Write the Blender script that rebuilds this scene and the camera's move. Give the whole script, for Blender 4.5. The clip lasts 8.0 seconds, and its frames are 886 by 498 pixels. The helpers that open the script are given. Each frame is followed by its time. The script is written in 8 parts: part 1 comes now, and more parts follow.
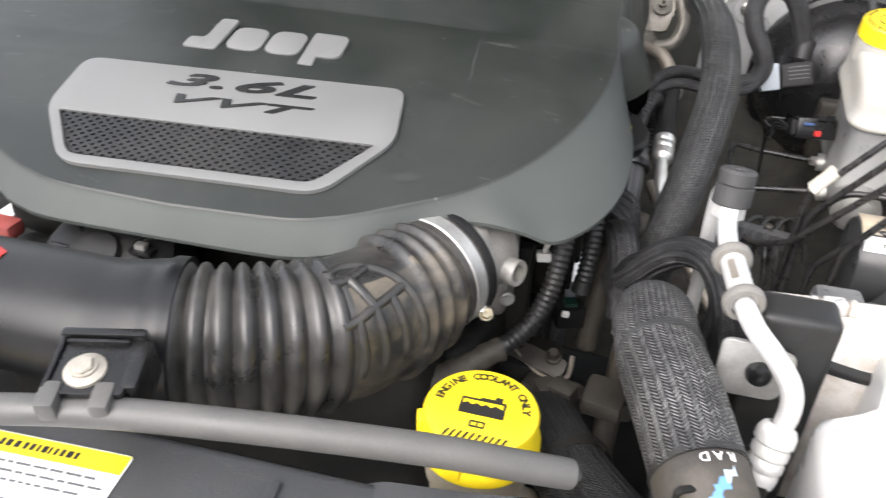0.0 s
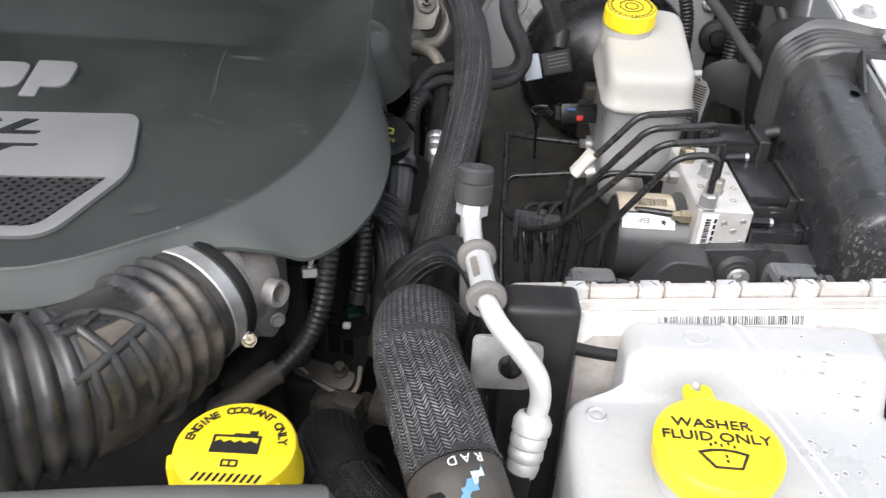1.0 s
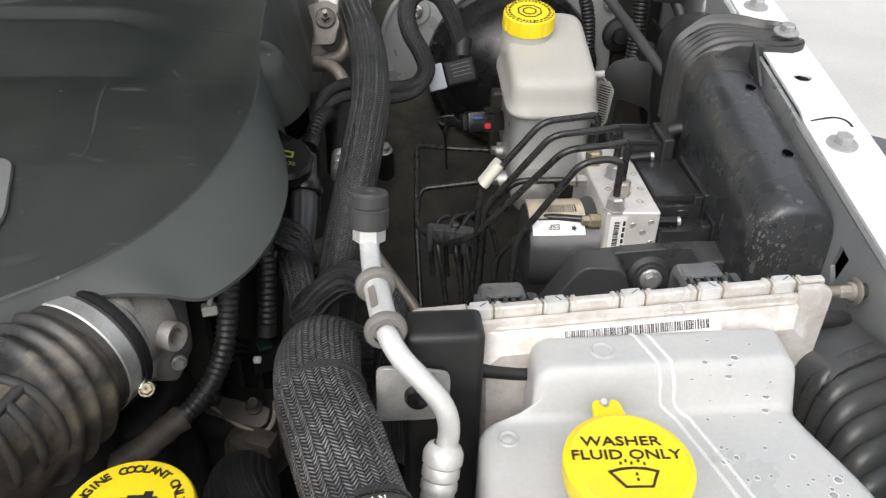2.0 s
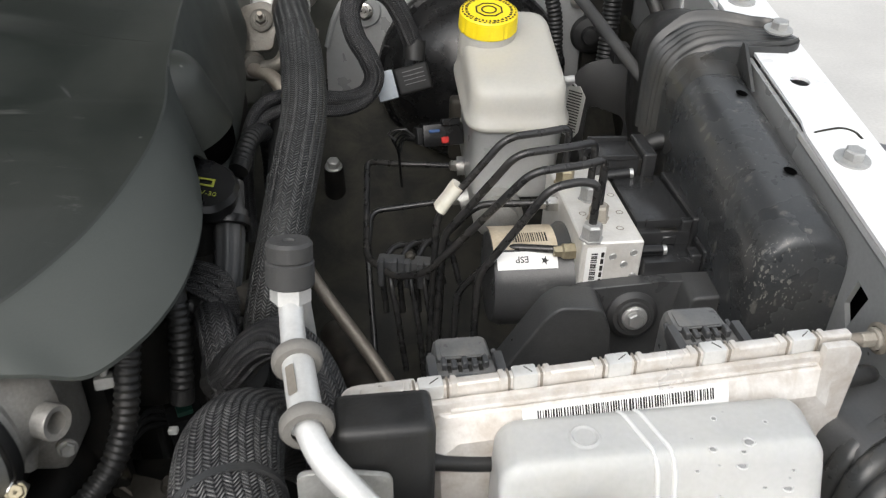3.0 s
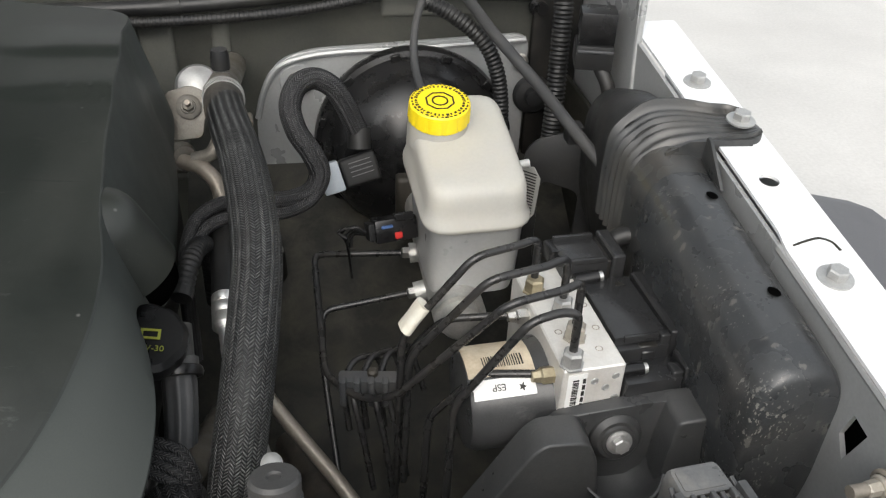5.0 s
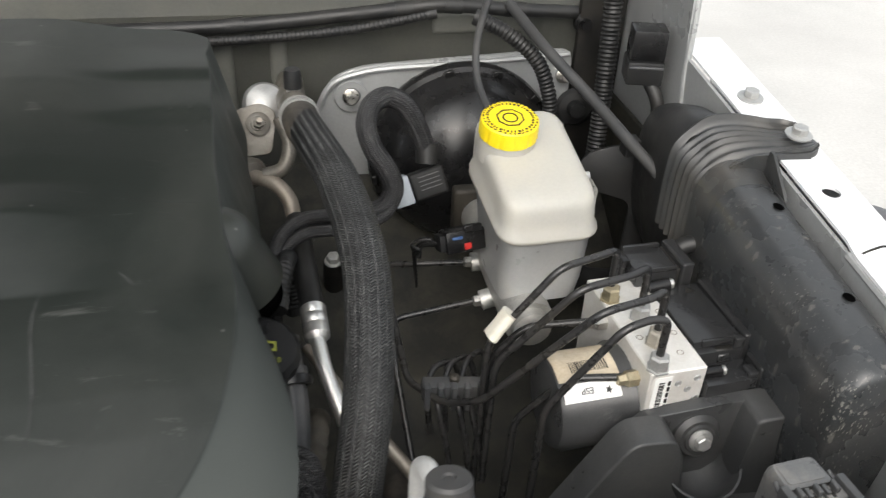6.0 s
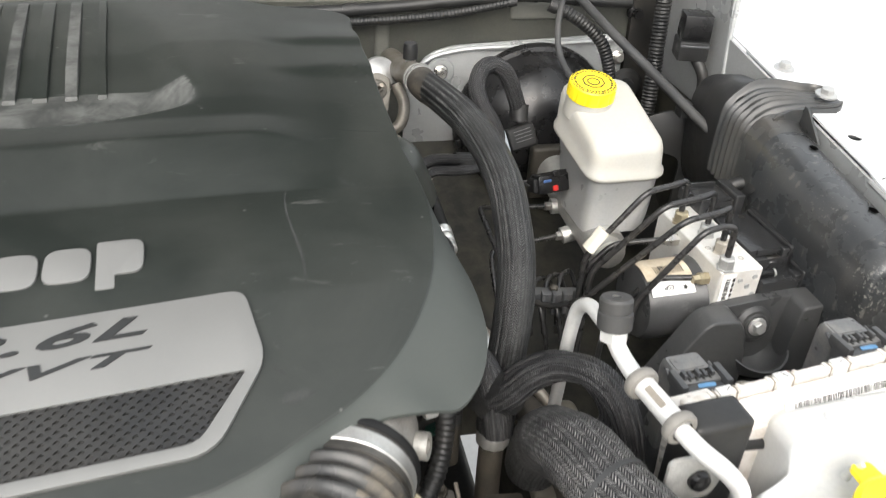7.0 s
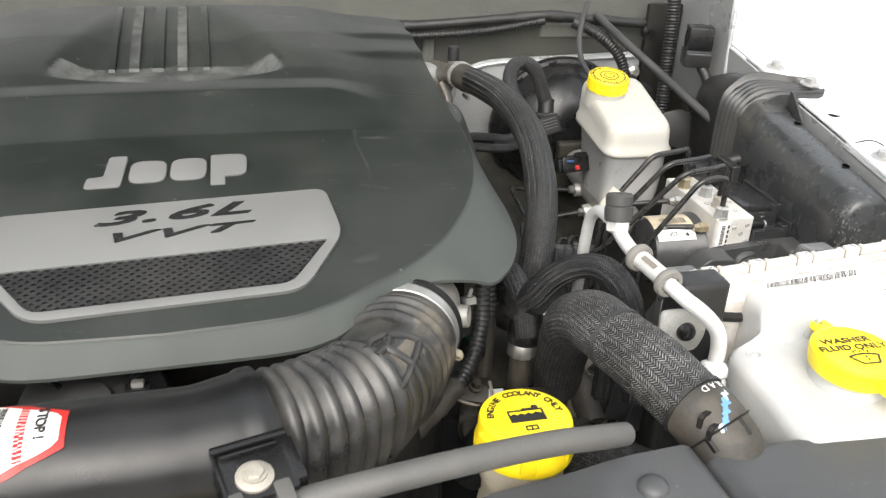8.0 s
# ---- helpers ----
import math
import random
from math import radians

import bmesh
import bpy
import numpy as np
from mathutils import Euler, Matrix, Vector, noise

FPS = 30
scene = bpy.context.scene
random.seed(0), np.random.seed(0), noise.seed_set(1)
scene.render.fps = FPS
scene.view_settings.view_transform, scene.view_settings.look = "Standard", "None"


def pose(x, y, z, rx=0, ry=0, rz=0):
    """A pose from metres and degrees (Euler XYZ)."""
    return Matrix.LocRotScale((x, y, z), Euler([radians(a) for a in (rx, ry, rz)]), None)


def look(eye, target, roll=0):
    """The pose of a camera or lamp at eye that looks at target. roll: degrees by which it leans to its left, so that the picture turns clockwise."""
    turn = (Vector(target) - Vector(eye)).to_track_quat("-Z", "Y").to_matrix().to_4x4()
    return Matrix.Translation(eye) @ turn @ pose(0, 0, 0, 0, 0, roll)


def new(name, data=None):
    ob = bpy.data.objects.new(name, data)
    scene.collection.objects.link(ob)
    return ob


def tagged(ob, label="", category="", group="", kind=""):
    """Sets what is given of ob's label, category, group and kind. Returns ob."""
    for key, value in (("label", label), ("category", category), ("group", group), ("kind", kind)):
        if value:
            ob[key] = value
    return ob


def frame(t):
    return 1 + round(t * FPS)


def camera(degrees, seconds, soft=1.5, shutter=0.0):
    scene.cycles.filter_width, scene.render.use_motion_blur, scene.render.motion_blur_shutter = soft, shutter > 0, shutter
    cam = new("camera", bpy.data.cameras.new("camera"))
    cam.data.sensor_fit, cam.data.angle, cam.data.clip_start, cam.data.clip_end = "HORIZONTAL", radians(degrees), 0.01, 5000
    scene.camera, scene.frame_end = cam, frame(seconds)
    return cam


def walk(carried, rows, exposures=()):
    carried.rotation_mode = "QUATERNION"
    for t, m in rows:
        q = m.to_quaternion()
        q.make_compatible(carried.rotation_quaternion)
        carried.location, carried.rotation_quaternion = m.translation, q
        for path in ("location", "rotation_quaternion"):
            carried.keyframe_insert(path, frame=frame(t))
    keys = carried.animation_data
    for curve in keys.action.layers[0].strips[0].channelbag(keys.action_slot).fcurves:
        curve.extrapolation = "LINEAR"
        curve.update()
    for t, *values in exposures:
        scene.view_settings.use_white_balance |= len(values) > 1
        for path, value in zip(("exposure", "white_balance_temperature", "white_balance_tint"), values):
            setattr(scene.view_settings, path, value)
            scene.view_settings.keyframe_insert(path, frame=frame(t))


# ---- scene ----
cam = camera(57.0, 8.0, soft=1.2, shutter=0.3)
PATH = [
    (0, (-0.015, -0.039, 1.438), (-0.499, 1.545, 0.318), 2.7),
    (0.5, (0.02, -0.028, 1.441), (-0.252, 1.605, 0.319), 2.9),
    (1, (0.046, -0.007, 1.442), (-0.07, 1.655, 0.337), 3.1),
    (1.5, (0.05, 0.007, 1.443), (0.039, 1.68, 0.347), 2.3),
    (2, (0.072, 0.018, 1.446), (0.104, 1.692, 0.351), 1.6),
    (2.2, (0.082, 0.025, 1.449), (0.124, 1.697, 0.353), 1.3),
    (3.3, (0.091, 0.161, 1.407), (0.227, 1.828, 0.31), 2.0),
    (3.5, (0.088, 0.173, 1.407), (0.249, 1.836, 0.307), 2.3),
    (4, (0.092, 0.194, 1.432), (0.303, 1.844, 0.322), 2.3),
    (4.5, (0.063, 0.205, 1.459), (0.332, 1.846, 0.347), 2.5),
    (4.7, (0.06, 0.219, 1.472), (0.345, 1.854, 0.356), 2.4),
    (5.8, (0.002, 0.239, 1.497), (0.338, 1.863, 0.378), 2.3),
    (6, (-0.037, 0.223, 1.508), (0.315, 1.846, 0.393), 2.5),
    (6.5, (-0.141, 0.149, 1.533), (0.235, 1.772, 0.426), 2.9),
    (7, (-0.212, 0.05, 1.528), (0.185, 1.683, 0.444), 3.4),
    (7.5, (-0.243, -0.078, 1.514), (0.152, 1.592, 0.489), 3.7),
    (8, (-0.257, -0.163, 1.471), (0.07, 1.588, 0.56), 2.5),
]
walk(cam, [(t, look(eye, target, roll)) for t, eye, target, roll in PATH],
     exposures=[(0.0, 1.55, 6150, 11), (0.5, 1.38, 5880, 11), (1.0, 1.07, 5960, 11), (1.5, 0.71, 6080, 10), (2.0, 0.68, 6150, 9), (4.0, 0.55, 6200, 7), (4.5, 0.69, 6220, 7), (5.8, 0.76, 6280, 7), (6.5, 1.29, 6320, 7), (7.25, 1.39, 6300, 7), (8.0, 1.33, 6330, 7)])

# ---- daylight: bright overcast sky over an open forecourt ----
world = bpy.data.worlds.new("overcast_sky")
scene.world = world
world.use_nodes = True
wn = world.node_tree.nodes
sky = wn.new("ShaderNodeTexSky")
sky.sky_type = "NISHITA"
sky.sun_disc = False
sky.sun_elevation = radians(42)
sky.sun_rotation = radians(198)
sky.air_density, sky.dust_density, sky.ozone_density = 0.35, 10.0, 0.2
wn["Background"].inputs["Strength"].default_value = 0.14
# an even layer of white cloud veils most of the blue
veil = wn.new("ShaderNodeMix")
veil.data_type = "RGBA"
veil.inputs["Factor"].default_value = 0.65
veil.inputs["B"].default_value = (5.2, 5.25, 5.3, 1.0)
world.node_tree.links.new(sky.outputs["Color"], veil.inputs["A"])
world.node_tree.links.new(veil.outputs["Result"], wn["Background"].inputs["Color"])
sun_lamp = bpy.data.lights.new("overcast_sun", "SUN")
sun_lamp.energy, sun_lamp.angle, sun_lamp.color = 1.1, radians(60), (1.0, 0.98, 0.95)
sun_ob = new("overcast_sun", sun_lamp)
sun_ob.matrix_world = look((-0.58, -1.28, 2.76), (0, 0.5, 1.0))

# ---- tools ----
ROOT = {}


def thing(name, loc, label, category, group="", kind=""):
    """An Empty at the base of a thing, to which its parts are tied."""
    ob = new(name)
    ob.location = loc
    ob.empty_display_size = 0.02
    ROOT[ob] = Vector(loc)
    return tagged(ob, label, category, group, kind)


def to_mesh(name, bm, mat, origin, smooth=True, angle=38):
    bmesh.ops.recalc_face_normals(bm, faces=bm.faces)
    for v in bm.verts:
        v.co -= origin
    me = bpy.data.meshes.new(name)
    for f in bm.faces:
        f.smooth = smooth
    bm.to_mesh(me)
    bm.free()
    if smooth:
        me.set_sharp_from_angle(angle=radians(angle))
    me.materials.append(mat)
    return me


def part(name, bm, mat, parent, label="", angle=38):
    """One mesh as a part of a thing or of a part; bm is in world metres."""
    origin = ROOT[parent]
    ob = new(name, to_mesh(name, bm, mat, origin, True, angle))
    ob.parent = parent
    ROOT[ob] = origin
    return tagged(ob, label)


def solo(name, bm, mat, loc, label, category, group="", kind="", angle=38):
    """A thing made of one mesh."""
    loc = Vector(loc)
    ob = new(name, to_mesh(name, bm, mat, loc, True, angle))
    ob.location = loc
    ROOT[ob] = loc
    return tagged(ob, label, category, group, kind)


def spline(points, step=0.006):
    """Points along a smooth curve through the given ones, about step apart."""
    pts = [Vector(p) for p in points]
    if len(pts) == 2:
        n = max(2, int((pts[1] - pts[0]).length / step))
        return [pts[0].lerp(pts[1], i / n) for i in range(n + 1)]
    ext = [pts[0] * 2 - pts[1], *pts, pts[-1] * 2 - pts[-2]]
    out = []
    for a, b, c, d in zip(ext, ext[1:], ext[2:], ext[3:]):
        n = max(2, int((c - b).length / step))
        t0, t1 = 0.0, max((b - a).length, 1e-5) ** 0.5
        t2 = t1 + max((c - b).length, 1e-5) ** 0.5
        t3 = t2 + max((d - c).length, 1e-5) ** 0.5
        for i in range(n):
            t = t1 + (t2 - t1) * i / n
            a1 = a * ((t1 - t) / (t1 - t0)) + b * ((t - t0) / (t1 - t0))
            a2 = b * ((t2 - t) / (t2 - t1)) + c * ((t - t1) / (t2 - t1))
            a3 = c * ((t3 - t) / (t3 - t2)) + d * ((t - t2) / (t3 - t2))
            b1 = a1 * ((t2 - t) / (t2 - t0)) + a2 * ((t - t0) / (t2 - t0))
            b2 = a2 * ((t3 - t) / (t3 - t1)) + a3 * ((t - t1) / (t3 - t1))
            out.append(b1 * ((t2 - t) / (t2 - t1)) + b2 * ((t - t1) / (t2 - t1)))
    return out + [pts[-1]]


def frames_along(path):
    """Position, side and up vectors that do not twist along a path."""
    up = Vector((0, 0, 1))
    t0 = (path[1] - path[0]).normalized()
    if abs(t0.z) > 0.9:
        up = Vector((0, 1, 0))
    side = t0.cross(up).normalized()
    out = []
    for i, p in enumerate(path):
        a, b = path[max(0, i - 1)], path[min(len(path) - 1, i + 1)]
        t = (b - a).normalized()
        side = (side - t * side.dot(t)).normalized()
        out.append((p, side, side.cross(t).normalized(), t))
    return out


def tube(points, r, seg=16, step=0.006, rf=None, caps=True, squash=1.0, bm=None, smooth_path=True):
    """A swept tube. rf(s, total, angle) scales the radius along the way. UV holds metres round and along."""
    bm = bm or bmesh.new()
    uv = bm.loops.layers.uv.verify()
    path = spline(points, step) if smooth_path else [Vector(p) for p in points]
    dist = [0.0]
    for a, b in zip(path, path[1:]):
        dist.append(dist[-1] + (b - a).length)
    rings = []
    for (p, side, up, t), s in zip(frames_along(path), dist):
        ring = []
        for k in range(seg):
            a = 2 * math.pi * k / seg
            rr = r * (rf(s, dist[-1], a) if rf else 1.0)
            ring.append(bm.verts.new(p + side * (math.cos(a) * rr) + up * (math.sin(a) * rr * squash)))
        rings.append(ring)
    for i in range(len(rings) - 1):
        for k in range(seg):
            j = (k + 1) % seg
            f = bm.faces.new((rings[i][k], rings[i][j], rings[i + 1][j], rings[i + 1][k]))
            ua, ub = 2 * math.pi * r * k / seg, 2 * math.pi * r * (k + 1) / seg
            for loop, c in zip(f.loops, ((ua, dist[i]), (ub, dist[i]), (ub, dist[i + 1]), (ua, dist[i + 1]))):
                loop[uv].uv = c
    if caps:
        bm.faces.new(list(reversed(rings[0])))
        bm.faces.new(rings[-1])
    return bm


def basis(axis):
    """Two unit vectors square to axis, and the axis."""
    a = Vector(axis).normalized()
    side = a.cross(Vector((0, 1, 0)) if abs(a.y) < 0.8 else Vector((1, 0, 0))).normalized()
    return side, a.cross(side).normalized(), a


def lathe(profile, origin, axis=(0, 0, 1), seg=32, bm=None, rf=None):
    """Turns (radius, height) pairs round an axis. Ends on radius 0 are closed."""
    bm = bm or bmesh.new()
    u, v, a = basis(axis)
    o = Vector(origin)
    rings = []
    for n, (r, h) in enumerate(profile):
        if r <= 1e-6:
            rings.append([bm.verts.new(o + a * h)])
        else:
            ring = []
            for k in range(seg):
                w = 2 * math.pi * k / seg
                rr = r * (rf(n, k) if rf else 1.0)
                ring.append(bm.verts.new(o + a * h + u * (math.cos(w) * rr) + v * (math.sin(w) * rr)))
            rings.append(ring)
    for p, q in zip(rings, rings[1:]):
        for k in range(seg):
            j = (k + 1) % seg
            if len(p) == 1 and len(q) > 1:
                bm.faces.new((p[0], q[j], q[k]))
            elif len(q) == 1 and len(p) > 1:
                bm.faces.new((p[k], p[j], q[0]))
            elif len(p) > 1:
                bm.faces.new((p[k], p[j], q[j], q[k]))
    return bm


def turn_z(deg, at=(0, 0, 0)):
    return Matrix.Translation(at) @ Matrix.Rotation(radians(deg), 4, "Z") @ Matrix.Translation(-Vector(at))


def box(lo, hi, bevel=0.003, segs=2, m=None, bm=None):
    """A box from corner to corner with rounded edges, moved by m."""
    new_bm = bmesh.new()
    lo, hi = Vector(lo), Vector(hi)
    bmesh.ops.create_cube(new_bm, size=1, matrix=Matrix.LocRotScale((lo + hi) / 2, None, hi - lo))
    if bevel:
        bmesh.ops.bevel(new_bm, geom=new_bm.edges[:], offset=bevel, segments=segs, profile=0.6, affect="EDGES", clamp_overlap=True)
    if m:
        bmesh.ops.transform(new_bm, matrix=m, verts=new_bm.verts)
    return merge(bm, new_bm)


def merge(bm, extra):
    """Adds one bmesh to another; either may be missing."""
    if bm is None:
        return extra
    me = bpy.data.meshes.new("scratch")
    extra.to_mesh(me)
    extra.free()
    bm.from_mesh(me)
    bpy.data.meshes.remove(me)
    return bm


def prism(outline, depth, m=None, bevel=0.0, segs=2, holes=(), bm=None):
    """A flat outline in x and y, with holes, drawn out along z from 0 to depth, then moved by m."""
    b = bmesh.new()
    edges = []
    for loop in (outline, *holes):
        vs = [b.verts.new((x, y, 0)) for x, y in loop]
        edges += [b.edges.new((p, q)) for p, q in zip(vs, vs[1:] + vs[:1])]
    if holes:
        bmesh.ops.triangle_fill(b, use_beauty=True, use_dissolve=False, edges=edges)
    else:
        b.faces.new(list({v: 0 for e in edges for v in e.verts}))
    res = bmesh.ops.extrude_face_region(b, geom=b.faces[:])
    for g in res["geom"]:
        if isinstance(g, bmesh.types.BMVert):
            g.co.z += depth
    if bevel:
        rim = [e for e in b.edges if e.calc_length() > 0 and len(e.link_faces) == 2 and e.calc_face_angle(0) > 0.9
               and abs(e.verts[0].co.z - e.verts[1].co.z) < 1e-7 and e.verts[0].co.z > depth / 2]
        bmesh.ops.bevel(b, geom=rim, offset=bevel, segments=segs, profile=0.6, affect="EDGES", clamp_overlap=True)
    if m:
        bmesh.ops.transform(b, matrix=m, verts=b.verts)
    return merge(bm, b)


def rounded(corners, r, n=4):
    """An outline with its corners rounded; r is one radius or one for each corner."""
    out = []
    count = len(corners)
    for i, c in enumerate(corners):
        rr = r[i] if isinstance(r, (list, tuple)) else r
        p, a, b = Vector(c), Vector(corners[i - 1]), Vector(corners[(i + 1) % count])
        if rr <= 0:
            out.append(tuple(p))
            continue
        da, db = (a - p), (b - p)
        rr = min(rr, da.length * 0.48, db.length * 0.48)
        s, e = p + da.normalized() * rr, p + db.normalized() * rr
        for k in range(n + 1):
            t = k / n
            out.append(tuple(s * (1 - t) ** 2 + p * 2 * t * (1 - t) + e * t * t))
    return out


def loft(loops, bm=None, caps=True):
    """Joins closed loops of the same count."""
    bm = bm or bmesh.new()
    rings = [[bm.verts.new(p) for p in loop] for loop in loops]
    for p, q in zip(rings, rings[1:]):
        n = len(p)
        for k in range(n):
            j = (k + 1) % n
            bm.faces.new((p[k], p[j], q[j], q[k]))
    if caps:
        bm.faces.new(list(reversed(rings[0])))
        bm.faces.new(rings[-1])
    return bm


def hex_bolt(name, at, axis, r, mat, height=0.007, washer=1.55, parent=None, label="", category="bolt", group=""):
    """A flanged hexagon bolt: washer face, six-sided head with a chamfered top."""
    bm = lathe([(0, 0), (r * washer, 0), (r * washer, 0.0016), (r * 1.2, 0.0026), (0, 0.0026)], at, axis, 24)
    u, v, a = basis(axis)
    bm = lathe([(r, 0.0026), (r, height - 0.001), (r * 0.86, height), (r * 0.3, height), (0, height - 0.0006)], at, axis, 6, bm)
    if parent:
        return part(name, bm, mat, parent, label, 25)
    return solo(name, bm, mat, at, label, category, group, angle=25)


def text_mesh(body, size, depth=0.0006, spacing=1.0, shear=0.0, bold=0.0):
    """Lettering as a bmesh, from x = 0 on the base line y = 0, standing on z = 0."""
    cu = bpy.data.curves.new("lettering", "FONT")
    cu.body, cu.size, cu.extrude, cu.space_character, cu.shear, cu.offset = body, size, depth / 2, spacing, shear, bold
    cu.align_x = "CENTER"
    cu.resolution_u = 3
    ob = bpy.data.objects.new("lettering", cu)
    me = bpy.data.meshes.new_from_object(ob)
    bm = bmesh.new()
    bm.from_mesh(me)
    bpy.data.objects.remove(ob)
    bpy.data.meshes.remove(me)
    for vert in bm.verts:
        vert.co.z += depth / 2
    return bm


def place(bm, m, into=None):
    bmesh.ops.transform(bm, matrix=m, verts=bm.verts)
    return merge(into, bm)


def arc_text(body, radius, size, start, sweep, m, into=None, depth=0.0005, bold=0.0):
    """Letters one by one round an arc, heads outward, clockwise from start degrees."""
    for i, ch in enumerate(body):
        if ch == " ":
            continue
        a = radians(start - sweep * (i + 0.5) / len(body))
        lm = Matrix.Translation((radius * math.cos(a), radius * math.sin(a), 0)) @ Matrix.Rotation(a - math.pi / 2, 4, "Z")
        into = place(text_mesh(ch, size, depth, bold=bold), m @ lm, into)
    return into


def bars(x0, x1, y0, y1, m, depth=0.0004, count=30, seed=1, into=None):
    """A row of upright bars of uneven width."""
    rng = random.Random(seed)
    into = into or bmesh.new()
    x, pitch = x0, (x1 - x0) / count
    while x < x1 - pitch * 0.3:
        w = pitch * rng.uniform(0.25, 0.7)
        b = bmesh.new()
        bmesh.ops.create_cube(b, size=1, matrix=m @ Matrix.LocRotScale(((x + w / 2), (y0 + y1) / 2, depth / 2), None, (w, y1 - y0, depth)))
        into = merge(into, b)
        x += w + pitch * rng.uniform(0.25, 0.6)
    return into


def facing(origin, right, up):
    """A matrix whose x and y run along right and up from origin; z is their normal."""
    x = Vector(right).normalized()
    z = x.cross(Vector(up)).normalized()
    y = z.cross(x)
    m = Matrix((x, y, z)).transposed().to_4x4()
    m.translation = origin
    return m

# ---- materials ----
def nodes_of(name):
    mat = bpy.data.materials.new(name)
    mat.use_nodes = True
    nt = mat.node_tree
    return mat, nt, nt.nodes["Principled BSDF"]


def node(nt, kind, **inputs):
    n = nt.nodes.new(kind)
    for key, value in inputs.items():
        key = key.replace("_", " ")
        if key in n.inputs:
            n.inputs[key].default_value = value
    return n


def rgba(c):
    return (*c, 1.0) if len(c) == 3 else c


def surface(name, colour, rough=0.5, metal=0.0, var=0.12, scale=25.0, fine=350.0, bump=0.15, dust=0.0, dust_colour=(0.2, 0.18, 0.15),
            dust_scale=14.0, rough_var=0.12, coat=0.0, sss=0.0, spec=0.5, specks=0.0, speck_scale=270.0, scratches=0.0, bump_dist=0.0006, marks=0.0):
    """A surface with large uneven tone, fine grain, dust in patches and, where asked, dried splashes and scratches."""
    mat, nt, bsdf = nodes_of(name)
    link = nt.links.new
    co = node(nt, "ShaderNodeTexCoord").outputs["Object"]
    big = node(nt, "ShaderNodeTexNoise", Scale=scale, Detail=4.0, Roughness=0.6)
    small = node(nt, "ShaderNodeTexNoise", Scale=fine, Detail=3.0, Roughness=0.6)
    for n in (big, small):
        link(co, n.inputs["Vector"])
    tone = node(nt, "ShaderNodeMapRange", From_Min=0.3, From_Max=0.7, To_Min=1 - var, To_Max=1 + var)
    link(big.outputs["Fac"], tone.inputs["Value"])
    grain = node(nt, "ShaderNodeMapRange", From_Min=0.3, From_Max=0.7, To_Min=1 - var * 0.6, To_Max=1 + var * 0.6)
    link(small.outputs["Fac"], grain.inputs["Value"])
    both = node(nt, "ShaderNodeMath")
    both.operation = "MULTIPLY"
    link(tone.outputs[0], both.inputs[0])
    link(grain.outputs[0], both.inputs[1])
    mul = node(nt, "ShaderNodeVectorMath")
    mul.operation = "SCALE"
    mul.inputs[0].default_value = colour
    link(both.outputs[0], mul.inputs["Scale"])
    out = mul.outputs[0]

    def over(mask, tint):
        nonlocal out
        mix = nt.nodes.new("ShaderNodeMix")
        mix.data_type = "RGBA"
        mix.inputs["B"].default_value = rgba(tint)
        link(mask, mix.inputs["Factor"])
        link(out, mix.inputs["A"])
        out = mix.outputs["Result"]

    rough_in = node(nt, "ShaderNodeMapRange", From_Min=0.3, From_Max=0.7, To_Min=max(0.03, rough - rough_var), To_Max=min(1.0, rough + rough_var))
    link(big.outputs["Fac"], rough_in.inputs["Value"])
    link(rough_in.outputs[0], bsdf.inputs["Roughness"])
    if dust:
        d = node(nt, "ShaderNodeTexNoise", Scale=dust_scale, Detail=6.0, Roughness=0.65, Distortion=0.4)
        link(co, d.inputs["Vector"])
        dm = node(nt, "ShaderNodeMapRange", From_Min=0.42, From_Max=0.72, To_Min=0.0, To_Max=dust)
        link(d.outputs["Fac"], dm.inputs["Value"])
        over(dm.outputs[0], dust_colour)
    if specks:
        squeeze = node(nt, "ShaderNodeMapping")
        squeeze.inputs["Scale"].default_value = (1.0, 1.35, 0.42)
        squeeze.inputs["Rotation"].default_value = (0.35, 0.2, 0.0)
        wander = node(nt, "ShaderNodeTexNoise", Scale=260.0, Detail=2.0)
        link(co, wander.inputs["Vector"])
        bend = node(nt, "ShaderNodeVectorMath")
        bend.operation = "MULTIPLY_ADD"
        bend.inputs[1].default_value = (0.005, 0.005, 0.005)
        link(wander.outputs["Color"], bend.inputs[0])
        link(co, bend.inputs[2])
        link(bend.outputs[0], squeeze.inputs["Vector"])
        vor = node(nt, "ShaderNodeTexVoronoi", Scale=speck_scale, Randomness=1.0)
        link(squeeze.outputs[0], vor.inputs["Vector"])
        cell = node(nt, "ShaderNodeSeparateColor")
        link(vor.outputs["Color"], cell.inputs[0])
        zone = node(nt, "ShaderNodeTexNoise", Scale=11.0, Detail=3.0)
        link(co, zone.inputs["Vector"])
        size = node(nt, "ShaderNodeMath")
        size.operation = "MULTIPLY"
        link(cell.outputs[0], size.inputs[0])
        thick = node(nt, "ShaderNodeMapRange", From_Min=0.36, From_Max=0.64, To_Min=0.15, To_Max=0.75)
        link(zone.outputs["Fac"], thick.inputs["Value"])
        # the splashes come from the engine's side
        sides = node(nt, "ShaderNodeSeparateXYZ")
        link(co, sides.inputs[0])
        flank = node(nt, "ShaderNodeMapRange", From_Min=0.004, From_Max=0.034, To_Min=1.05, To_Max=0.42)
        link(sides.outputs[0], flank.inputs["Value"])
        where = node(nt, "ShaderNodeMath")
        where.operation = "MULTIPLY"
        link(thick.outputs[0], where.inputs[0])
        link(flank.outputs[0], where.inputs[1])
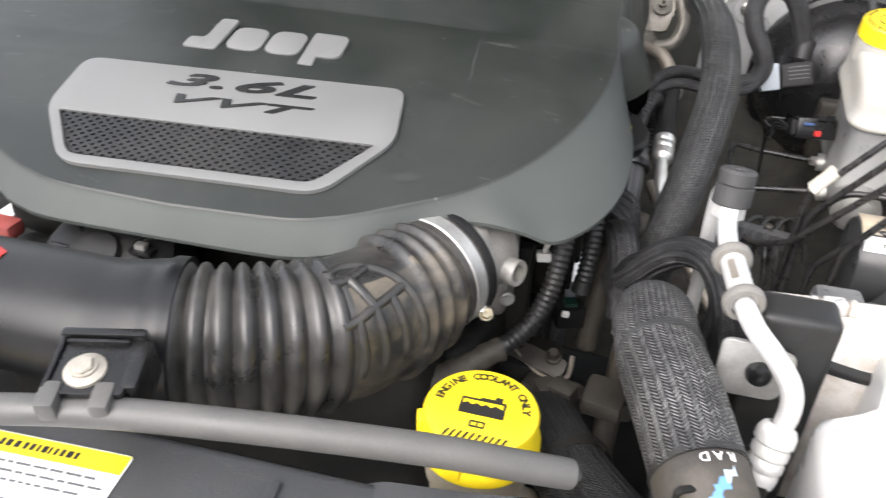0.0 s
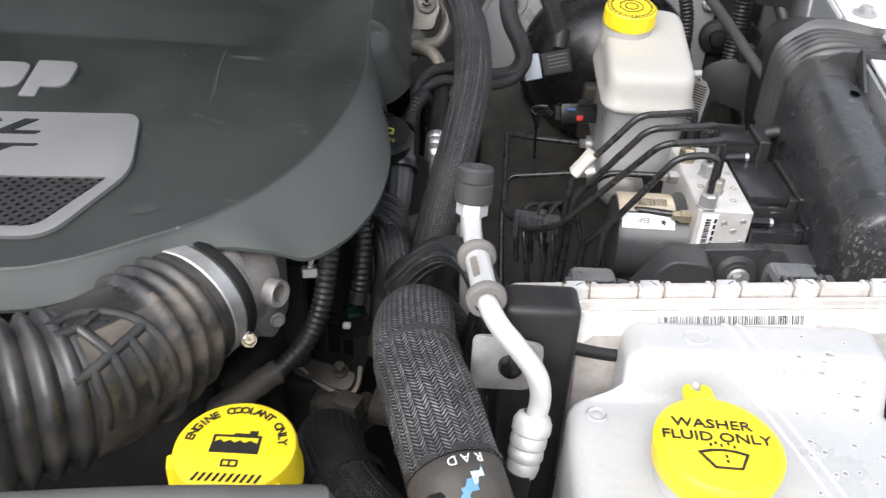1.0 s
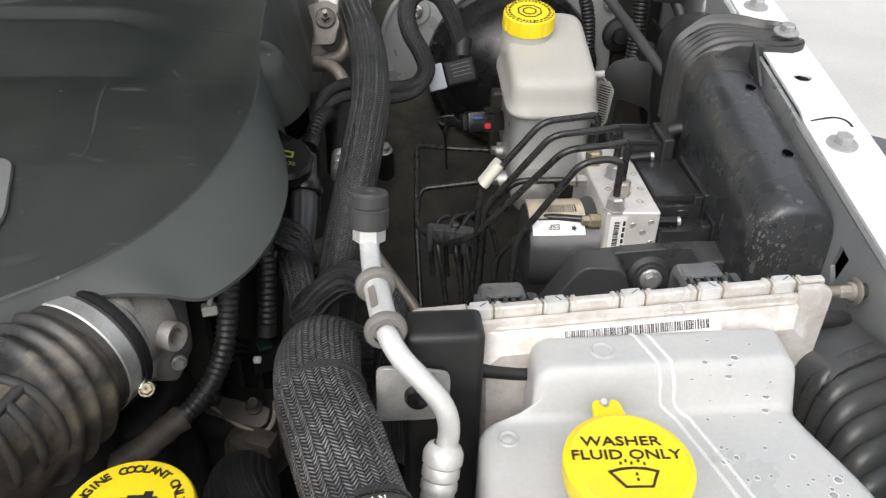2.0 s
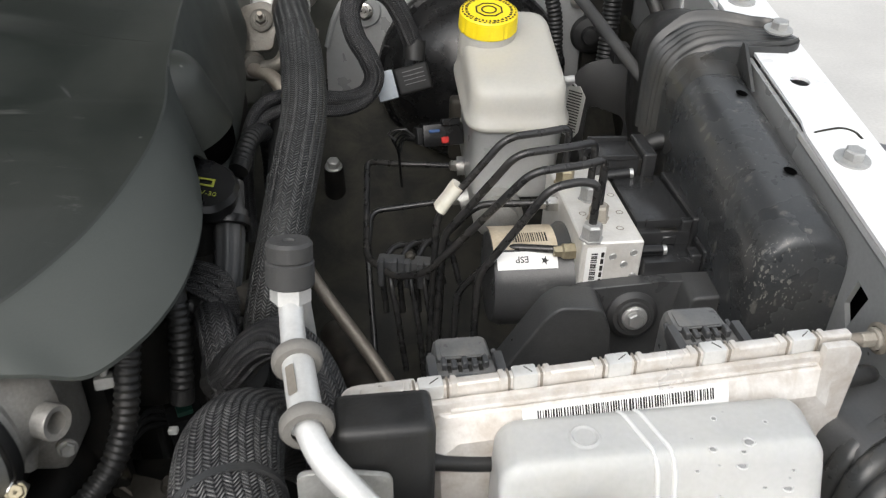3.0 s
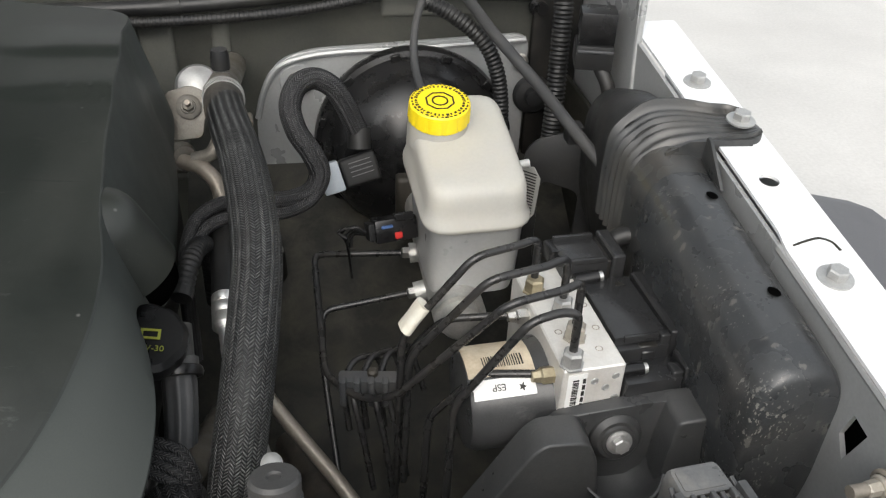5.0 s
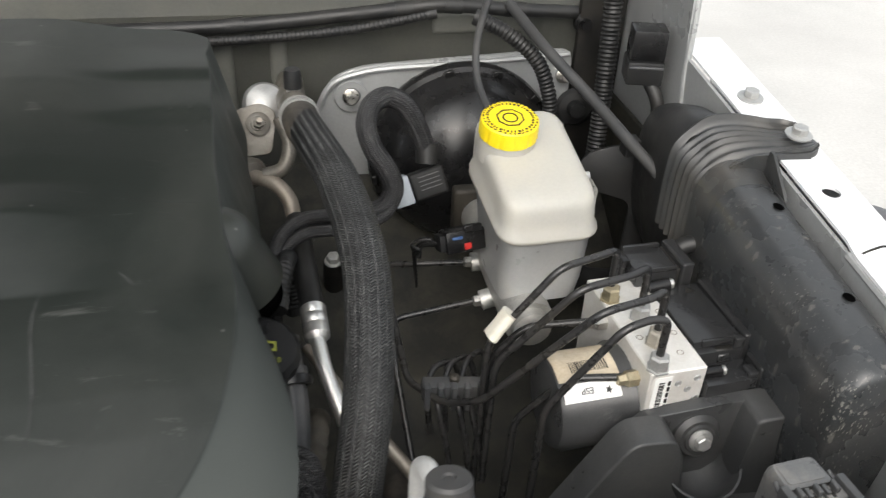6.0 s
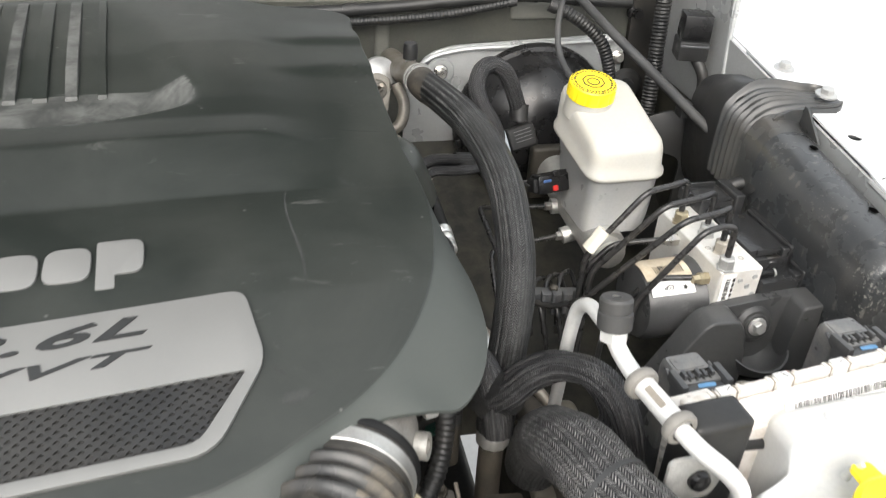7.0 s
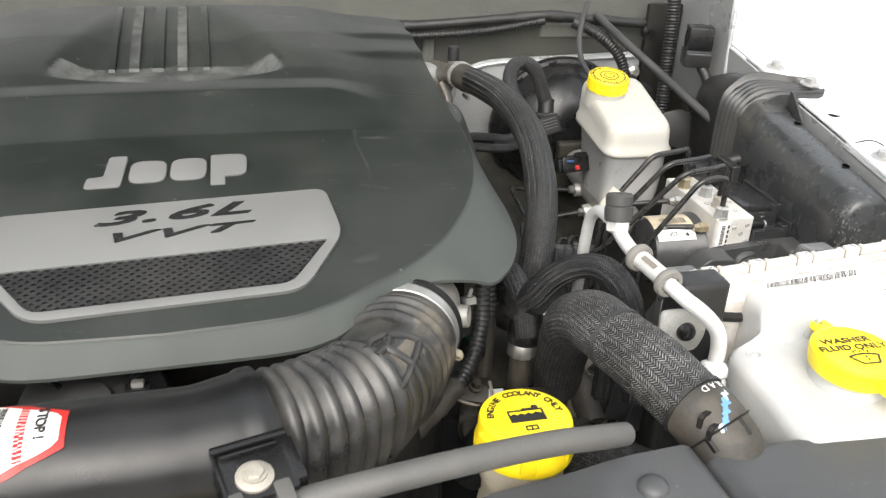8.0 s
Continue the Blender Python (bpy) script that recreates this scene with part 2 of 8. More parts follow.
        link(where.outputs[0], size.inputs[1])
        gap = node(nt, "ShaderNodeMath")
        gap.operation = "SUBTRACT"
        link(size.outputs[0], gap.inputs[0])
        link(vor.outputs["Distance"], gap.inputs[1])
        sm = node(nt, "ShaderNodeMapRange", From_Min=0.06, From_Max=0.26, To_Min=0.0, To_Max=specks)
        link(gap.outputs[0], sm.inputs["Value"])
        over(sm.outputs[0], (0.185, 0.18, 0.165))
        smear = node(nt, "ShaderNodeTexVoronoi", Scale=speck_scale * 0.3, Randomness=1.0)
        link(squeeze.outputs[0], smear.inputs["Vector"])
        rag = node(nt, "ShaderNodeTexNoise", Scale=520.0, Detail=3.0)
        link(co, rag.inputs["Vector"])
        few = node(nt, "ShaderNodeSeparateColor")
        link(smear.outputs["Color"], few.inputs[0])
        pick = node(nt, "ShaderNodeMapRange", From_Min=0.72, From_Max=0.95, To_Min=0.0, To_Max=0.42)
        link(few.outputs[1], pick.inputs["Value"])
        edge = node(nt, "ShaderNodeMath")
        edge.operation = "SUBTRACT"
        link(pick.outputs[0], edge.inputs[0])
        link(smear.outputs["Distance"], edge.inputs[1])
        ragged = node(nt, "ShaderNodeMath")
        ragged.operation = "MULTIPLY_ADD"
        link(rag.outputs["Fac"], ragged.inputs[0])
        ragged.inputs[1].default_value = 0.4
        link(edge.outputs[0], ragged.inputs[2])
        smear_m = node(nt, "ShaderNodeMapRange", From_Min=0.22, From_Max=0.36, To_Min=0.0, To_Max=specks * 0.45)
        link(ragged.outputs[0], smear_m.inputs["Value"])
        over(smear_m.outputs[0], (0.2, 0.19, 0.17))
    if scratches:
        stretch = node(nt, "ShaderNodeMapping")
        stretch.inputs["Scale"].default_value = (9.0, 34.0, 20.0)
        stretch.inputs["Rotation"].default_value = (0.0, 0.0, 0.9)
        link(co, stretch.inputs["Vector"])
        sc = node(nt, "ShaderNodeTexNoise", Scale=1.6, Detail=5.0, Roughness=0.7, Distortion=1.2)
        link(stretch.outputs[0], sc.inputs["Vector"])
        scm = node(nt, "ShaderNodeMapRange", From_Min=0.63, From_Max=0.76, To_Min=0.0, To_Max=scratches)
        link(sc.outputs["Fac"], scm.inputs["Value"])
        over(scm.outputs[0], (0.16, 0.16, 0.15))
    if marks:
        # small chalky dots and nicks, far apart
        dots = node(nt, "ShaderNodeTexVoronoi", Scale=26.0, Randomness=1.0)
        link(co, dots.inputs["Vector"])
        dot_m = node(nt, "ShaderNodeMapRange", From_Min=0.02, From_Max=0.045, To_Min=marks, To_Max=0.0)
        link(dots.outputs["Distance"], dot_m.inputs["Value"])
        over(dot_m.outputs[0], (0.3, 0.3, 0.28))
    link(out, bsdf.inputs["Base Color"])
    bsdf.inputs["Metallic"].default_value = metal
    bsdf.inputs["Specular IOR Level"].default_value = spec
    bsdf.inputs["Coat Weight"].default_value = coat
    if sss:
        bsdf.inputs["Subsurface Weight"].default_value = sss
        bsdf.inputs["Subsurface Radius"].default_value = (0.02, 0.02, 0.016)
        bsdf.inputs["Subsurface Scale"].default_value = 0.5
    if bump:
        bp = node(nt, "ShaderNodeBump", Strength=bump, Distance=bump_dist)
        link(small.outputs["Fac"], bp.inputs["Height"])
        link(bp.outputs[0], bsdf.inputs["Normal"])
    return mat


def braid(name, pitch=0.0040, rise=0.0023, dark=(0.004, 0.004, 0.0045), light=(0.215, 0.22, 0.217), slant=1.6, drawn=0.0):
    """Woven nylon sleeve: short slanted strands that lean the other way from column to column, from the UV in metres."""
    mat, nt, bsdf = nodes_of(name)
    link = nt.links.new
    uv = node(nt, "ShaderNodeTexCoord").outputs["UV"]
    sep = node(nt, "ShaderNodeSeparateXYZ")
    link(uv, sep.inputs[0])

    def m(op, a, b=None):
        n = node(nt, "ShaderNodeMath")
        n.operation = op
        for i, v in enumerate((a, b)):
            if v is None:
                continue
            if isinstance(v, (int, float)):
                n.inputs[i].default_value = v
            else:
                link(v, n.inputs[i])
        return n.outputs[0]

    wob = node(nt, "ShaderNodeTexNoise", Scale=45.0, Detail=2.0)
    link(uv, wob.inputs["Vector"])
    across = m("ADD", m("DIVIDE", sep.outputs["X"], pitch), m("MULTIPLY", m("SUBTRACT", wob.outputs["Fac"], 0.5), 0.5))
    row = m("PINGPONG", across, 1.0)
    lay = m("DIVIDE", sep.outputs["Y"], rise)
    phase = m("ADD", m("ADD", lay, m("MULTIPLY", row, slant)), m("MULTIPLY", wob.outputs["Fac"], 1.3))
    strand = m("ADD", m("MULTIPLY", m("SINE", m("MULTIPLY", phase, 2 * math.pi)), 0.5), 0.5)
    # strands dive at the edges of their column
    dive = m("POWER", m("MULTIPLY", m("ABSOLUTE", m("SUBTRACT", row, 0.5)), 2.0), 3.0)
    height = m("MULTIPLY", m("POWER", strand, 1.5), m("SUBTRACT", 1.0, m("MULTIPLY", dive, 0.92)))
    if drawn:
        pull = node(nt, "ShaderNodeMapRange", From_Min=drawn * 0.55, From_Max=drawn, To_Min=0.0, To_Max=1.0)
        link(sep.outputs["Y"], pull.inputs["Value"])
        thread = m("POWER", m("ADD", m("MULTIPLY", m("SINE", m("MULTIPLY", across, math.pi)), 0.5), 0.5), 2.0)
        height = m("ADD", m("MULTIPLY", height, pull.outputs[0]), m("MULTIPLY", thread, m("MULTIPLY", m("SUBTRACT", 1.0, pull.outputs[0]), 0.6)))
    # each strand's sheen is put into its colour; the sleeve is rubbed in patches
    cell = node(nt, "ShaderNodeTexWhiteNoise")
    cell.noise_dimensions = "2D"
    pair = node(nt, "ShaderNodeCombineXYZ")
    link(m("FLOOR", across), pair.inputs[0])
    link(m("FLOOR", m("ADD", phase, 0.25)), pair.inputs[1])
    link(pair.outputs[0], cell.inputs["Vector"])
    patch = node(nt, "ShaderNodeTexNoise", Scale=35.0, Detail=3.0)
    link(node(nt, "ShaderNodeTexCoord").outputs["Object"], patch.inputs["Vector"])
    sheen = m("ADD", m("MULTIPLY", cell.outputs["Value"], 0.75), 0.4)
    amount = m("MULTIPLY", m("MULTIPLY", height, sheen), m("SUBTRACT", m("MULTIPLY", patch.outputs["Fac"], 1.9), 0.15))
    mix = nt.nodes.new("ShaderNodeMix")
    mix.data_type = "RGBA"
    mix.inputs["A"].default_value, mix.inputs["B"].default_value = rgba(dark), rgba(light)
    link(amount, mix.inputs["Factor"])
    link(mix.outputs["Result"], bsdf.inputs["Base Color"])
    bsdf.inputs["Roughness"].default_value = 0.45
    bsdf.inputs["Specular IOR Level"].default_value = 0.35
    bp = node(nt, "ShaderNodeBump", Strength=0.8, Distance=0.0009)
    link(height, bp.inputs["Height"])
    link(bp.outputs[0], bsdf.inputs["Normal"])
    return mat


DUST = (0.19, 0.165, 0.13)
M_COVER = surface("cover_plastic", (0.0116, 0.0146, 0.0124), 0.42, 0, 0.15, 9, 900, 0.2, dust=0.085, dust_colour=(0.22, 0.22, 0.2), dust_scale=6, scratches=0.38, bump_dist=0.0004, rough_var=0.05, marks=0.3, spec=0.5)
# the skirt's brighter light is put into a paler colour than the top's
M_SKIRT = surface("sky_lit_skirt_plastic", (0.0495, 0.0556, 0.0512), 0.52, 0, 0.08, 9, 900, 0.12, dust=0.12, dust_colour=(0.1, 0.1, 0.095), dust_scale=9, bump_dist=0.0003, spec=0.35)
M_COVERDUSTLIT = surface("dusty_lit_cover_plastic", (0.034, 0.036, 0.034), 0.5, 0, 0.15, 9, 900, 0.2, dust=0.8, dust_colour=(0.165, 0.168, 0.16), dust_scale=26, bump_dist=0.0004)
M_BADGE = surface("satin_silver_plate", (0.172, 0.173, 0.168), 0.45, 0.2, 0.04, 15, 900, 0.12)
M_BELLOWS = surface("dusty_bellows_rubber", (0.0265, 0.026, 0.025), 0.34, 0, 0.25, 25, 400, 0.25, dust=0.5, dust_colour=(0.115, 0.105, 0.088), dust_scale=24, spec=0.55)
M_ELBOW = surface("dirty_lit_elbow_rubber", (0.027, 0.0262, 0.025), 0.42, 0, 0.25, 25, 400, 0.25, dust=0.8, dust_colour=(0.2, 0.168, 0.122), dust_scale=30, spec=0.5)
M_DULLALU = surface("dull_aluminium", (0.55, 0.55, 0.53), 0.45, 0.8, 0.15, 40, 500, 0.2, dust=0.4, dust_colour=(0.26, 0.23, 0.19))
M_PALEZINC = surface("dusty_pale_zinc", (0.36, 0.335, 0.29), 0.5, 0.35, 0.15, 60, 500, 0.2, dust=0.3, dust_colour=(0.4, 0.35, 0.27))
M_THROTTLE = surface("dusty_throttle_casting", (0.32, 0.31, 0.29), 0.5, 0.35, 0.2, 40, 450, 0.5, dust=0.55, dust_colour=(0.2, 0.18, 0.14), dust_scale=20)
M_BLACK = surface("black_plastic", (0.014, 0.0144, 0.0148), 0.42, 0, 0.25, 40, 700, 0.25, dust=0.12, dust_colour=(0.12, 0.108, 0.088), spec=0.4)
M_GLOSS = surface("smooth_black_plastic", (0.008, 0.008, 0.0085), 0.28, 0, 0.2, 30, 500, 0.08, dust=0.05, dust_colour=(0.12, 0.108, 0.088), rough_var=0.08, spec=0.45)
M_DUCT = surface("splashed_black_plastic", (0.036, 0.0382, 0.0402), 0.27, 0, 0.2, 20, 500, 0.15, dust=0.08, dust_colour=DUST, specks=0.8, speck_scale=400.0)
M_DUCTRIB = surface("ribbed_black_plastic", (0.035, 0.0365, 0.037), 0.33, 0, 0.2, 20, 500, 0.15, dust=0.2, dust_colour=DUST)
M_HOSE = surface("grey_black_rubber_hose", (0.035, 0.036, 0.037), 0.5, 0, 0.15, 30, 500, 0.12, dust=0.1, dust_colour=DUST)
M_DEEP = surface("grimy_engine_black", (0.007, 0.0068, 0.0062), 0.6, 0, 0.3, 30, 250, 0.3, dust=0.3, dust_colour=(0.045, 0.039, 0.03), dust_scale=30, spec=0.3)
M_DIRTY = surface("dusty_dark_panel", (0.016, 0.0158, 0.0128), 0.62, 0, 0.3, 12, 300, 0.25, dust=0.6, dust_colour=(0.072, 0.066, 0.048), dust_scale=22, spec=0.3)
M_FIREWALL = surface("dusty_firewall_paint", (0.098, 0.10, 0.089), 0.6, 0, 0.12, 8, 300, 0.1, dust=0.5, dust_colour=(0.15, 0.145, 0.118), dust_scale=10)
M_PAINT = surface("white_body_paint", (0.72, 0.73, 0.74), 0.3, 0, 0.03, 8, 300, 0.03, coat=0.4, rough_var=0.05)
M_INNER = surface("silver_inner_panel", (0.38, 0.39, 0.39), 0.34, 0.4, 0.08, 10, 300, 0.05, dust=0.2, dust_colour=(0.3, 0.28, 0.25))
M_DARKCHROME = surface("dark_letter_inlay", (0.02, 0.021, 0.021), 0.25, 0.1, 0.1)
M_ALU = surface("brushed_aluminium", (0.72, 0.72, 0.7), 0.36, 0.85, 0.1, 40, 500, 0.15, dust=0.15, dust_colour=(0.4, 0.37, 0.32))
M_CAST = surface("cast_aluminium", (0.5, 0.5, 0.48), 0.5, 0.7, 0.15, 60, 450, 0.5, dust=0.35, dust_colour=(0.3, 0.27, 0.22))
M_MODULE = surface("pale_cast_housing", (0.68, 0.655, 0.62), 0.36, 0.35, 0.08, 20, 500, 0.2, dust=0.55, dust_colour=(0.36, 0.29, 0.21), dust_scale=60)
M_ZINC = surface("zinc_plated_steel", (0.62, 0.6, 0.56), 0.32, 0.95, 0.12, 60, 600, 0.15, dust=0.2, dust_colour=(0.3, 0.26, 0.2))
M_YELLOW = surface("yellow_plastic", (0.86, 0.66, 0.012), 0.38, 0, 0.05, 30, 500, 0.05, dust=0.05, dust_colour=(0.5, 0.4, 0.1))
M_INK = surface("black_ink", (0.015, 0.014, 0.012), 0.5, 0, 0.1)
M_WHITEBOTTLE = surface("milky_polyethylene", (0.44, 0.447, 0.442), 0.36, 0, 0.07, 14, 300, 0.08, dust=0.3, dust_colour=(0.50, 0.475, 0.42), sss=0.25)
M_SEAM = surface("thick_white_polyethylene", (0.62, 0.625, 0.61), 0.34, 0, 0.05, 14, 300, 0.08, sss=0.2)
M_OLDBOTTLE = surface("yellowed_polyethylene", (0.40, 0.393, 0.36), 0.42, 0, 0.05, 14, 300, 0.08, dust=0.25, dust_colour=(0.5, 0.45, 0.35), sss=0.25)
M_BEIGE = surface("beige_plastic", (0.55, 0.49, 0.38), 0.5, 0, 0.1, 20, 300, 0.1, dust=0.3, dust_colour=(0.3, 0.25, 0.18))
M_LABEL = surface("white_paper_label", (0.78, 0.78, 0.76), 0.5, 0, 0.04, 30, 400, 0.03)
M_AGEDPAPER = surface("aged_white_paper", (0.66, 0.64, 0.56), 0.6, 0, 0.08, 30, 400, 0.1, dust=0.5, dust_colour=(0.5, 0.43, 0.3), dust_scale=60)
M_LABELOLD = surface("stained_label", (0.52, 0.45, 0.34), 0.55, 0, 0.15, 30, 400, 0.03, dust=0.6, dust_colour=(0.28, 0.2, 0.11), dust_scale=40)
# flat black for the shade inside holes, cavities and openings
M_HOLE = surface("unlit_hole", (0.002, 0.002, 0.002), 1.0, 0, 0.1, spec=0.0)
M_GREYPLUG = surface("grey_connector_plastic", (0.30, 0.33, 0.36), 0.45, 0, 0.08)
M_RED = surface("red_plastic", (0.42, 0.022, 0.018), 0.4, 0, 0.1)
M_BLUE = surface("blue_plastic", (0.13, 0.29, 0.50), 0.45, 0, 0.1)
M_ORANGE = surface("orange_print", (0.85, 0.27, 0.02), 0.5, 0, 0.05)
M_LINE = surface("black_coated_steel_line", (0.02, 0.02, 0.0205), 0.3, 0, 0.15, 60, 500, 0.05, dust=0.1, dust_colour=DUST)
M_STEELTUBE = surface("dull_steel_tube", (0.30, 0.27, 0.23), 0.5, 0.5, 0.15, 40, 300, 0.2, dust=0.3, dust_colour=(0.2, 0.16, 0.11))
M_BRAID = braid("braided_sleeve", 0.0036, 0.0024, (0.004, 0.004, 0.0045), (0.115, 0.118, 0.115), 1.3, 0.17)
M_BRAIDWIDE = braid("coarse_braided_sleeve", 0.0042, 0.0025, (0.004, 0.004, 0.005), (0.30, 0.297, 0.29), 1.5)
M_FRAME = surface("pale_dusty_frame", (0.22, 0.205, 0.17), 0.7, 0, 0.2, 20, 300, 0.3, dust=0.6, dust_colour=(0.28, 0.26, 0.215), dust_scale=25)
M_BRAIDFINE = braid("fine_braided_sleeve", 0.0030, 0.0022, (0.004, 0.004, 0.005), (0.115, 0.115, 0.115), 1.3)
M_BRAIDDARK = braid("fuzzy_dark_sleeve", 0.0030, 0.0022, (0.004, 0.004, 0.004), (0.08, 0.08, 0.08), 1.3)
M_TANRUBBER = surface("brown_dusty_rubber", (0.038, 0.034, 0.029), 0.6, 0, 0.2, 30, 400, 0.25, dust=0.6, dust_colour=(0.115, 0.099, 0.078), dust_scale=30)
M_PALEBLUE = surface("faded_paint_mark", (0.5, 0.62, 0.7), 0.5, 0, 0.1)
M_TIE = surface("dark_woven_tape", (0.012, 0.012, 0.012), 0.5, 0, 0.3, 60, 900, 0.6, dust=0.2, dust_colour=(0.08, 0.075, 0.065))
M_LINING = surface("black_bonnet_felt", (0.010, 0.010, 0.010), 0.95, 0, 0.2, 8, 300, 0.3, spec=0.1)
M_ECU = surface("satin_black_housing", (0.022, 0.0225, 0.0235), 0.22, 0, 0.15, 40, 500, 0.06, dust=0.06, dust_colour=(0.13, 0.12, 0.1), rough_var=0.06)
M_BLOCK = surface("machined_pale_aluminium", (0.72, 0.705, 0.67), 0.45, 0.35, 0.07, 50, 600, 0.15, dust=0.3, dust_colour=(0.42, 0.37, 0.29), dust_scale=40)
M_OLIVE = surface("tarnished_olive_plating", (0.40, 0.35, 0.24), 0.42, 0.75, 0.15, 60, 600, 0.15, dust=0.25, dust_colour=(0.25, 0.21, 0.15))
M_CONNPALE = surface("smoky_grey_connector_plastic", (0.12, 0.122, 0.122), 0.36, 0, 0.2, 40, 500, 0.1, dust=0.4, dust_colour=(0.26, 0.235, 0.2), dust_scale=40)
M_CONN = surface("dark_grey_connector_plastic", (0.055, 0.057, 0.06), 0.42, 0, 0.15, 40, 500, 0.1, dust=0.25, dust_colour=(0.17, 0.15, 0.125))
M_GREYLABEL = surface("grubby_paper", (0.3, 0.3, 0.285), 0.6, 0, 0.1, 30, 400, 0.03, dust=0.3, dust_colour=(0.3, 0.28, 0.24))
M_STEELDULL = surface("dull_grey_steel", (0.42, 0.42, 0.41), 0.42, 0.6, 0.12, 60, 600, 0.15, dust=0.2, dust_colour=(0.3, 0.28, 0.25))
M_ROD = surface("grey_rubber_sleeve", (0.088, 0.0865, 0.082), 0.48, 0, 0.12, 30, 500, 0.12, dust=0.2, dust_colour=(0.15, 0.132, 0.11))
M_FADEDRED = surface("faded_red_plastic", (0.36, 0.07, 0.06), 0.55, 0, 0.15, dust=0.4, dust_colour=(0.3, 0.22, 0.2))
M_DARKBLUE = surface("dark_blue_plastic", (0.05, 0.10, 0.24), 0.45, 0, 0.1)
M_SCUFF = surface("chalky_scuff", (0.025, 0.027, 0.025), 0.6, 0, 0.4, 60, 700, 0.3)
M_GREYINK = surface("grey_print", (0.12, 0.12, 0.125), 0.5, 0, 0.1)
M_PIPE = surface("satin_black_pipe", (0.0085, 0.0087, 0.0092), 0.33, 0, 0.2, 25, 500, 0.1, dust=0.07, dust_colour=(0.1, 0.095, 0.085), rough_var=0.08, spec=0.38)
M_SPOT = surface("grey_water_stain", (0.27, 0.272, 0.265), 0.4, 0, 0.15, 60, 500, 0.05, sss=0.2)
def clear_water(name):
    mat, nt, bsdf = nodes_of(name)
    bsdf.inputs["Base Color"].default_value = (0.44, 0.445, 0.44, 1)
    bsdf.inputs["Roughness"].default_value = 0.04
    bsdf.inputs["IOR"].default_value = 1.33
    return mat


M_DROP = clear_water("water_drop")
M_DULLBLACK = surface("dull_black_plastic", (0.009, 0.0092, 0.0095), 0.55, 0, 0.25, 40, 500, 0.2, dust=0.1, dust_colour=(0.07, 0.062, 0.05), spec=0.25)
M_BRACKET = surface("scratched_black_moulding", (0.043, 0.044, 0.0452), 0.36, 0, 0.2, 25, 600, 0.25, dust=0.25, dust_colour=(0.12, 0.118, 0.11), dust_scale=14, scratches=0.5, marks=0.5)
M_COLLAR = surface("pale_grey_rubber", (0.17, 0.162, 0.148), 0.6, 0, 0.12, 40, 500, 0.15, dust=0.25, dust_colour=(0.24, 0.21, 0.17))
M_CAPGREY = surface("worn_dark_grey_cap", (0.038, 0.038, 0.038), 0.55, 0, 0.15, 60, 700, 0.25, dust=0.15, dust_colour=(0.12, 0.11, 0.09))
M_GREEN = surface("dull_green_plastic", (0.006, 0.038, 0.027), 0.5, 0, 0.15, dust=0.3, dust_colour=(0.03, 0.035, 0.027))
M_RADCOVER = surface("scuffed_black_moulding", (0.055, 0.057, 0.060), 0.42, 0, 0.15, 14, 600, 0.3, dust=0.3, dust_colour=(0.09, 0.085, 0.078), dust_scale=12, scratches=0.5, marks=0.25)
M_TARN = surface("tarnished_casting", (0.17, 0.16, 0.14), 0.45, 0.35, 0.25, 40, 450, 0.4, dust=0.6, dust_colour=(0.10, 0.078, 0.05), dust_scale=30)
M_PIPEALU = surface("satin_aluminium_pipe", (0.66, 0.66, 0.645), 0.42, 0.4, 0.08, 40, 500, 0.15, dust=0.25, dust_colour=(0.42, 0.39, 0.34))
M_TAPE = surface("dusty_brown_loom_tape", (0.05, 0.044, 0.035), 0.65, 0, 0.25, 40, 400, 0.4, dust=0.6, dust_colour=(0.11, 0.095, 0.072), dust_scale=30)
M_GRIME = surface("oily_brown_metal", (0.042, 0.038, 0.031), 0.55, 0.2, 0.25, 40, 300, 0.3, dust=0.5, dust_colour=(0.06, 0.052, 0.04), dust_scale=30)
M_CONCRETE = surface("pale_concrete", (0.5, 0.49, 0.47), 0.85, 0, 0.1, 1.5, 60, 0.4, dust=0.3, dust_colour=(0.42, 0.41, 0.39), dust_scale=0.7, bump_dist=0.004)
M_FLARE = surface("weathered_grey_plastic", (0.10, 0.10, 0.105), 0.55, 0, 0.1, 8, 500, 0.3)

# ---- the ground and the car body round the engine bay ----
g = bmesh.new()
bmesh.ops.create_grid(g, x_segments=8, y_segments=8, size=400)
solo("ground", g, M_CONCRETE, (0, 0, 0), "pale concrete ground under the car", "ground", kind="structure")

# inner wing: upright panel with a diamond hole, folded top rail
SLOPE = 0.135


def rail_z(y):
    return 1.159 + SLOPE * (y - 0.79)


fender = thing("front_fender", (0.43, 0.5, 0.75), "white painted front fender rail with bolts and a folded lip", "fender", kind="structure")
rail = prism(rounded([(0.405, -0.3), (0.453, -0.3), (0.459, 1.06), (0.409, 1.06), (0.409, 0.712), (0.405, 0.69), (0.404, 0.6), (0.404, 0.0)], 0.003, 2), 0.003,
             Matrix.Translation((0, 0, rail_z(0))) @ Matrix.Shear("XY", 4, (0, 0)), 0.0,
             holes=([(0.4315 + 0.0085 * math.cos(k * math.pi / 8), 0.7725 + 0.0085 * math.sin(k * math.pi / 8)) for k in range(16)],))
for v in rail.verts:
    v.co.z += SLOPE * v.co.y
part("top_rail", rail, M_PAINT, fender, "white painted flat rail with a round hole", 30)
lip = tube([(0.4065, y, rail_z(y) - 0.004) for y in (-0.3, 0.2, 0.6, 0.7)], 0.004, 8, 0.05)
part("folded_edge", lip, M_INNER, fender)
